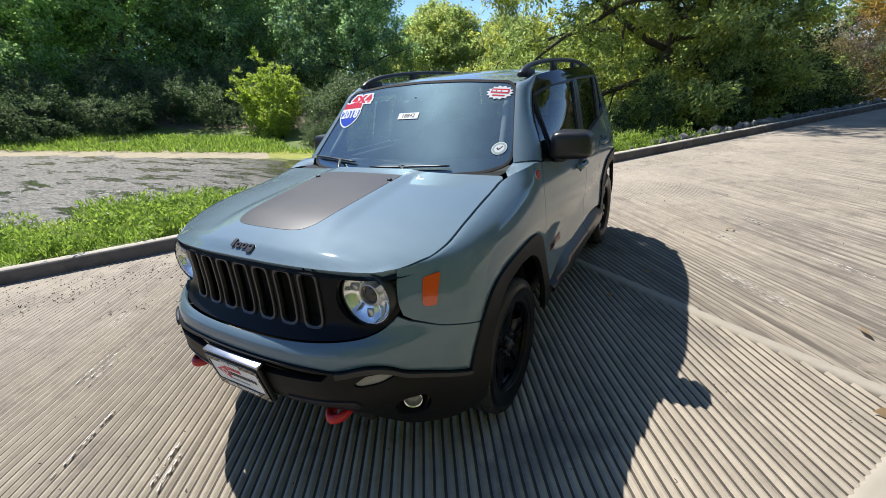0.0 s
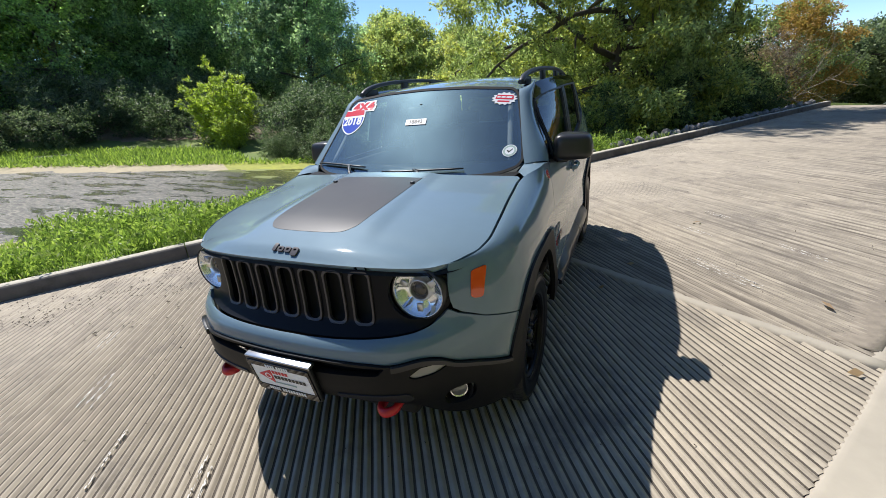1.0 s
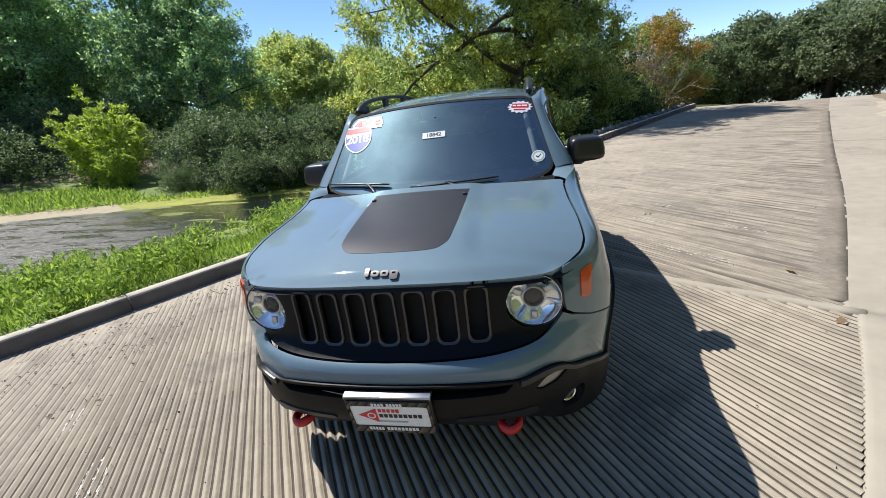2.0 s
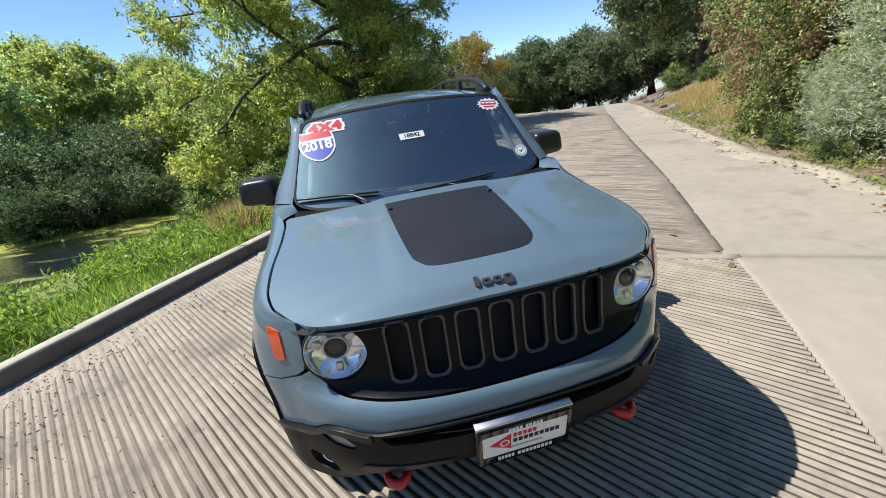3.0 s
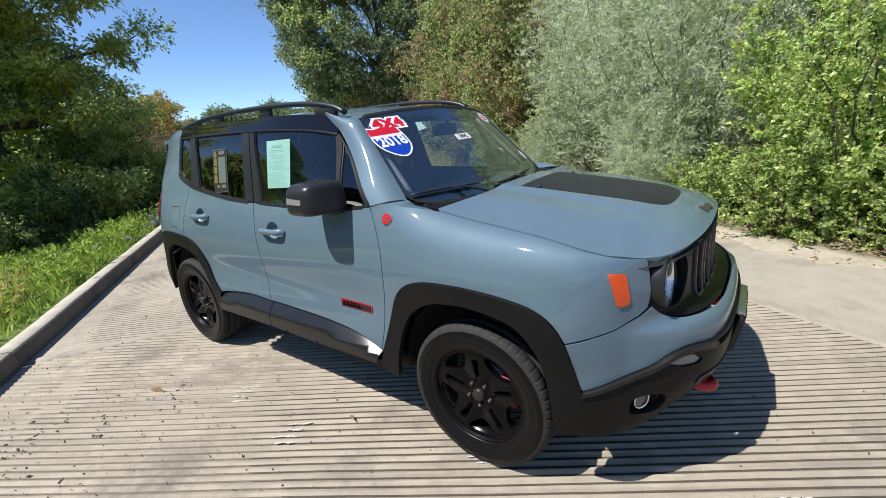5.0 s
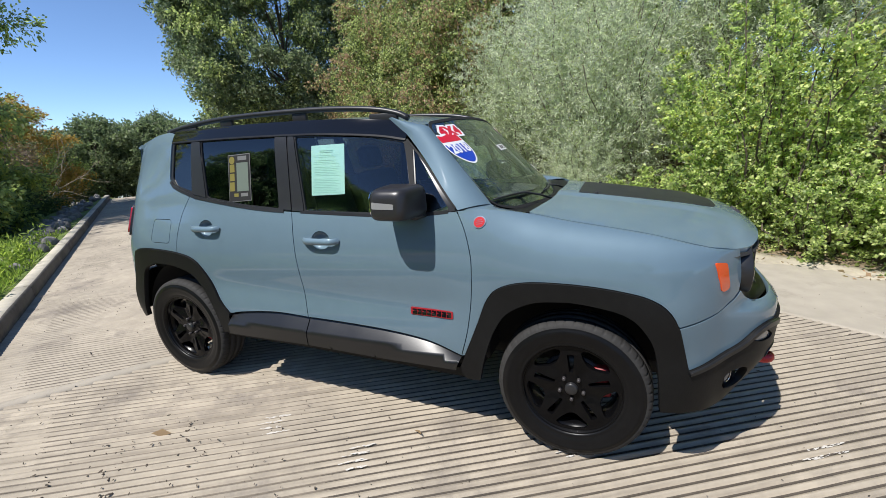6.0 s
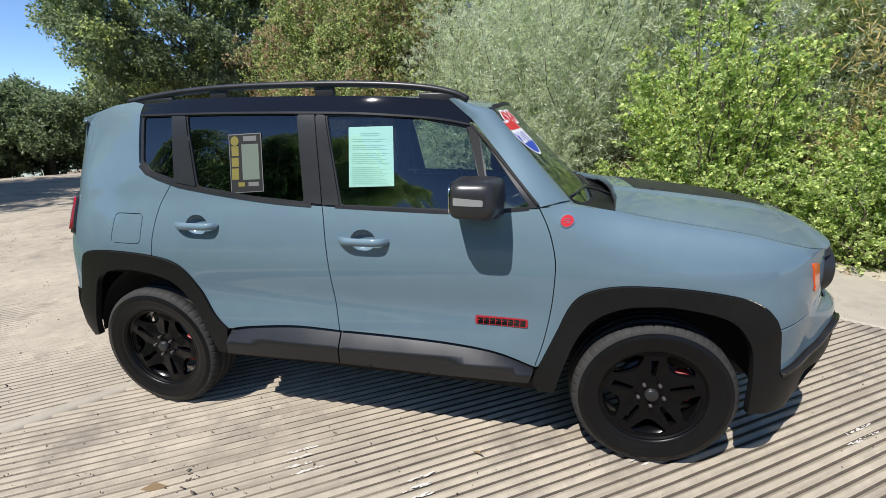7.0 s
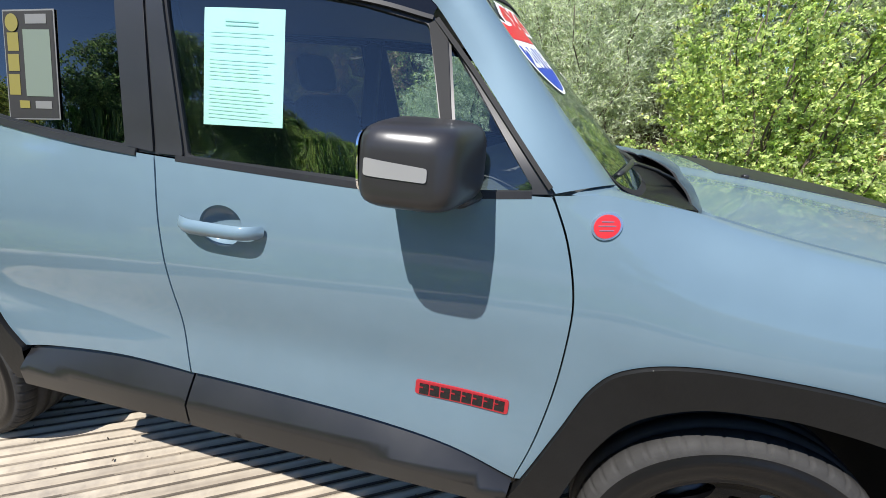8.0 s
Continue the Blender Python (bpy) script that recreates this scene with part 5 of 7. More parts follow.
inn = on_side(-1, -0.020)
lit = on_side(-1, -0.0085)
pp = part("window_notice", sheet([(1.398, 1.527), (1.192, 1.530), (1.178, 1.270), (1.394, 1.262)], inn, step=0.05, lip=0.0005, back=0.001), PAPER, car, "pale green printed notice inside the door glass")
for k in range(26):
    z = 1.502 - k * 0.0088
    if k in (2, 5, 9, 16):
        continue
    w0 = 1.380 if k > 1 else 1.34
    w1 = 1.206 + (0.05 * ((k * 7) % 5) / 5 if k > 1 else 0.05)
    part("text_line", sheet([(w0, z), (w1, z), (w1, z - (0.004 if k < 2 else 0.0015)), (w0, z - (0.004 if k < 2 else 0.0015))], on_side(-1, -0.0185), step=0.08, lip=0), PAPER_INK, pp)
yl = part("buyer_label", sheet([(2.010, 1.500), (1.836, 1.508), (1.824, 1.238), (2.000, 1.226)], lit, step=0.05, lip=0.0005), LABEL_GREY, car, "black and yellow buyer label on the rear door glass")
lit2, lit3 = on_side(-1, -0.0075), on_side(-1, -0.0065)
part("label_field", sheet([(2.006, 1.496), (1.840, 1.504), (1.828, 1.242), (1.996, 1.230)], lit2, step=0.05, lip=0), DARK, yl)
for z0, z1 in ((1.445, 1.400), (1.392, 1.350), (1.342, 1.290)):
    part("label_column", sheet([(1.994, z0), (1.956, z0 + 0.002), (1.954, z1 + 0.002), (1.992, z1)], lit3, step=0.05, lip=0), LABEL_YELLOW, yl)
part("label_seal", sheet(ring(1.975, 1.470, 0.022, n=24), on_side(-1, -0.0055), step=0.05, lip=0), LABEL_YELLOW, yl)
part("label_text", sheet([(1.940, 1.455), (1.850, 1.458), (1.843, 1.295), (1.934, 1.290)], lit3, step=0.05, lip=0), LABEL_GREEN, yl)
part("label_strip", sheet([(1.960, 1.278), (1.925, 1.279), (1.924, 1.260), (1.958, 1.258)], lit3, step=0.05, lip=0), LABEL_YELLOW, yl)
part("label_strip", sheet([(1.905, 1.280), (1.850, 1.283), (1.849, 1.264), (1.904, 1.261)], lit3, step=0.05, lip=0), LABEL_GREY, yl)
part("word_bar", sheet([(1.930, 1.492), (1.860, 1.495), (1.859, 1.472), (1.929, 1.469)], lit3, step=0.05, lip=0), LABEL_GREY, yl)

# ---- the ramp and its banks ----
# Along the ramp (s, uphill) and across it (n, away from the river); the slope's own plane is z = 0.
AL, AC = Vector((0.545, 0.839, 0)).normalized(), Vector((0.839, -0.545, 0)).normalized()
GRADE = math.tan(radians(5))
UPRIGHT = (AL * math.sin(radians(5)) + Vector((0, 0, math.cos(radians(5))))).normalized()
UPRIGHT_TURN = Vector((0, 0, 1)).rotation_difference(UPRIGHT).to_matrix().to_4x4()


def sn(s, n, z=0.0):
    return AL * s + AC * n + Vector((0, 0, z))


seam_low, seam_high = spline([-7, 0.3, 1.0, 2.1], [1.93, 1.915, 1.905, 1.86]), spline([2.1, 4.5, 9.0, 14.7, 19.5], [1.79, 1.70, 1.38, 1.02, 0.80])
edge_line = spline([-7, 0, 3.3, 4.7, 6.4, 11.4, 17.4, 19.5], [3.60, 3.58, 3.68, 3.62, 3.20, 2.66, 2.12, 2.0])


def seam_n(s):
    return seam_low(s) if s < 2.1 else seam_high(s)


def edge_n(s):
    return edge_line(s)


KERB_N = -3.50
CREST = 19.5


def streaked(name, color, stain, angle, low, high, fade=False):
    """Concrete with dirt drawn out along its grooves, over the usual grain."""
    m = material(name, color, 0.9, grain=0.24, scale=9, bump=0.35, spots=((0.215, 0.185, 0.15), 1.3, 0.53))
    n, l = m.node_tree.nodes, m.node_tree.links
    b = n["Principled BSDF"]
    base = b.inputs["Base Color"].links[0].from_socket
    co, mp, tx, rg, mix = n.new("ShaderNodeTexCoord"), n.new("ShaderNodeMapping"), n.new("ShaderNodeTexNoise"), n.new("ShaderNodeMapRange"), n.new("ShaderNodeMix")
    turn = n.new("ShaderNodeVectorRotate")
    turn.rotation_type = "Z_AXIS"
    turn.inputs["Angle"].default_value = -radians(angle)
    l.new(co.outputs["Object"], turn.inputs["Vector"])
    mp.inputs["Scale"].default_value = (0.6, 17.0, 1.0)
    l.new(turn.outputs[0], mp.inputs["Vector"])
    l.new(mp.outputs[0], tx.inputs["Vector"])
    tx.inputs["Scale"].default_value, tx.inputs["Detail"].default_value, tx.inputs["Roughness"].default_value = 1.0, 6, 0.7
    l.new(tx.outputs["Fac"], rg.inputs["Value"])
    rg.inputs["From Min"].default_value, rg.inputs["From Max"].default_value = low, high
    mix.data_type = "RGBA"
    mix.inputs["B"].default_value = (*stain, 1)
    amount = rg.outputs[0]
    if fade:
        # sand lies over the dirt near the kerb
        dot, far, mul = n.new("ShaderNodeVectorMath"), n.new("ShaderNodeMapRange"), n.new("ShaderNodeMath")
        dot.operation, mul.operation = "DOT_PRODUCT", "MULTIPLY"
        dot.inputs[1].default_value = tuple(AC)
        l.new(co.outputs["Object"], dot.inputs[0])
        l.new(dot.outputs["Value"], far.inputs["Value"])
        far.inputs["From Min"].default_value, far.inputs["From Max"].default_value = -2.6, 0.9
        far.inputs["To Min"].default_value = 0.05
        l.new(amount, mul.inputs[0])
        l.new(far.outputs[0], mul.inputs[1])
        amount = mul.outputs[0]
    l.new(amount, mix.inputs["Factor"])
    l.new(base, mix.inputs["A"])
    l.new(mix.outputs["Result"], b.inputs["Base Color"])
    return m


LOWER_CONCRETE = streaked("lower_ramp_concrete", (0.365, 0.314, 0.240), (0.20, 0.168, 0.128), 122, 0.47, 0.76)
UPPER_CONCRETE = streaked("upper_ramp_concrete", (0.355, 0.308, 0.240), (0.120, 0.101, 0.080), 129, 0.40, 0.62, True)
SMOOTH_CONCRETE = material("smooth_pale_concrete", (0.350, 0.310, 0.248), 0.9, grain=0.14, scale=6, bump=0.2, spots=((0.255, 0.222, 0.175), 0.9, 0.54))
# Kerb colours hold sun on the top and shade on the side, besides stains.
KERB_LIT_TOP = material("sunlit_kerb_top", (0.46, 0.42, 0.34), 0.92, grain=0.25, scale=8, bump=0.4, spots=((0.27, 0.24, 0.19), 2.4, 0.60))
KERB_SHADED_SIDE = material("stained_shaded_kerb_side", (0.135, 0.120, 0.105), 0.92, grain=0.28, scale=8, bump=0.4, spots=((0.085, 0.076, 0.066), 1.6, 0.50))
GRASS_SOIL = material("grassy_soil", (0.12, 0.17, 0.035), 0.95, grain=0.35, scale=12, bump=0.5, spots=((0.24, 0.24, 0.05), 1.0, 0.55))
SAND = material("damp_sand", (0.38, 0.32, 0.21), 0.95, grain=0.2, scale=7, bump=0.3, spots=((0.20, 0.18, 0.11), 0.8, 0.56))
SOIL = material("leaf_littered_soil", (0.20, 0.15, 0.095), 0.95, grain=0.4, scale=15, bump=0.5, spots=((0.34, 0.27, 0.17), 6.0, 0.55))
ALGAE = material("yellow_green_algae", (0.30, 0.31, 0.045), 0.9, grain=0.35, scale=9, bump=0.4, spots=((0.13, 0.17, 0.03), 1.2, 0.55))
MUD = material("river_mud", (0.045, 0.04, 0.03), 0.7, grain=0.3, scale=5, bump=0.4)


def water_z(s):
    return -0.45 - GRADE * s


def far_shore(s):
    return max(-26.0, min(-12.2, -14.9 + 0.55 * (s - 2)))


def land(s, n):
    """Height of the ground and what it is made of."""
    top = -max(0.0, s - CREST) * GRADE
    if KERB_N - 0.10 <= n <= edge_n(s):
        return top - 0.07, 3
    if n > edge_n(s):
        d = n - edge_n(s)
        z = top - 0.07 + 0.09 * smooth(0, 0.15, d) + (0.10 * d if d < 1.0 else 0.10 + 0.32 * (d - 1.0))
        return min(z, top + 1.9 + 0.05 * d), 3
    w = water_z(s)
    d = KERB_N - 0.1 - n
    near = top + 0.10 - 0.02 * d - min(0.26, max(0.05, 0.10 + 0.014 * s)) * max(0.0, d - 0.3)
    beyond = far_shore(s) - n
    far = w + (0.05 * beyond if beyond < 6 else 0.3 + 0.12 * min(beyond - 6, 12))
    z = max(near, far, w - 0.5)
    shore = 1 if s < 1.0 else 2
    if near >= far:
        return z, 0 if near > w + 0.10 else (shore if near > w - 0.1 else 4)
    return z, 4 if far < w - 0.02 else (shore if beyond < 1.8 else (0 if beyond < 9 else 3))


s_lines = [-300, -200, -130, -90, -60, -45, -35, -28, -22, -18, -15] + list(np.arange(-13, 26, 0.5)) + [27, 29, 32, 36, 40, 45, 52, 60, 75, 95, 130, 200, 300]
n_lines = [-300, -200, -130, -90, -70, -55, -45, -38] + list(np.arange(-34, -4.2, 0.5)) + [-4.2, -3.95, -3.75, -3.62, -3.60, -3.0, 0.0, 1.0] + list(np.arange(2.2, 5.0, 0.15)) + list(np.arange(5.0, 14, 0.6)) + [15, 18, 22, 28, 36, 48, 65, 90, 130, 200, 300]
V, Fc, mi = [], [], []
for s in s_lines:
    for n in n_lines:
        z, _ = land(s, n)
        if abs(n) < 60 and not (-3.8 < n < edge_n(s) + 0.2):
            z += 0.06 * noise.noise(Vector((s * 0.7, n * 0.7, 3.0))) + 0.03 * noise.noise(Vector((s * 2.3, n * 2.3, 1.0)))
        V.append(tuple(sn(s, n, z)))
m = len(n_lines)
for i in range(len(s_lines) - 1):
    for j in range(m - 1):
        Fc.append((i * m + j, (i + 1) * m + j, (i + 1) * m + j + 1, i * m + j + 1)[::-1])
        mi.append(land((s_lines[i] + s_lines[i + 1]) / 2, (n_lines[j] + n_lines[j + 1]) / 2)[1])
ground = part("ground", (V, Fc), GRASS_SOIL, mats=(SAND, ALGAE, SOIL, MUD))
ground.data.polygons.foreach_set("material_index", mi)
if ground.data.polygons[0].normal.z < 0:
    ground.data.flip_normals()
tagged(ground, "grassy and sandy river bank round the ramp", "ground", kind="structure")

# River, with mats of floating weed.
wm = bpy.data.materials.new("weedy_water")
wm.use_nodes = True
nd, lk = wm.node_tree.nodes, wm.node_tree.links
bs = nd["Principled BSDF"]
co = nd.new("ShaderNodeTexCoord")
mp = nd.new("ShaderNodeMapping")
mp.inputs["Rotation"].default_value = (0, 0, radians(-57))
mp.inputs["Scale"].default_value = (0.8, 2.6, 1.0)
lk.new(co.outputs["Object"], mp.inputs["Vector"])
wide, fine = nd.new("ShaderNodeTexNoise"), nd.new("ShaderNodeTexNoise")
wide.inputs["Scale"].default_value, wide.inputs["Detail"].default_value, wide.inputs["Roughness"].default_value = 0.7, 9, 0.72
fine.inputs["Scale"].default_value, fine.inputs["Detail"].default_value, fine.inputs["Roughness"].default_value = 7.0, 9, 0.75
lk.new(mp.outputs[0], wide.inputs["Vector"])
lk.new(mp.outputs[0], fine.inputs["Vector"])
cover = nd.new("ShaderNodeMapRange")
cover.inputs["From Min"].default_value, cover.inputs["From Max"].default_value = 0.40, 0.52
lk.new(wide.outputs["Fac"], cover.inputs["Value"])
# the weed mats thin out upstream, where the water lies open
along, reach, both = nd.new("ShaderNodeVectorMath"), nd.new("ShaderNodeMapRange"), nd.new("ShaderNodeMath")
along.operation, both.operation = "DOT_PRODUCT", "MULTIPLY"
along.inputs[1].default_value = tuple(AL)
reach.inputs["From Min"].default_value, reach.inputs["From Max"].default_value = 2.6, -0.6
lk.new(co.outputs["Object"], along.inputs[0])
lk.new(along.outputs["Value"], reach.inputs["Value"])
lk.new(cover.outputs[0], both.inputs[0])
lk.new(reach.outputs[0], both.inputs[1])
tone = nd.new("ShaderNodeValToRGB")
tone.color_ramp.elements[0].color, tone.color_ramp.elements[0].position = (0.012, 0.012, 0.009, 1), 0.45
tone.color_ramp.elements[1].color, tone.color_ramp.elements[1].position = (0.23, 0.21, 0.165, 1), 0.60
lk.new(fine.outputs["Fac"], tone.inputs["Fac"])
mix = nd.new("ShaderNodeMix")
mix.data_type = "RGBA"
mix.inputs["A"].default_value = (0.008, 0.010, 0.006, 1)
lk.new(both.outputs[0], mix.inputs["Factor"])
lk.new(tone.outputs[0], mix.inputs["B"])
# green mats float on the open water
mat_n, mat_r, green, most = nd.new("ShaderNodeTexNoise"), nd.new("ShaderNodeMapRange"), nd.new("ShaderNodeMix"), nd.new("ShaderNodeMath")
mat_n.inputs["Scale"].default_value, mat_n.inputs["Detail"].default_value = 0.45, 7
lk.new(mp.outputs[0], mat_n.inputs["Vector"])
mat_r.inputs["From Min"].default_value, mat_r.inputs["From Max"].default_value = 0.55, 0.60
lk.new(mat_n.outputs["Fac"], mat_r.inputs["Value"])
green.data_type = "RGBA"
green.inputs["B"].default_value = (0.22, 0.25, 0.035, 1)
open_w, held = nd.new("ShaderNodeMath"), nd.new("ShaderNodeMath")
open_w.operation, held.operation = "SUBTRACT", "MULTIPLY"
open_w.inputs[0].default_value = 1.0
lk.new(reach.outputs[0], open_w.inputs[1])
lk.new(open_w.outputs[0], held.inputs[0])
lk.new(mat_r.outputs[0], held.inputs[1])
lk.new(held.outputs[0], green.inputs["Factor"])
lk.new(mix.outputs["Result"], green.inputs["A"])
lk.new(green.outputs["Result"], bs.inputs["Base Color"])
most.operation = "MAXIMUM"
lk.new(both.outputs[0], most.inputs[0])
lk.new(held.outputs[0], most.inputs[1])
rg = nd.new("ShaderNodeMapRange")
rg.inputs["To Min"].default_value, rg.inputs["To Max"].default_value = 0.04, 0.6
lk.new(most.outputs[0], rg.inputs["Value"])
lk.new(rg.outputs[0], bs.inputs["Roughness"])
bpn = nd.new("ShaderNodeBump")
bpn.inputs["Strength"].default_value, bpn.inputs["Distance"].default_value = 0.5, 0.05
lk.new(fine.outputs["Fac"], bpn.inputs["Height"])
lk.new(bpn.outputs[0], bs.inputs["Normal"])
V = [tuple(sn(s, n, water_z(s))) for s, n in ((-60, -40), (-60, -3.0), (-4.2, -3.0), (-4.2, -3.72), (40, -3.72), (40, -40))]
V = [tuple(sn(s, n, water_z(s))) for s, n in ((-60, -45), (40, -45), (40, -4.0), (-60, -4.0))]
water = part("water", (V, [(0, 1, 2, 3)]), wm)
if water.data.polygons[0].normal.z < 0:
    water.data.flip_normals()
tagged(water, "dark slow river covered with floating weed", "river", kind="structure")

# Ramp slabs: grooves cast slantwise into the concrete.
PITCH = 0.048
PROFILE = ((0.0, -0.014), (0.14, -0.0125), (0.27, -0.006), (0.40, 0.0005), (0.52, 0.003), (0.64, 0.0005), (0.76, -0.006), (0.88, -0.0125))


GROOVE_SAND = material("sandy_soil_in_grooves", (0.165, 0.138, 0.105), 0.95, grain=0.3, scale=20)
# Darker colour for the lowest faces of each groove.
GROOVE_DARK = material("dark_groove_bottom", (0.078, 0.064, 0.049), 0.95, grain=0.3, scale=20)


def grooved(name, s0, s1, angle, seed, step, label, mat, deep=False):
    """One slab between two cross joints; angle: the grooves' direction from the x axis, in degrees."""
    g = Vector((math.cos(radians(angle)), math.sin(radians(angle)), 0))
    h = Vector((-g.y, g.x, 0))
    corners = [sn(s0, KERB_N), sn(s1, KERB_N), sn(s1, seam_n(s1)), sn(s0, seam_n(s0))]
    a0, a1 = min(c.dot(h) for c in corners), max(c.dot(h) for c in corners)
    V, Fc, kind = [], [], []
    poly = [(c.x, c.y) for c in corners]
    for i in range(int(a0 / PITCH), int(a1 / PITCH) + 1):
        # where the ridge's line enters and leaves the slab
        hits = []
        off = i * PITCH + 0.5 * PITCH
        for p, q in zip(poly, poly[1:] + poly[:1]):
            dp, dq = Vector((*p, 0)).dot(h) - off, Vector((*q, 0)).dot(h) - off
            if (dp > 0) != (dq > 0):
                t = dp / (dp - dq)
                hits.append(Vector((lerp(p[0], q[0], t), lerp(p[1], q[1], t), 0)).dot(g))
        if len(hits) < 2:
            continue
        b0, b1 = min(hits), max(hits)
        if b1 - b0 < 0.02:
            continue
        k = max(1, int((b1 - b0) / step))
        base = len(V)
        wide = len(PROFILE) + 1
        for j in range(k + 1):
            b = lerp(b0, b1, j / k)
            for f, z in PROFILE + ((1.0, PROFILE[0][1]),):
                p = g * b + h * (i + f) * PITCH
                n = p.dot(AC)
                worn = (0.20 + 0.80 * smooth(-3.40, -2.1, n + 0.6 * noise.noise(p * 0.9))) * (0.5 + 0.5 * smooth(0.0, 0.25, seam_n(p.dot(AL)) - n))
                worn *= min(1.05, max(0.3, 0.85 + 0.75 * noise.noise(Vector((p.x * 0.7, p.y * 0.7, seed)))))
                wob = 0.0018 * noise.noise(Vector((p.x * 5, p.y * 5, i * 0.37)))
                chip = -0.004 * max(0.0, noise.noise(Vector((p.x * 9, p.y * 9, seed + 5))) - 0.35)
                V.append((p.x + h.x * wob, p.y + h.y * wob, z * worn + chip + 0.0012 * noise.noise(Vector((p.x * 3, p.y * 3, i)))))
        for j in range(k):
            for c in range(wide - 1):
                a = base + j * wide + c
                Fc.append((a, a + 1, a + wide + 1, a + wide))
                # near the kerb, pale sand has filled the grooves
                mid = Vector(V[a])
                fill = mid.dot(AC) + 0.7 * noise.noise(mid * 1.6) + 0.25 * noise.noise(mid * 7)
                # the groove's lowest faces are coloured darker than its ridges
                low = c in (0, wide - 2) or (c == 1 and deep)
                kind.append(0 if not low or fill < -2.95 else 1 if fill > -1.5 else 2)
    ob = part(name, (V, Fc), mat, flat=False, mats=(GROOVE_DARK, GROOVE_SAND))
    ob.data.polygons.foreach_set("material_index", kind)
    if ob.data.polygons[0].normal.z < 0:
        ob.data.flip_normals()
    return tagged(ob, label, "ramp", kind="structure")


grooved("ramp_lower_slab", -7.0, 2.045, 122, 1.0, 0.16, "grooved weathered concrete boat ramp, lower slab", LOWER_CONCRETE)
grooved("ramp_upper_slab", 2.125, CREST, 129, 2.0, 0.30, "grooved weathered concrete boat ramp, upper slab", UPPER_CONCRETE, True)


def strip(name, rows, mat, label, category, thick=0.08):
    """A slab from rows of points across it, each row along it, with closed sides."""
    bm = bmesh.new()
    top = [[bm.verts.new(p) for p in r] for r in rows]
    low = [[bm.verts.new(Vector(p) - Vector((0, 0, thick))) for p in r] for r in rows]
    for a, b in zip(top, top[1:]):
        for i in range(len(a) - 1):
            bm.faces.new((a[i], a[i + 1], b[i + 1], b[i]))
    for i in (0, -1):
        for a, b, c, d in zip(top, top[1:], low, low[1:]):
            bm.faces.new((a[i], b[i], d[i], c[i]))
    for r, q in ((top[0], low[0]), (top[-1], low[-1])):
        for i in range(len(r) - 1):
            bm.faces.new((r[i], r[i + 1], q[i + 1], q[i]))
    bmesh.ops.recalc_face_normals(bm, faces=bm.faces)
    return tagged(part(name, bm, mat), label, category, kind="structure")


# The raised cross joint, and the smooth lane in two slabs.
rows = []
for n in np.linspace(KERB_N, seam_n(2.0), 40):
    wob = 0.02 * noise.noise(Vector((n * 0.8, 0, 4)))
    rows.append([sn(s + wob, n, z + 0.003 * noise.noise(Vector((n * 3, s * 9, 0)))) for s, z in ((2.035, -0.012), (2.048, 0.003), (2.062, 0.010), (2.085, 0.012), (2.108, 0.010), (2.122, 0.003), (2.135, -0.012))])
strip("cross_joint", rows, SMOOTH_CONCRETE, "raised smooth concrete joint across the ramp", "joint")
for i, (s0, s1) in enumerate(((-7.0, 2.095), (2.115, 9.5), (9.515, CREST))):
    rows = []
    for s in np.linspace(s0, s1, 90):
        wid = edge_n(s) + 0.06 * noise.noise(Vector((s * 1.3, 7, 0))) - seam_n(s)
        lip = 0.008 * noise.noise(Vector((s * 4, 1, 0)))
        rows.append([sn(s, seam_n(s) - 0.040 + lip, -0.006), sn(s, seam_n(s) - 0.022 + lip, 0.0048)] + [sn(s, seam_n(s) + wid * f, (0.005 if f < 1 else -0.004) + 0.006 * noise.noise(Vector((s * 0.9, f * 3, 2))) * (f > 0.1)) for f in (0, 0.015, 0.25, 0.5, 0.75, 0.97, 1.0)])
    strip("smooth_lane", rows, SMOOTH_CONCRETE, "smooth pale concrete lane beside the grooves", "lane")
rows = []
for s in np.linspace(CREST, 60, 12):
    rows.append([sn(s, n, -(s - CREST) * GRADE - 0.004) for n in (KERB_N, -1.0, 1.0, edge_n(CREST))])
strip("road", rows, SMOOTH_CONCRETE, "level concrete road beyond the crest", "road")

WASHED_SOIL = material("washed_soil", (0.215, 0.182, 0.142), 0.95, grain=0.3, scale=20, bump=0.3)
# Dirt washed against the lane, filling the upper slab's grooves.
rows = []
for s in np.linspace(2.22, 15, 300):
    wd = 0.24 + 0.18 * noise.noise(Vector((s * 1.1, 3, 0))) + 0.16 * noise.noise(Vector((s * 6, 3, 0)))
    rows.append([sn(s, seam_n(s) - 0.012 - max(0.02, wd) * f, z + 0.002 * noise.noise(Vector((s * 7, f * 5, 0)))) for f, z in ((0, 0.0055), (0.3, 0.0035), (0.7, 0.001), (1.0, -0.008))])
strip("dirt_strip", rows, WASHED_SOIL, "dark soil washed into the grooves beside the lane", "dirt", 0.01)

PALE_SAND = material("pale_blown_sand", (0.40, 0.350, 0.268), 0.95, grain=0.22, scale=14, bump=0.3, spots=((0.30, 0.26, 0.195), 2.2, 0.56))
rows = []
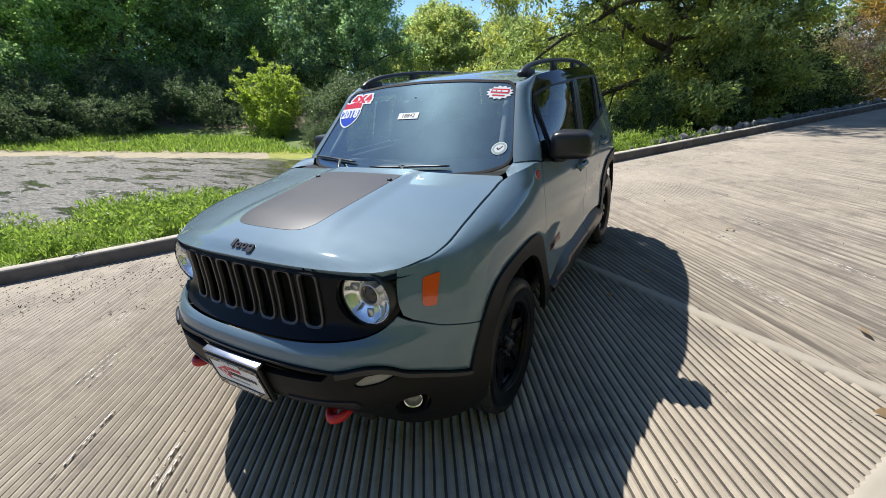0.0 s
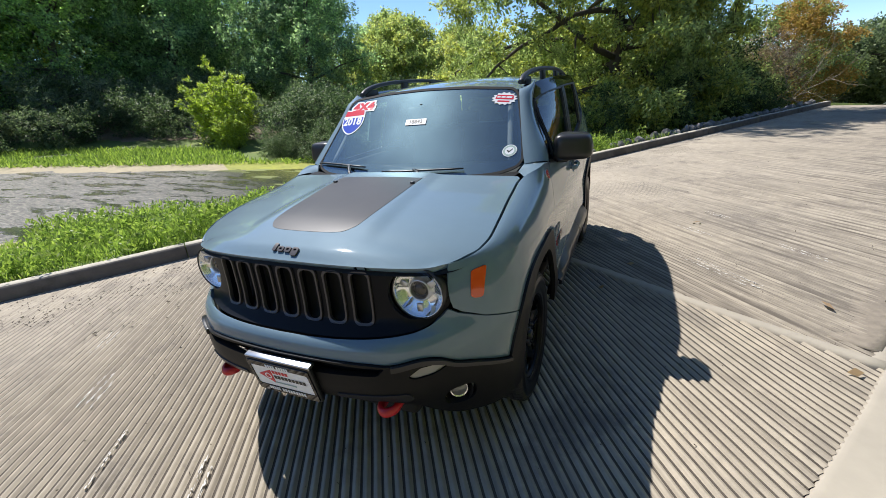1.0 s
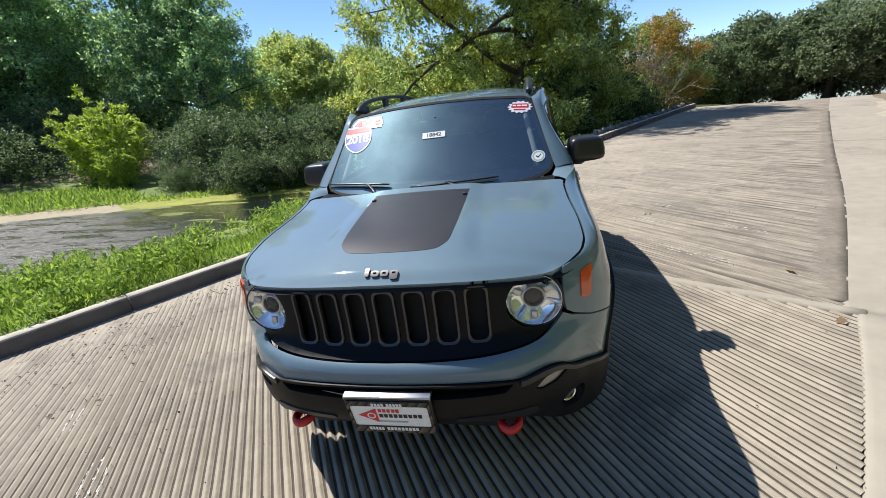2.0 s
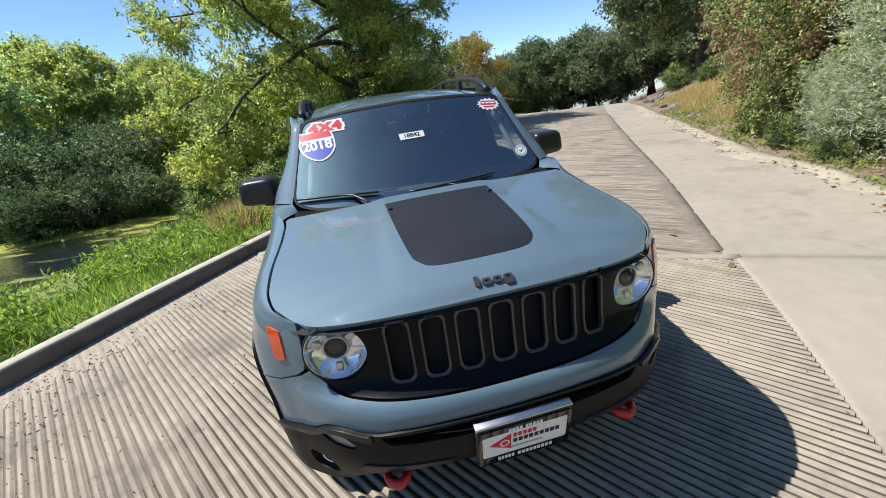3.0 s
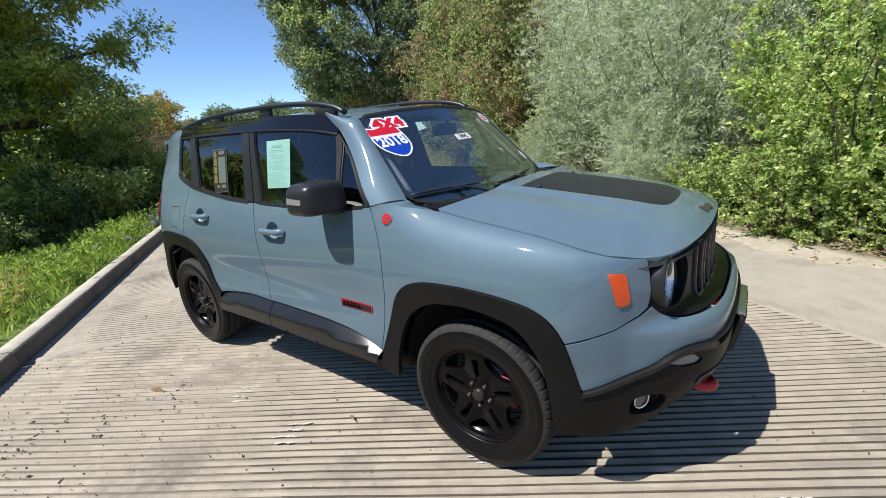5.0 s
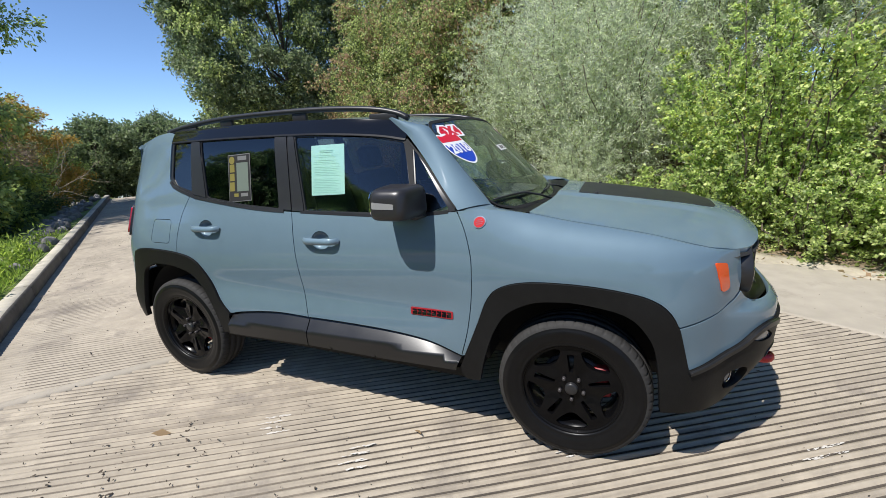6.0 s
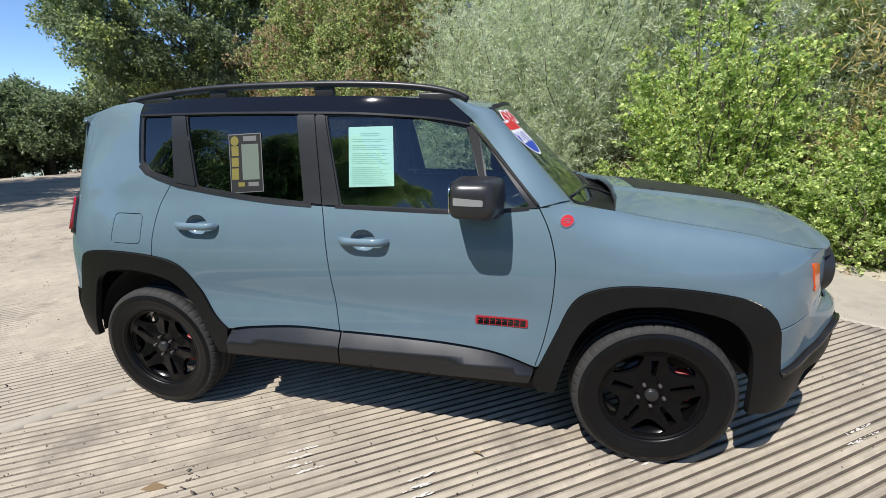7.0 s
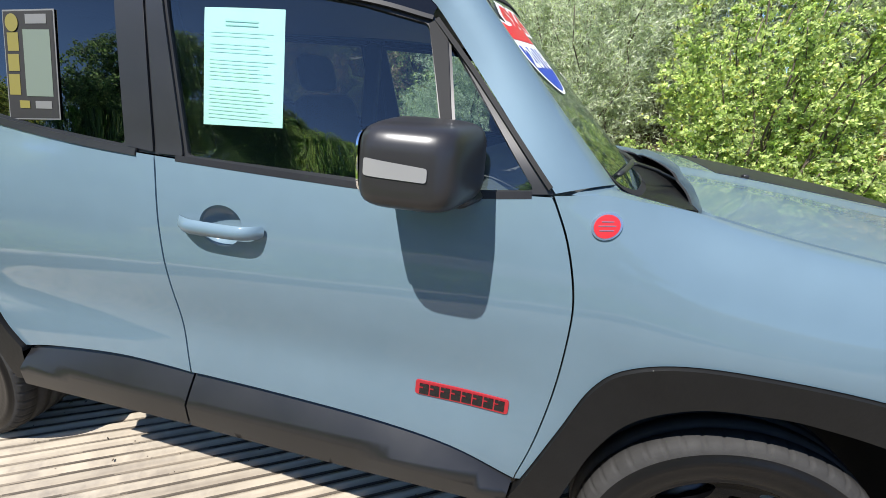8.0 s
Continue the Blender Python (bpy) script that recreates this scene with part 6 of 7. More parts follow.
for s in np.linspace(-4, 17, 520):
    wd = 0.36 + 0.42 * noise.noise(Vector((s * 0.7, 5, 0))) + 0.16 * noise.noise(Vector((s * 2.3, 5, 0))) + 0.10 * noise.noise(Vector((s * 7.3, 5, 0))) + 0.06 * noise.noise(Vector((s * 19, 5, 0)))
    rows.append([sn(s, edge_n(s) + 0.05 - max(0.05, wd) * f, z + 0.003 * noise.noise(Vector((s * 5, f * 4, 1)))) for f, z in ((0, 0.022), (0.35, 0.017), (0.7, 0.012), (0.9, 0.008), (1.0, 0.002))])
strip("sand_drift", rows, PALE_SAND, "pale sand blown over the lane's edge", "sand", 0.02)

# Kerb in cast lengths.
kerb = empty("kerb", sn(0, KERB_N - 0.09, 0))
tagged(kerb, "stained concrete kerb, side coloured as in shade, top as in sun", "kerb", kind="structure")
lengths = [-7.0, -4.1, -1.0, 2.0, 5.0, 8.0, 11.0, 14.0, 17.0, 19.6]
for i, (s0, s1) in enumerate(zip(lengths, lengths[1:])):
    bm = bmesh.new()
    rows = []
    for s in np.linspace(s0 + 0.006, s1 - 0.006, 14):
        w = lambda k: 0.006 * noise.noise(Vector((s * 2.1, k, i)))
        top = 0.150 + 0.012 * noise.noise(Vector((s * 0.6, 1, 0)))
        rows.append([bm.verts.new(sn(s, KERB_N + dn + w(k), z + w(k + 9)) - kerb.location) for k, (dn, z) in enumerate(((0.012, -0.05), (0.004, 0.02), (0.0, top - 0.03), (-0.018, top), (-0.085, top + 0.003), (-0.150, top), (-0.168, top - 0.025), (-0.170, -0.12)))])
    for a, b in zip(rows, rows[1:]):
        for j in range(7):
            bm.faces.new((a[j], a[j + 1], b[j + 1], b[j]))
    bm.faces.new(rows[0])
    bm.faces.new(rows[-1][::-1])
    bmesh.ops.recalc_face_normals(bm, faces=bm.faces)
    # faces turned up take the sunlit tone, the rest the shaded one
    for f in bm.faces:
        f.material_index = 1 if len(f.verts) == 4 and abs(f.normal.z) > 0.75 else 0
    part("kerb_length", bm, KERB_SHADED_SIDE, kerb, mats=(KERB_LIT_TOP,))

# ---- plants ----
def leaf_material(name, color, vary=0.5, translucent=0.45, rough=0.48):
    return material(name, color, rough, island=vary, translucent=translucent, spec=0.4)


LEAF_DARK = leaf_material("dark_leaves", (0.085, 0.125, 0.052))
LEAF_RIVER = leaf_material("riverside_leaves", (0.35, 0.46, 0.23), 0.5, 0.66)
LEAF_SUNNY = leaf_material("sunlit_riverside_leaves", (0.44, 0.55, 0.20), 0.5, 0.62)
LEAF_DEEP = leaf_material("deep_blue_green_leaves", (0.23, 0.31, 0.175), 0.5, 0.66)
LEAF_MID = leaf_material("mid_green_leaves", (0.345, 0.39, 0.150), 0.5, 0.62)
LEAF_BRIGHT = leaf_material("bright_leaves", (0.40, 0.47, 0.06))
LEAF_OAK = leaf_material("olive_oak_leaves", (0.178, 0.215, 0.118))
LEAF_YELLOW = leaf_material("yellowing_leaves", (0.45, 0.44, 0.12), 0.5, 0.62)
LEAF_POPLAR = leaf_material("poplar_leaves", (0.44, 0.515, 0.21), 0.65, 0.5)
LEAF_GREY = leaf_material("grey_willow_leaves", (0.53, 0.55, 0.43))
LEAF_VINE = leaf_material("vine_leaves", (0.30, 0.345, 0.14), 0.8)
LEAF_DEAD = leaf_material("dead_brown_leaves", (0.36, 0.25, 0.15), 0.4)
LEAF_ORANGE = leaf_material("orange_leaves", (0.40, 0.26, 0.07), 0.4)
GRASS = leaf_material("lush_grass", (0.27, 0.35, 0.07), 0.5)
STRAW = leaf_material("reddish_straw", (0.50, 0.33, 0.17), 0.35)
DRY_GRASS = leaf_material("dry_grass", (0.58, 0.45, 0.22), 0.3)
BARK = material("grey_brown_bark", (0.10, 0.08, 0.06), 0.9, grain=0.3, scale=14, bump=0.6)
BARE_TWIG = material("bleached_twigs", (0.30, 0.25, 0.20), 0.9, grain=0.2, scale=20)
ROCK = material("grey_rock", (0.21, 0.20, 0.19), 0.9, grain=0.25, scale=6, bump=0.5, by_object=0.25)
rng = np.random.default_rng(11)


def unit(n):
    v = rng.normal(size=(n, 3))
    return v / np.linalg.norm(v, axis=1)[:, None]


def leaf_mesh(name, at, aim, length, width, mat, fold=0.25):
    """Many leaves in one mesh: each a folded rhombus at a point, pointing along aim."""
    n = len(at)
    aim = aim / np.linalg.norm(aim, axis=1)[:, None]
    face = unit(n) * 0.95 + np.array(SUN_WAY) * 0.40 + np.array([0, 0, 0.15])
    across = np.cross(aim, face)
    across /= np.linalg.norm(across, axis=1)[:, None] + 1e-9
    nrm = np.cross(across, aim)
    L = (length * rng.uniform(0.6, 1.3, n))[:, None]
    W = (width * rng.uniform(0.6, 1.3, n))[:, None]
    V = np.empty((n, 4, 3), np.float32)
    V[:, 0] = at
    V[:, 1] = at + aim * L * 0.5 + across * W * 0.5 + nrm * W * fold
    V[:, 2] = at + aim * L
    V[:, 3] = at + aim * L * 0.5 - across * W * 0.5 + nrm * W * fold
    me = bpy.data.meshes.new(name)
    me.vertices.add(n * 4)
    me.vertices.foreach_set("co", V.ravel())
    me.loops.add(n * 4)
    me.loops.foreach_set("vertex_index", np.arange(n * 4, dtype=np.int32))
    me.polygons.add(n)
    me.polygons.foreach_set("loop_start", np.arange(0, n * 4, 4, dtype=np.int32))
    me.update(calc_edges=True)
    me.materials.append(mat)
    return me


def crown_points(clumps, n, hollow=0.45, spray=0.0, per=12):
    """Leaf places in the outer parts of many uneven clumps (rows of centre and radii), gathered on twig tips; also the clump of each."""
    size = np.array([c[1][0] * c[1][1] * c[1][2] for c in clumps]) ** (2 / 3)
    tips = max(1, n // per) if spray else n
    pick = rng.choice(len(clumps), tips, p=size / size.sum())
    d = unit(tips)
    r = hollow + (1 - hollow) * rng.uniform(0, 1, tips) ** 0.6
    r *= 1 + 0.22 * np.sin(d[:, 0] * 5 + pick) * np.sin(d[:, 2] * 4 + pick * 1.7)
    r += (rng.uniform(0, 1, tips) > 0.93) * rng.uniform(0, 0.35, tips)
    cen = np.array([c[0] for c in clumps])[pick]
    rad = np.array([c[1] for c in clumps])[pick]
    p = cen + d * rad * r[:, None]
    if spray:
        k = rng.integers(0, tips, n)
        twig = d[k] + unit(tips)[k] * 0.7
        off = twig * (rng.uniform(-1.0, 0.6, n) * spray)[:, None] + unit(n) * (spray * 0.42)
        return p[k] + off, twig * 0.6 + unit(n) * 0.5, pick[k]
    return p, d, pick


def clumps_for(height, spread, low, count, lump, flat=0.75):
    """Uneven clumps that fill a crown of that height and half-width above the ground, from low upwards."""
    out = []
    swing = rng.uniform(0, 6.28)
    for i in range(count):
        a, t = rng.uniform(0, 2 * math.pi), rng.uniform(0, 1)
        z = low + (height - low) * t
        uneven = 1 + 0.22 * math.sin(3 * a + swing) * math.sin(5.0 * t + swing * 2)
        z *= 1 - 0.16 * (0.5 + 0.5 * math.sin(2.0 * a + 1.7 * swing)) * t
        full = math.sin(math.pi * min(1, 0.18 + 0.80 * t)) ** 0.7
        r = spread * full * uneven * math.sqrt(rng.uniform(0.15, 1))
        q = lump * rng.uniform(0.6, 1.35)
        out.append(((r * math.cos(a), r * math.sin(a), z), (q, q, q * flat)))
    return out


def trunk_and_limbs(height, radius, clumps, limbs, parent, bend=0.15, start=0.3):
    bm = bmesh.new()
    pts = [(bend * math.sin(t * 2.2) * height * 0.2, bend * math.cos(t * 1.7) * height * 0.1 - bend * height * 0.1, t * height) for t in np.linspace(0, 1, 8)]
    tube(pts, [radius * (1.35 if i == 0 else 1 - 0.85 * i / 7) for i in range(8)], 9, bm)
    part("trunk", bm, BARK, parent)
    some = sorted(clumps, key=lambda c: -c[1][0])[:limbs]
    for c, _ in some:
        t = min(0.9, max(start, c[2] / height * 0.62))
        k = t * 7
        a = Vector(pts[int(k)]).lerp(Vector(pts[min(7, int(k) + 1)]), k - int(k))
        b = Vector(c)
        if (b - a).length < 0.25:
            continue
        mid = a.lerp(b, 0.5) + Vector((rng.uniform(-1, 1), rng.uniform(-1, 1), rng.uniform(0, 1))) * (b - a).length * 0.14
        r = radius * 0.42 * (1 - 0.5 * t)
        part("limb", tube([a, a.lerp(mid, 0.5), mid, mid.lerp(b, 0.5), b], [r, r * 0.8, r * 0.6, r * 0.4, r * 0.18], 6), BARK, parent)


def tree(name, at, label, height, spread, low, count, lump, leaves, leaf, mat, radius=0.2, limbs=18, droop=0.0, flat=0.75, second=None, category="tree", group="", hollow=0.45, shift=None, spray=1.5):
    t = empty(name, at)
    t.rotation_mode = "QUATERNION"
    t.rotation_quaternion = UPRIGHT_TURN.to_quaternion() @ Euler((0, 0, rng.uniform(0, 6.28))).to_quaternion()
    tagged(t, label, category, group)
    cl = clumps_for(height, spread, low, count, lump, flat)
    if shift:
        # a crown that leans away from the trunk
        t.rotation_quaternion = UPRIGHT_TURN.to_quaternion()
        cl = [((c[0] + shift[0], c[1] + shift[1], c[2]), r) for c, r in cl]
    trunk_and_limbs(height * 0.82, radius, cl, limbs, t)
    pts, d, own = crown_points(cl, leaves, hollow, leaf[0] * spray)
    keep = pts[:, 2] > 0.03
    pts, d, own = pts[keep], d[keep], own[keep]
    aim = d * 0.6 + unit(len(d)) * 0.8 + np.array([0, 0, -droop])
    if second:
        # the second kind of leaf gathers on some of the clumps
        share = 0.7 * rng.uniform(0, 1, len(cl))[own] + 0.3 * rng.uniform(0, 1, len(pts)) < 0.15 + 0.7 * second[1]
        part("crown", leaf_mesh("crown", pts[~share], aim[~share], leaf[0], leaf[1], mat), mat, t)
        part("crown", leaf_mesh("crown", pts[share], aim[share], leaf[0], leaf[1], second[0]), second[0], t)
    else:
        part("crown", leaf_mesh("crown", pts, aim, leaf[0], leaf[1], mat), mat, t)
    return t


def floor_at(x, y, sink=0.05):
    p = Vector((x, y, 0))
    return Vector((x, y, land(p.dot(AL), p.dot(AC))[0] - sink))


def copies(base, places, sizes):
    for (x, y), k in zip(places, sizes):
        q = UPRIGHT_TURN.to_quaternion() @ Euler((0, 0, rng.uniform(0, 6.28))).to_quaternion()
        ob = copy_thing(base, Matrix.LocRotScale(floor_at(x, y), q, None))
        ob.scale = (k, k, k * rng.uniform(0.92, 1.1))


def thicket(name, at, label, height, spread, stems, leaves, leaf, mat, second, reach, category, group="", arch=0.25, leafy=0.15, wave=0.05):
    """Many thin stems from one stool, leaning outwards, with leaves along each."""
    t = empty(name, at)
    t.rotation_mode = "QUATERNION"
    t.rotation_quaternion = UPRIGHT_TURN.to_quaternion()
    tagged(t, label, category, group)
    P, A = [], []
    per = leaves // stems
    for i in range(stems):
        a, lean = rng.uniform(0, 2 * math.pi), math.sqrt(rng.uniform(0.0, 1))
        h = height * rng.uniform(0.62, 1.0) * (1 - 0.30 * lean ** 2)
        c, s_ = math.cos(a), math.sin(a)
        foot = spread * 0.35 * lean
        line = [Vector((c * (foot + (spread * lean - foot) * (u + arch * u * u) / (1 + arch)) + wave * rng.normal(), s_ * (foot + (spread * lean - foot) * (u + arch * u * u) / (1 + arch)) + wave * rng.normal(), h * u)) for u in np.linspace(0, 1, 7)]
        if i < 26:
            part("stem", tube(line, [0.016 * (1 - 0.8 * k / 6) + 0.002 for k in range(7)], 5), BARK, t)
        L = np.array([tuple(p) for p in line])
        # side twigs, each with its own leaves
        tw = max(5, per // 22)
        u = leafy + (1 - leafy) * rng.uniform(0, 1, tw) ** 0.8
        k = np.minimum((u * 6).astype(int), 5)
        f = (u * 6 - k)[:, None]
        base = L[k] * (1 - f) + L[k + 1] * f
        way = unit(tw) + np.array([0.5 * c, 0.5 * s_, 0.45])
        long = reach * 1.5 * (1.12 - u) * rng.uniform(0.5, 1.2, tw) + reach * 0.25
        own = rng.integers(0, tw, per)
        g_ = rng.uniform(0.05, 1, per)
        P.append(base[own] + way[own] * (long[own] * g_)[:, None] + unit(per) * leaf[0] * 0.35 - np.array([0, 0, 0.12]) * (long[own] * g_ ** 2)[:, None])
        A.append(way[own] * 0.55 + unit(per) * 0.75)
    P, A = np.concatenate(P), np.concatenate(A)
    P[:, 2] = np.maximum(P[:, 2], 0.03)
    share = rng.uniform(0, 1, len(P)) < second[1]
    part("crown", leaf_mesh("crown", P[~share], A[~share], leaf[0], leaf[1], mat), mat, t)
    part("crown", leaf_mesh("crown", P[share], A[share], leaf[0], leaf[1], second[0]), second[0], t)
    return t


def by_lane(s, n):
    p = sn(s, n)
    return floor_at(p.x, p.y)


def spots_by_lane(*rows):
    return [tuple(sn(s, n).xy) for s, n in rows]


# Across the river: a dark wall of tall trees, shrubs at its foot, one bright bush before it.
g = "trees across the river"
a = tree("riverside_tree", floor_at(-35.0, 8.0), "tall dark green tree on the far river bank", 13.4, 5.2, 0.6, 270, 0.88, 56000, (0.19, 0.115), LEAF_RIVER, 0.3, 10, second=(LEAF_SUNNY, 0.35), group=g)
b = tree("riverside_tree", floor_at(-29.6, 20.4), "tall dark green tree on the far river bank", 12.8, 4.9, 0.5, 250, 0.88, 52000, (0.19, 0.115), LEAF_DEEP, 0.3, 10, second=(LEAF_RIVER, 0.45), group=g)
copies(a, [(-32.2, 14.4), (-37.8, -1.7), (-40, 15.5), (-35.5, 25.5)], [1.05, 1.1, 1.25, 1.1])
copies(b, [(-20.0, 24.0), (-24.6, 24.6), (-36.0, 2.8), (-34.5, 20.5), (-38.5, -9.0)], [0.85, 1.0, 1.05, 1.2, 1.05])
g = "shrubs across the river"
a = tree("bank_shrub", floor_at(-25.4, 6.8), "dark shrub at the foot of the far trees", 2.3, 2.2, 0.1, 34, 0.6, 13000, (0.10, 0.055), LEAF_DARK, 0.06, 4, category="shrub", group=g, second=(LEAF_OAK, 0.25))
copies(a, [(-26.3, 3.0), (-24.4, 10.2), (-22.8, 13.6), (-15.5, 20.2), (-13.4, 22.2), (-19.2, 15.6), (-15.8, 19.2), (-24.8, -1.0), (-11.5, 24.4)], [1.0, 0.9, 1.1, 1.0, 1.1, 1.0, 1.1, 1.0, 1.0])
copies(a, spots_by_lane(*[(q, far_shore(q) - 1.7 - 0.5 * (k % 2)) for k, q in enumerate(np.arange(5.5, 17, 1.6))]), [0.6, 0.75, 0.55, 0.8, 0.6, 0.75, 0.7, 0.8])
copies(a, spots_by_lane((5.8, -17.4), (7.5, -16.6), (9.5, -16.8), (11.5, -16.2)), [1.1, 1.0, 1.3, 1.1])
copies(a, [(-29.0, 7.6), (-29.8, 3.4), (-28.0, 11.6), (-26.4, 15.6), (-28.6, -1.2), (-24.0, 19.5), (-31.0, -6.0)], [1.4, 1.3, 1.4, 1.3, 1.3, 1.3, 1.4])
copies(a, [(-10.3, 12.4), (-9.6, 12.7), (-9.0, 13.0), (-8.3, 13.4), (-12.4, 15.4), (-11.0, 15.2), (-10.0, 14.6), (-14.2, 14.4), (-13.3, 12.9), (-12.5, 12.4)], [0.62, 0.7, 0.6, 0.5, 1.25, 1.2, 1.0, 0.6, 0.42, 0.4])
thicket("bright_bush", floor_at(-18.2, 14.4), "bright yellow-green bush on the far river bank", 4.2, 1.75, 60, 15000, (0.17, 0.060), LEAF_BRIGHT, (LEAF_MID, 0.25), 0.42, "bush", "", 0.3, 0.0)
copies(bpy.data.objects["bright_bush"], [(-16.6, 13.2)], [0.5])

# Woods farther up the river.
g = "distant woods"
a = tree("distant_tree", floor_at(-16.0, 30.0), "light green tree in the distant river wood", 7.4, 3.6, 0.3, 190, 0.66, 40000, (0.19, 0.11), LEAF_MID, 0.25, 8, second=(LEAF_YELLOW, 0.35), group=g)
copies(a, [(-10.5, 31.0), (-20.0, 35.0), (-6.0, 33.0), (-13.5, 37.0), (-2.0, 35.0), (-22, 42.0), (3.0, 36.0), (-30, 34.0), (-38, 26.0), (-42, 14.0), (-44, 2.0), (-28, 48.0)], [0.9, 1.0, 0.95, 1.05, 1.0, 1.15, 1.0, 1.5, 1.6, 1.7, 1.7, 1.7])
copies(bpy.data.objects["bank_shrub"], [(-10.0, 26.0), (-7.0, 24.5), (-12.5, 24.5), (-5.0, 21.5)], [1.5, 1.3, 1.4, 1.2])

# The big tree by the ramp, the shrubs along the kerb, the withered one.
def limbed_tree(name, at, label, height, reach, mat, second, leaves, leaf):
    """A tree that shows its build: a thick trunk, long level limbs with side boughs, leaves gathered round the boughs' ends."""
    t = empty(name, at)
    t.rotation_mode = "QUATERNION"
    t.rotation_quaternion = UPRIGHT_TURN.to_quaternion()
    tagged(t, label, "tree")
    spine = [Vector((0.10 * math.sin(u * 5), 0.08 * math.cos(u * 4) - 0.08, u * height * 0.86)) for u in np.linspace(0, 1, 9)]
    part("trunk", tube(spine, [0.30, 0.25, 0.22, 0.19, 0.16, 0.12, 0.09, 0.06, 0.03], 10), BARK, t)
    cl = []
    for i in range(30):
        a = i * 2.4 + rng.uniform(-0.3, 0.3)
        h = lerp(1.6, height * 0.84, (i / 29) ** 1.1)
        k = h / (height * 0.86) * 8
        p = spine[int(k)].lerp(spine[min(8, int(k) + 1)], k - int(k))
        ln = reach * (1.12 - 0.75 * (h / height) ** 1.5) * rng.uniform(0.8, 1.12) * (1.12 if math.cos(a) < 0 else 0.60)
        rise = rng.uniform(-0.12, 0.22) + 0.55 * (h / height) ** 2
        pts = [p]
        d = Vector((math.cos(a), math.sin(a), rise)).normalized()
        for j in range(7):
            d = (d + Vector(rng.normal(size=3)) * 0.13 + Vector((0, 0, -0.015 * j))).normalized()
            pts.append(pts[-1] + d * ln / 7)
        r0 = lerp(0.15, 0.06, h / height)
        bm = tube(pts, [r0 * (1 - 0.12 * j) for j in range(8)], 7)
        for j in range(13):
            u = lerp(1.2, 6.9, j / 12)
            q = pts[int(u)].lerp(pts[min(7, int(u) + 1)], u - int(u))
            w = (d * 0.5 + Vector(rng.normal(size=3)) * 0.8 + Vector((0, 0, 0.12))).normalized()
            m = rng.uniform(0.5, 1.25)
            e = q + w * m
            tube([q, q.lerp(e, 0.5) + Vector(rng.normal(size=3)) * 0.07, e], [r0 * 0.32, r0 * 0.22, r0 * 0.08], 5, bm)
            z = rng.uniform(0.42, 0.86)
            cl.append((tuple(e), (z * 1.2, z * 1.2, z * 0.62)))
        cl.append((tuple(pts[-1]), (0.6, 0.6, 0.38)))
        part("limb", bm, BARK, t)
    # hanging boughs fill the crown's skirt
    for i in range(72):
        a, r, z = rng.uniform(0, 6.28), reach * math.sqrt(rng.uniform(0.12, 0.95)), rng.uniform(0.9, 6.5)
        if math.sin(a) < -0.2 and abs(math.cos(a)) < 0.6 and z > 1.6:
            continue
        r *= 1.0 if math.cos(a) < 0 else 0.6
        q = rng.uniform(0.45, 0.85)
        cl.append(((r * math.cos(a), r * math.sin(a), z), (q, q, q * 0.9)))
    pts, d, own = crown_points(cl, leaves, 0.1, leaf[0] * 1.5)
    share = 0.75 * rng.uniform(0, 1, len(cl))[own] + 0.25 * rng.uniform(0, 1, len(pts)) < 0.15 + 0.7 * second[1]
    for m_, who in ((mat, ~share), (second[0], share)):
        part("crown", leaf_mesh("crown", pts[who], d[who] + np.array([0, 0, -0.25]), leaf[0], leaf[1], m_), m_, t)
    return t


rng = np.random.default_rng(5)
limbed_tree("spreading_tree", floor_at(0.2, 16.4), "large spreading tree with open crown beside the ramp", 13.0, 6.6, LEAF_MID, (LEAF_YELLOW, 0.46), 225000, (0.135, 0.068))
tree("yellowing_tree", floor_at(-4.0, 15.2), "yellow-green tree beside the river", 4.4, 2.1, 0.3, 46, 0.6, 19000, (0.11, 0.06), LEAF_YELLOW, 0.14, 8, second=(LEAF_MID, 0.5))
tree("yellowing_tree", floor_at(-6.5, 18.8), "yellow-green tree beside the river", 5.0, 2.1, 0.3, 46, 0.6, 17000, (0.12, 0.065), LEAF_MID, 0.14, 8, second=(LEAF_YELLOW, 0.4))
g = "shrubs along the kerb"
a = tree("kerb_shrub", floor_at(0.4, 12.7), "dense green shrub behind the kerb", 2.0, 1.25, 0.05, 34, 0.42, 12000, (0.10, 0.05), LEAF_DARK, 0.05, 5, category="shrub", group=g, second=(LEAF_MID, 0.4))
copies(a, [(-1.3, 11.3), (2.0, 14.9), (3.2, 16.9), (4.6, 19.0), (-2.8, 10.2), (1.0, 16.8), (3.2, 19.6), (5.4, 20.8), (-4.6, 11.0), (-2.6, 13.4)], [0.8, 1.0, 1.05, 1.0, 0.55, 1.5, 1.5, 1.2, 0.6, 1.0])
tree("tall_shrub", floor_at(3.4, 20.6), "tall green shrub behind the kerb", 6.4, 2.5, 0.4, 70, 0.7, 30000, (0.12, 0.065), LEAF_MID, 0.12, 8, category="shrub", second=(LEAF_DARK, 0.4))
tree("tall_shrub", floor_at(5.8, 25.4), "tall green shrub behind the kerb", 4.4, 2.2, 0.4, 60, 0.7, 24000, (0.13, 0.07), LEAF_MID, 0.12, 8, category="shrub", second=(LEAF_DEAD, 0.2))
tree("autumn_bush", floor_at(7.9, 25.6), "orange and brown bush near the crest", 6.0, 2.7, 0.4, 100, 0.62, 30000, (0.13, 0.07), LEAF_ORANGE, 0.12, 10, category="bush", second=(LEAF_MID, 0.30))
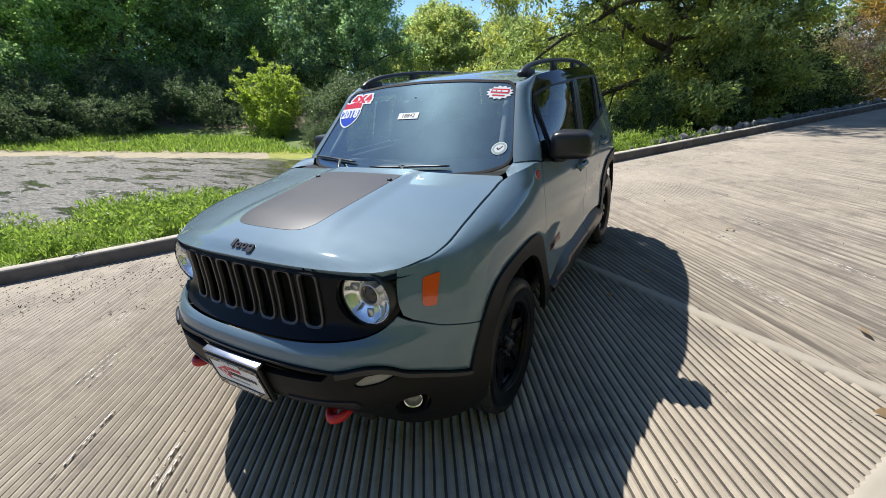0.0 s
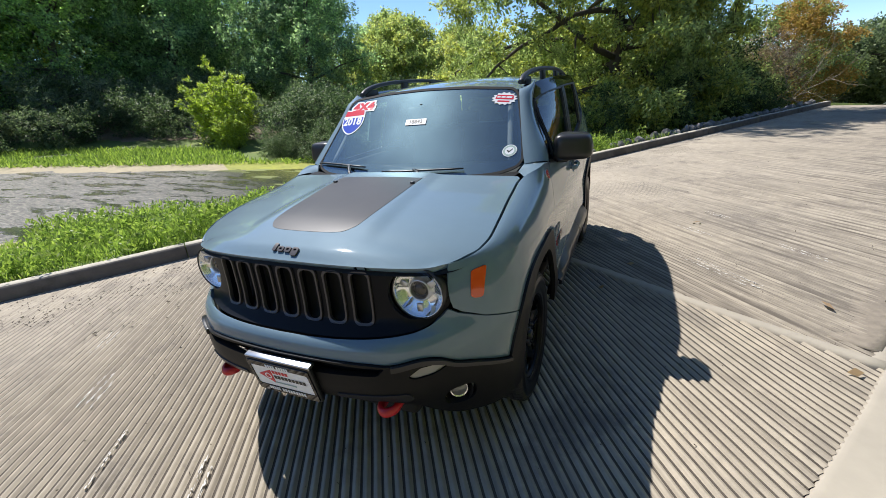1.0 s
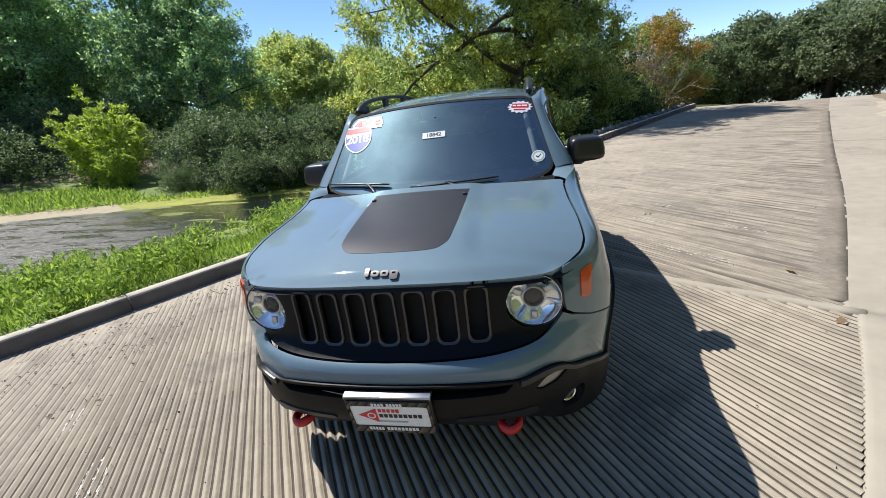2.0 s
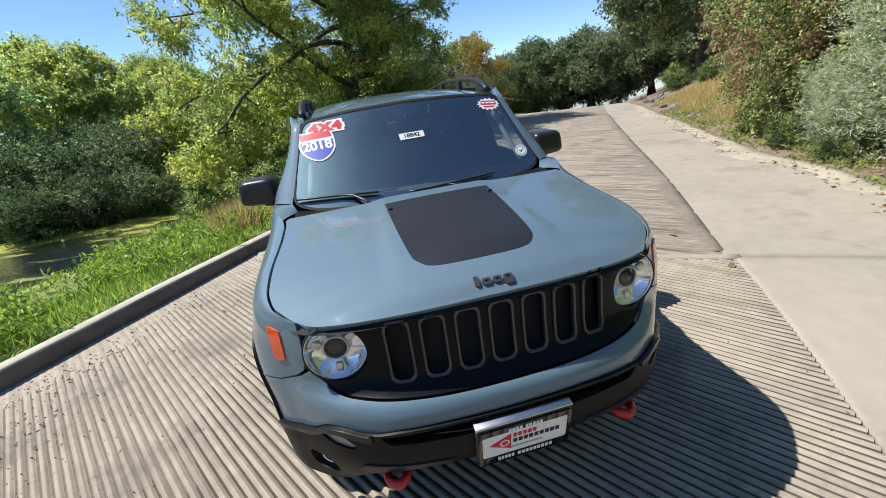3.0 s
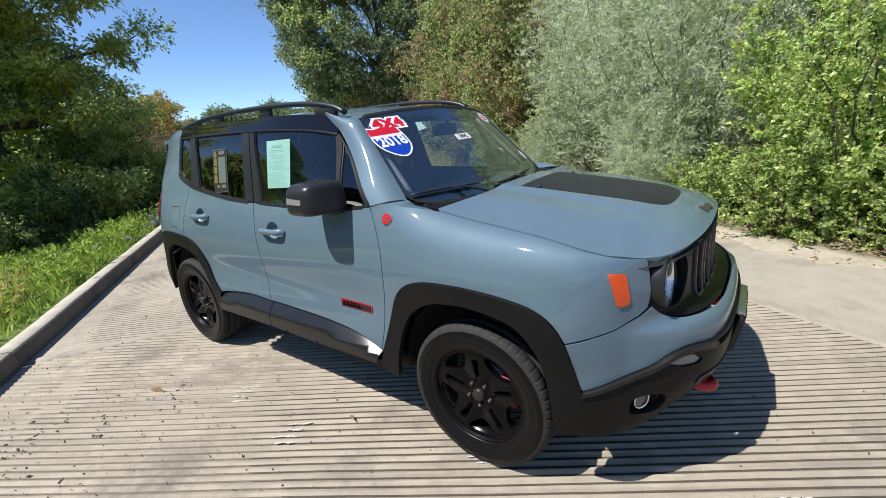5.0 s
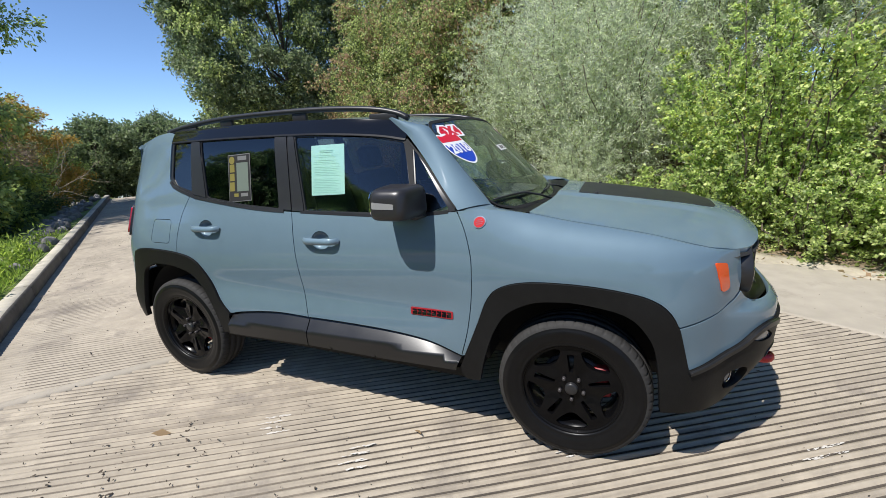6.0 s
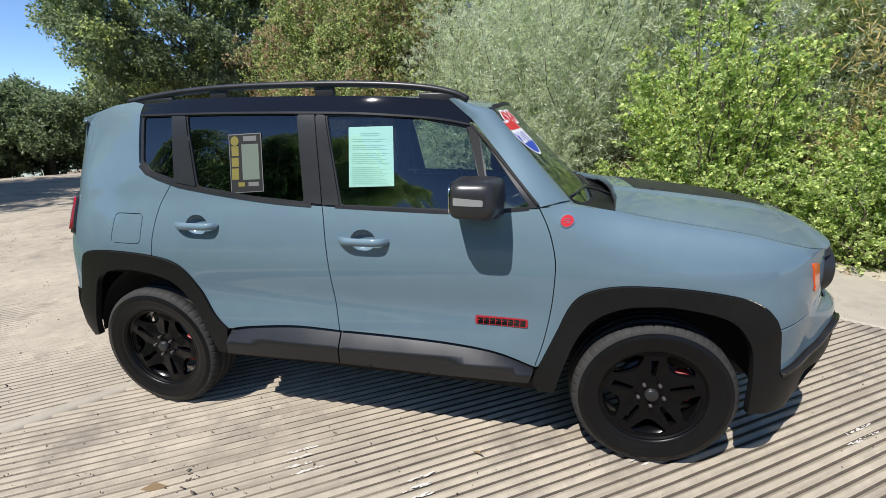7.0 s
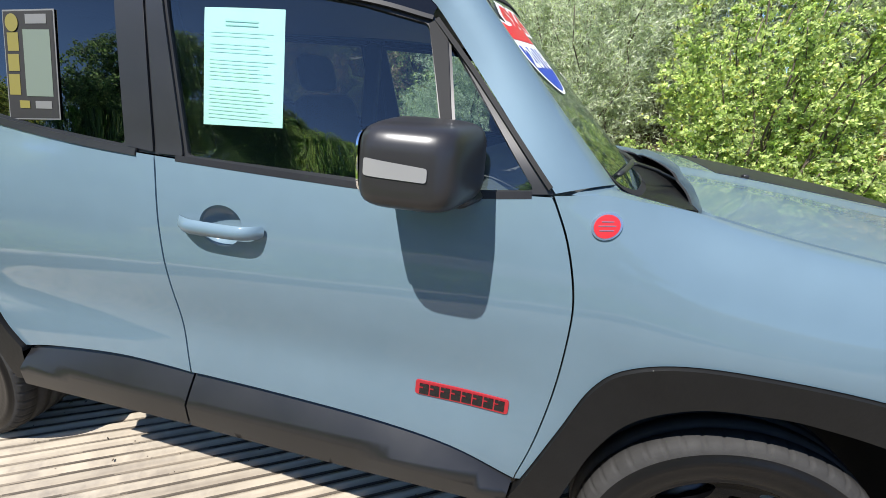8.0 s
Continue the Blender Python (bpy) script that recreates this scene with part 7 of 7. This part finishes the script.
tree("green_bush", floor_at(8.2, 28.0), "green bush near the crest", 2.6, 1.6, 0.3, 32, 0.55, 10000, (0.13, 0.07), LEAF_DARK, 0.1, 5, category="bush", second=(LEAF_MID, 0.3))
TWIG_MASS = material("grey_brown_twigs", (0.20, 0.155, 0.12), 0.9, island=0.4)
dead = empty("dead_shrub", floor_at(6.4, 23.2))
tagged(dead, "bare bleached shrub with tangled branches", "shrub")
for i in range(11):
    bm = bmesh.new()

    def grow(p, d, length, r, depth):
        pts = [p]
        for j in range(4):
            d2 = (d + Vector(rng.normal(size=3)) * 0.16 + Vector((0, 0, 0.03))).normalized()
            pts.append(pts[-1] + d2 * length / 4)
            d = d2
        tube(pts, [r * (1 - 0.17 * j) for j in range(5)], 5, bm)
        if depth:
            for j in range(3):
                q = pts[2 + j % 3]
                grow(q, (d + Vector(rng.normal(size=3)) * 0.55).normalized(), length * 0.62, r * 0.5, depth - 1)
    an = i * 2 * math.pi / 11
    grow(Vector((0.1 * math.cos(an), 0.1 * math.sin(an), 0)), Vector((math.cos(an) * 0.9, math.sin(an) * 0.9, 0.8)).normalized(), 2.3, 0.050, 3)
    part("branch", bm, BARE_TWIG, dead)
pts, d, _ = crown_points(clumps_for(4.4, 2.7, 0.4, 40, 0.6), 11000, 0.1)
part("twig_tangle", leaf_mesh("twig_tangle", pts, unit(len(pts)), 0.32, 0.012, TWIG_MASS), TWIG_MASS, dead)
pts, d, _ = crown_points(clumps_for(4.2, 2.5, 0.8, 20, 0.5), 2600)
part("withered_leaves", leaf_mesh("withered_leaves", pts, d + unit(len(d)), 0.09, 0.04, LEAF_DEAD), LEAF_DEAD, dead)

# Oaks beyond the crest.
g = "oaks beyond the crest"
a = tree("far_oak", floor_at(20.5, 32.0), "round dark olive oak beyond the crest", 6.0, 3.9, 0.8, 150, 0.75, 42000, (0.20, 0.12), LEAF_OAK, 0.28, 12, group=g)
copies(a, [(16.5, 34.0), (24.5, 29.5), (13.0, 36.5), (22.8, 35.5), (28.0, 30.5), (9.0, 37.0), (19.0, 39.0)], [1.0, 1.0, 1.0, 1.1, 1.05, 1.0, 1.15])


# On the bank beside the lane: an overhanging oak, willows, vines, a poplar thicket.
tree("overhanging_oak", by_lane(25.5, 5.6), "dark oak hanging over the lane", 14.2, 6.0, 2.6, 360, 0.90, 200000, (0.17, 0.10), LEAF_OAK, 0.20, 16, droop=0.5, second=(LEAF_VINE, 0.25), hollow=0.15)


g = "grey willow shrubs"
a = thicket("grey_willow", by_lane(3.3, 4.85), "grey-green willow shrub with narrow leaves", 4.7, 1.75, 160, 96000, (0.075, 0.015), LEAF_GREY, (LEAF_MID, 0.10), 0.42, "shrub", g, 0.5, 0.02, 0.11)
copies(a, spots_by_lane((5.0, 4.8), (2.4, 7.2), (-0.8, 6.9), (5.0, 7.4), (-3.2, 6.6)), [0.9, 1.25, 1.15, 1.3, 1.05])
g = "vine-covered trees"
a = tree("vine_tree", by_lane(7.0, 4.6), "tree smothered in green and brown vines", 4.9, 1.6, 0.05, 105, 0.38, 46000, (0.064, 0.048), LEAF_VINE, 0.10, 8, group=g, droop=0.6, flat=1.3, second=(LEAF_DEAD, 0.26), hollow=0.25)
copies(a, spots_by_lane((8.8, 4.5), (8.0, 7.4), (10.3, 4.9), (10.8, 6.6), (12.4, 5.4), (15.0, 6.6), (7.6, 3.75), (17.4, 7.4)), [0.9, 1.4, 1.1, 1.3, 1.25, 1.0, 0.3, 1.05])
copies(bpy.data.objects["kerb_shrub"], spots_by_lane((6.6, 3.7), (5.5, 3.9), (8.0, 3.6), (14.6, 4.9), (17.6, 4.6), (19.4, 3.6), (9.0, 4.3)), [0.35, 0.3, 0.35, 0.5, 0.45, 0.5, 0.40])
thicket("poplar_thicket", by_lane(0.55, 4.45), "bright green young poplar thicket", 3.3, 1.35, 80, 46000, (0.047, 0.037), LEAF_POPLAR, (LEAF_YELLOW, 0.10), 0.26, "thicket", "", 0.2, 0.02)
thicket("poplar_thicket", by_lane(-1.4, 4.5), "bright green young poplar thicket", 1.9, 1.15, 60, 30000, (0.046, 0.036), LEAF_POPLAR, (LEAF_MID, 0.3), 0.24, "thicket", "", 0.2, 0.02)
g = "poplar saplings"
a = thicket("poplar_sapling", by_lane(0.9, 3.85), "low poplar sapling at the lane's edge", 1.25, 0.75, 34, 11000, (0.044, 0.035), LEAF_POPLAR, (LEAF_MID, 0.35), 0.22, "sapling", g, 0.3, 0.0)
copies(a, spots_by_lane((2.0, 3.95), (-0.2, 3.9), (-1.2, 3.85), (-2.2, 3.9), (3.0, 4.0)), [0.85, 1.0, 0.9, 1.0, 0.6])
copies(bpy.data.objects["grey_willow"], spots_by_lane((3.0, 4.0), (5.7, 4.0)), [0.40, 0.36])
tree("tan_reeds", by_lane(-1.2, 6.2), "tan and green cane clump behind the thicket", 4.2, 1.1, 0.2, 46, 0.42, 14000, (0.17, 0.018), DRY_GRASS, 0.05, 10, category="canes", flat=1.6, second=(LEAF_MID, 0.4), hollow=0.2)
g = "tall trees on the bank"
a = tree("bank_tree", by_lane(4.0, 10.0), "tall green tree at the top of the bank", 7.2, 2.8, 0.6, 80, 0.8, 32000, (0.12, 0.06), LEAF_MID, 0.2, 8, group=g, second=(LEAF_DARK, 0.4))
copies(a, spots_by_lane((0.0, 9.6), (8.5, 10.2), (-4.2, 9.2), (13.0, 10.0), (-7.0, 7.8)), [0.95, 1.05, 1.0, 0.95, 0.9])


# Low growth: one object of stuff for each kind.
def blades(name, places, height, width, mat, label, category, lean=0.35):
    at = np.array([p for p in places])
    aim = np.tile(np.array(UPRIGHT), (len(at), 1)) + rng.normal(size=(len(at), 3)) * lean
    ob = part(name, leaf_mesh(name, at, aim, height, width, mat), mat)
    return tagged(ob, label, category, kind="stuff")


def scatter(n, s0, s1, n0, n1, test, lift=0.0):
    out = []
    while len(out) < n:
        s, m = rng.uniform(s0, s1), rng.uniform(n0, n1)
        if test(s, m):
            p = sn(s, m)
            out.append((p.x, p.y, land(s, m)[0] + lift))
    return out


def patchy(s, n, f=0.6, cut=-0.1):
    return noise.noise(Vector((s * f, n * f, 8.0))) > cut


near_bank = lambda s, n: land(s, n)[0] > water_z(s) + 0.06 and (patchy(s, n, 0.5, -0.25) or n > -5.0)
blades("bank_grass", scatter(26000, -6.5, 14, -8.5, -3.74, lambda s, n: near_bank(s, n) and s < 6.5 + rng.uniform(0, 4) and rng.uniform() < math.exp((n + 3.7) * 0.22)), 0.15, 0.016, GRASS, "lush green grass between kerb and river", "grass", 0.5)
weeds = []
for p in scatter(950, -6.5, 9.0, -7.2, -3.80, lambda s, n: near_bank(s, n) and patchy(s, n, 0.9, -0.15)):
    h = rng.uniform(0.14, 0.42)
    for _ in range(int(26 + 60 * h)):
        a, r, z = rng.uniform(0, 6.28), rng.uniform(0, 0.13), rng.uniform(0.02, h)
        weeds.append((p[0] + r * math.cos(a), p[1] + r * math.sin(a), p[2] + z))
blades("bank_weeds", weeds, 0.085, 0.026, GRASS, "leafy green weeds along the kerb", "weeds", 1.1)
blades("far_bank_grass", scatter(15000, -16, 12, -31, -12, lambda s, n: 1.2 < far_shore(s) - n < (6.5 if s < 2 else 2.0) and patchy(s, n, 0.5, -0.4)), 0.24, 0.05, GRASS, "bright grass on the far river bank", "grass", 0.7)
tuft = []
for cx, cy in ((-2.1, 4.9), (-1.85, 5.4), (-2.4, 5.2), (-2.25, 5.75)):
    for _ in range(430):
        q = Vector((cx + rng.normal() * 0.20, cy + rng.normal() * 0.20, 0))
        if q.dot(AC) < KERB_N - 0.2:
            tuft.append((q.x, q.y, land(q.dot(AL), q.dot(AC))[0]))
blades("dry_tuft", tuft, 0.50, 0.010, STRAW, "tuft of dry straw grass behind the kerb", "grass", 0.45)
blades("dry_slope_grass", scatter(20000, 8.6, 17.5, 2.0, 6.2, lambda s, n: n > edge_n(s) + 0.55 + 0.3 * math.sin(s * 2.3) and patchy(s, n, 0.8, -0.35)), 0.22, 0.013, DRY_GRASS, "dry yellow grass on the bank", "grass", 0.6)
blades("creeping_plants", scatter(15000, -5, 14, 2.3, 5.2, lambda s, n: n > edge_n(s) - 0.06 and patchy(s, n, 1.4, -0.12), 0.03), 0.09, 0.035, LEAF_MID, "low creeping plants at the lane's edge", "plants", 1.4)
pts = scatter(3000, -5, 14, 2.2, 4.4, lambda s, n: n > edge_n(s) - 0.35 * (1 + noise.noise(Vector((s * 1.7, 0, 0)))), 0.076)
at = np.array(pts)
aim = np.concatenate([unit(len(at))[:, :2], rng.uniform(-0.1, 0.25, (len(at), 1))], 1)
tagged(part("leaf_litter", leaf_mesh("leaf_litter", at, aim, 0.06, 0.035, LEAF_DEAD), LEAF_DEAD), "fallen brown leaves and twigs along the lane", "leaf litter", kind="stuff")

# Crumbs of bark and dung-dark debris on the concrete.
DEBRIS = material("dark_debris", (0.085, 0.068, 0.050), 0.95, island=0.4)
bm = bmesh.new()
for i in range(2600):
    s, n = (rng.uniform(-4.5, 9) if i % 2 else rng.uniform(-4.5, 2.0)), 0.0
    n = rng.uniform(KERB_N + 0.1, 3.0) if i % 3 == 0 else KERB_N + 0.1 + abs(rng.normal()) * 1.2
    if n > 3.0:
        continue
    r = rng.uniform(0.0013, 0.0034) * (1.7 if rng.uniform() > 0.96 else 1)
    mtx = Matrix.LocRotScale(sn(s, n, 0.004), Euler((rng.uniform(0, 3), rng.uniform(0, 3), rng.uniform(0, 3))), (r * rng.uniform(0.8, 3.6), r, r * 0.7))
    bmesh.ops.create_icosphere(bm, subdivisions=1, radius=1, matrix=mtx)
for i in range(75):
    s, n = rng.uniform(-4.5, 1.0), KERB_N + 0.2 + abs(rng.normal()) * 0.55
    for j in range(rng.integers(5, 18)):
        r = rng.uniform(0.0025, 0.0062)
        at = sn(s + rng.normal() * 0.16, max(KERB_N + 0.08, n + rng.normal() * 0.06), 0.003)
        mtx = Matrix.LocRotScale(at, Euler((rng.uniform(-0.3, 0.3), rng.uniform(-0.3, 0.3), rng.uniform(0, 6))), (r * rng.uniform(0.9, 3.2), r, r * 0.6))
        bmesh.ops.create_icosphere(bm, subdivisions=1, radius=1, matrix=mtx)
tagged(part("debris", bm, DEBRIS, flat=True), "dark crumbs of bark and leaves on the ramp", "debris", kind="stuff")
g = "larger fallen leaves"
for i, (x, y) in enumerate(((1.31, 1.93), (2.64, 1.39), (1.15, 1.42), (2.45, 0.62), (-1.4, 2.1), (-0.95, 0.8), (1.95, 3.3))):
    me = leaf_mesh("fallen_leaf", np.array([(0, 0, 0)]), np.array([(math.cos(i * 2.1), math.sin(i * 2.1), 0.15)]), 0.085, 0.04, LEAF_DEAD)
    ob = part("fallen_leaf", me, LEAF_DEAD)
    ob.location = (x, y, 0.012)
    tagged(ob, "dry brown leaf lying on the ramp", "leaf", g)

# Scuffs of white paint left on the ridges.
SCUFF = material("worn_white_paint", (0.54, 0.51, 0.46), 0.85, grain=0.1, scale=30)


def scuff(x, y, length, ridges, angle):
    gdir = Vector((math.cos(radians(angle)), math.sin(radians(angle)), 0))
    h = Vector((-gdir.y, gdir.x, 0))
    p0 = Vector((x, y, 0))
    bm = bmesh.new()
    i0 = math.floor(p0.dot(h) / PITCH)
    for i in range(i0, i0 + ridges):
        b0 = p0.dot(gdir) + rng.uniform(-0.2, 0.2) * length
        for _ in range(int(9 + 40 * length)):
            b = b0 + length * rng.beta(1.6, 1.6)
            ln, w, c = rng.uniform(0.006, 0.05), rng.uniform(0.03, 0.11), rng.uniform(0.36, 0.64)
            ring_ = [(0, -0.5), (0.3, -1), (0.75, -0.7), (1, 0.1), (0.7, 0.9), (0.25, 0.6)]
            bm.faces.new([bm.verts.new(gdir * (b + ln * u) + h * (i + c + w * v * rng.uniform(0.6, 1.1)) * PITCH + Vector((0, 0, 0.0041 + 0.0003 * rng.uniform()))) for u, v in ring_])
    bmesh.ops.recalc_face_normals(bm, faces=bm.faces)
    tagged(part("paint_scuff", bm, SCUFF), "white paint scuff on the ramp's ridges", "scuff", "paint scuffs", "structure")


for x, y, ln, rd, an in ((2.32, 1.66, 0.75, 3, 128), (2.10, 2.85, 0.4, 2, 128), (2.36, 3.55, 0.35, 2, 128), (-1.60, -0.98, 0.32, 3, 123), (-1.12, 0.95, 0.14, 4, 123), (-1.05, 1.55, 0.16, 4, 123), (-0.72, -0.10, 0.16, 3, 123), (2.9, 2.4, 0.5, 2, 128), (-2.3, -0.6, 0.3, 2, 123), (-0.35, -1.25, 0.3, 2, 123), (-0.9, -1.5, 0.5, 1, 123)):
    scuff(x, y, ln, rd, an)

# Rocks on the banks.
g = "bank rocks"
rock_mesh = []
for k in range(4):
    bm = bmesh.new()
    bmesh.ops.create_icosphere(bm, subdivisions=2, radius=1)
    for v in bm.verts:
        v.co *= 1 + 0.35 * noise.noise(v.co * 1.3 + Vector((k * 5, 0, 0))) + 0.12 * noise.noise(v.co * 4)
    me = bpy.data.meshes.new("rock")
    bm.to_mesh(me)
    bm.free()
    me.materials.append(ROCK)
    rock_mesh.append(me)
spots = [(rng.uniform(11, 19.5), 0.25 + abs(rng.normal()) * 0.6, 1) for _ in range(46)] + [(rng.uniform(6, 19), rng.uniform(0.08, 0.95), -1) for _ in range(130)]
for i, (s, d, sd) in enumerate(spots):
    n = edge_n(s) + d if sd > 0 else KERB_N - 0.2 - d
    ob = new("rock", rock_mesh[i % 4])
    r = rng.uniform(0.05, 0.14)
    ob.matrix_world = Matrix.LocRotScale(sn(s, n, land(s, n)[0] + r * 0.25), Euler(tuple(rng.uniform(0, 6, 3))), (r, r * rng.uniform(0.7, 1.2), r * rng.uniform(0.5, 0.8)))
    tagged(ob, "rough grey rock on the bank", "rock", g)
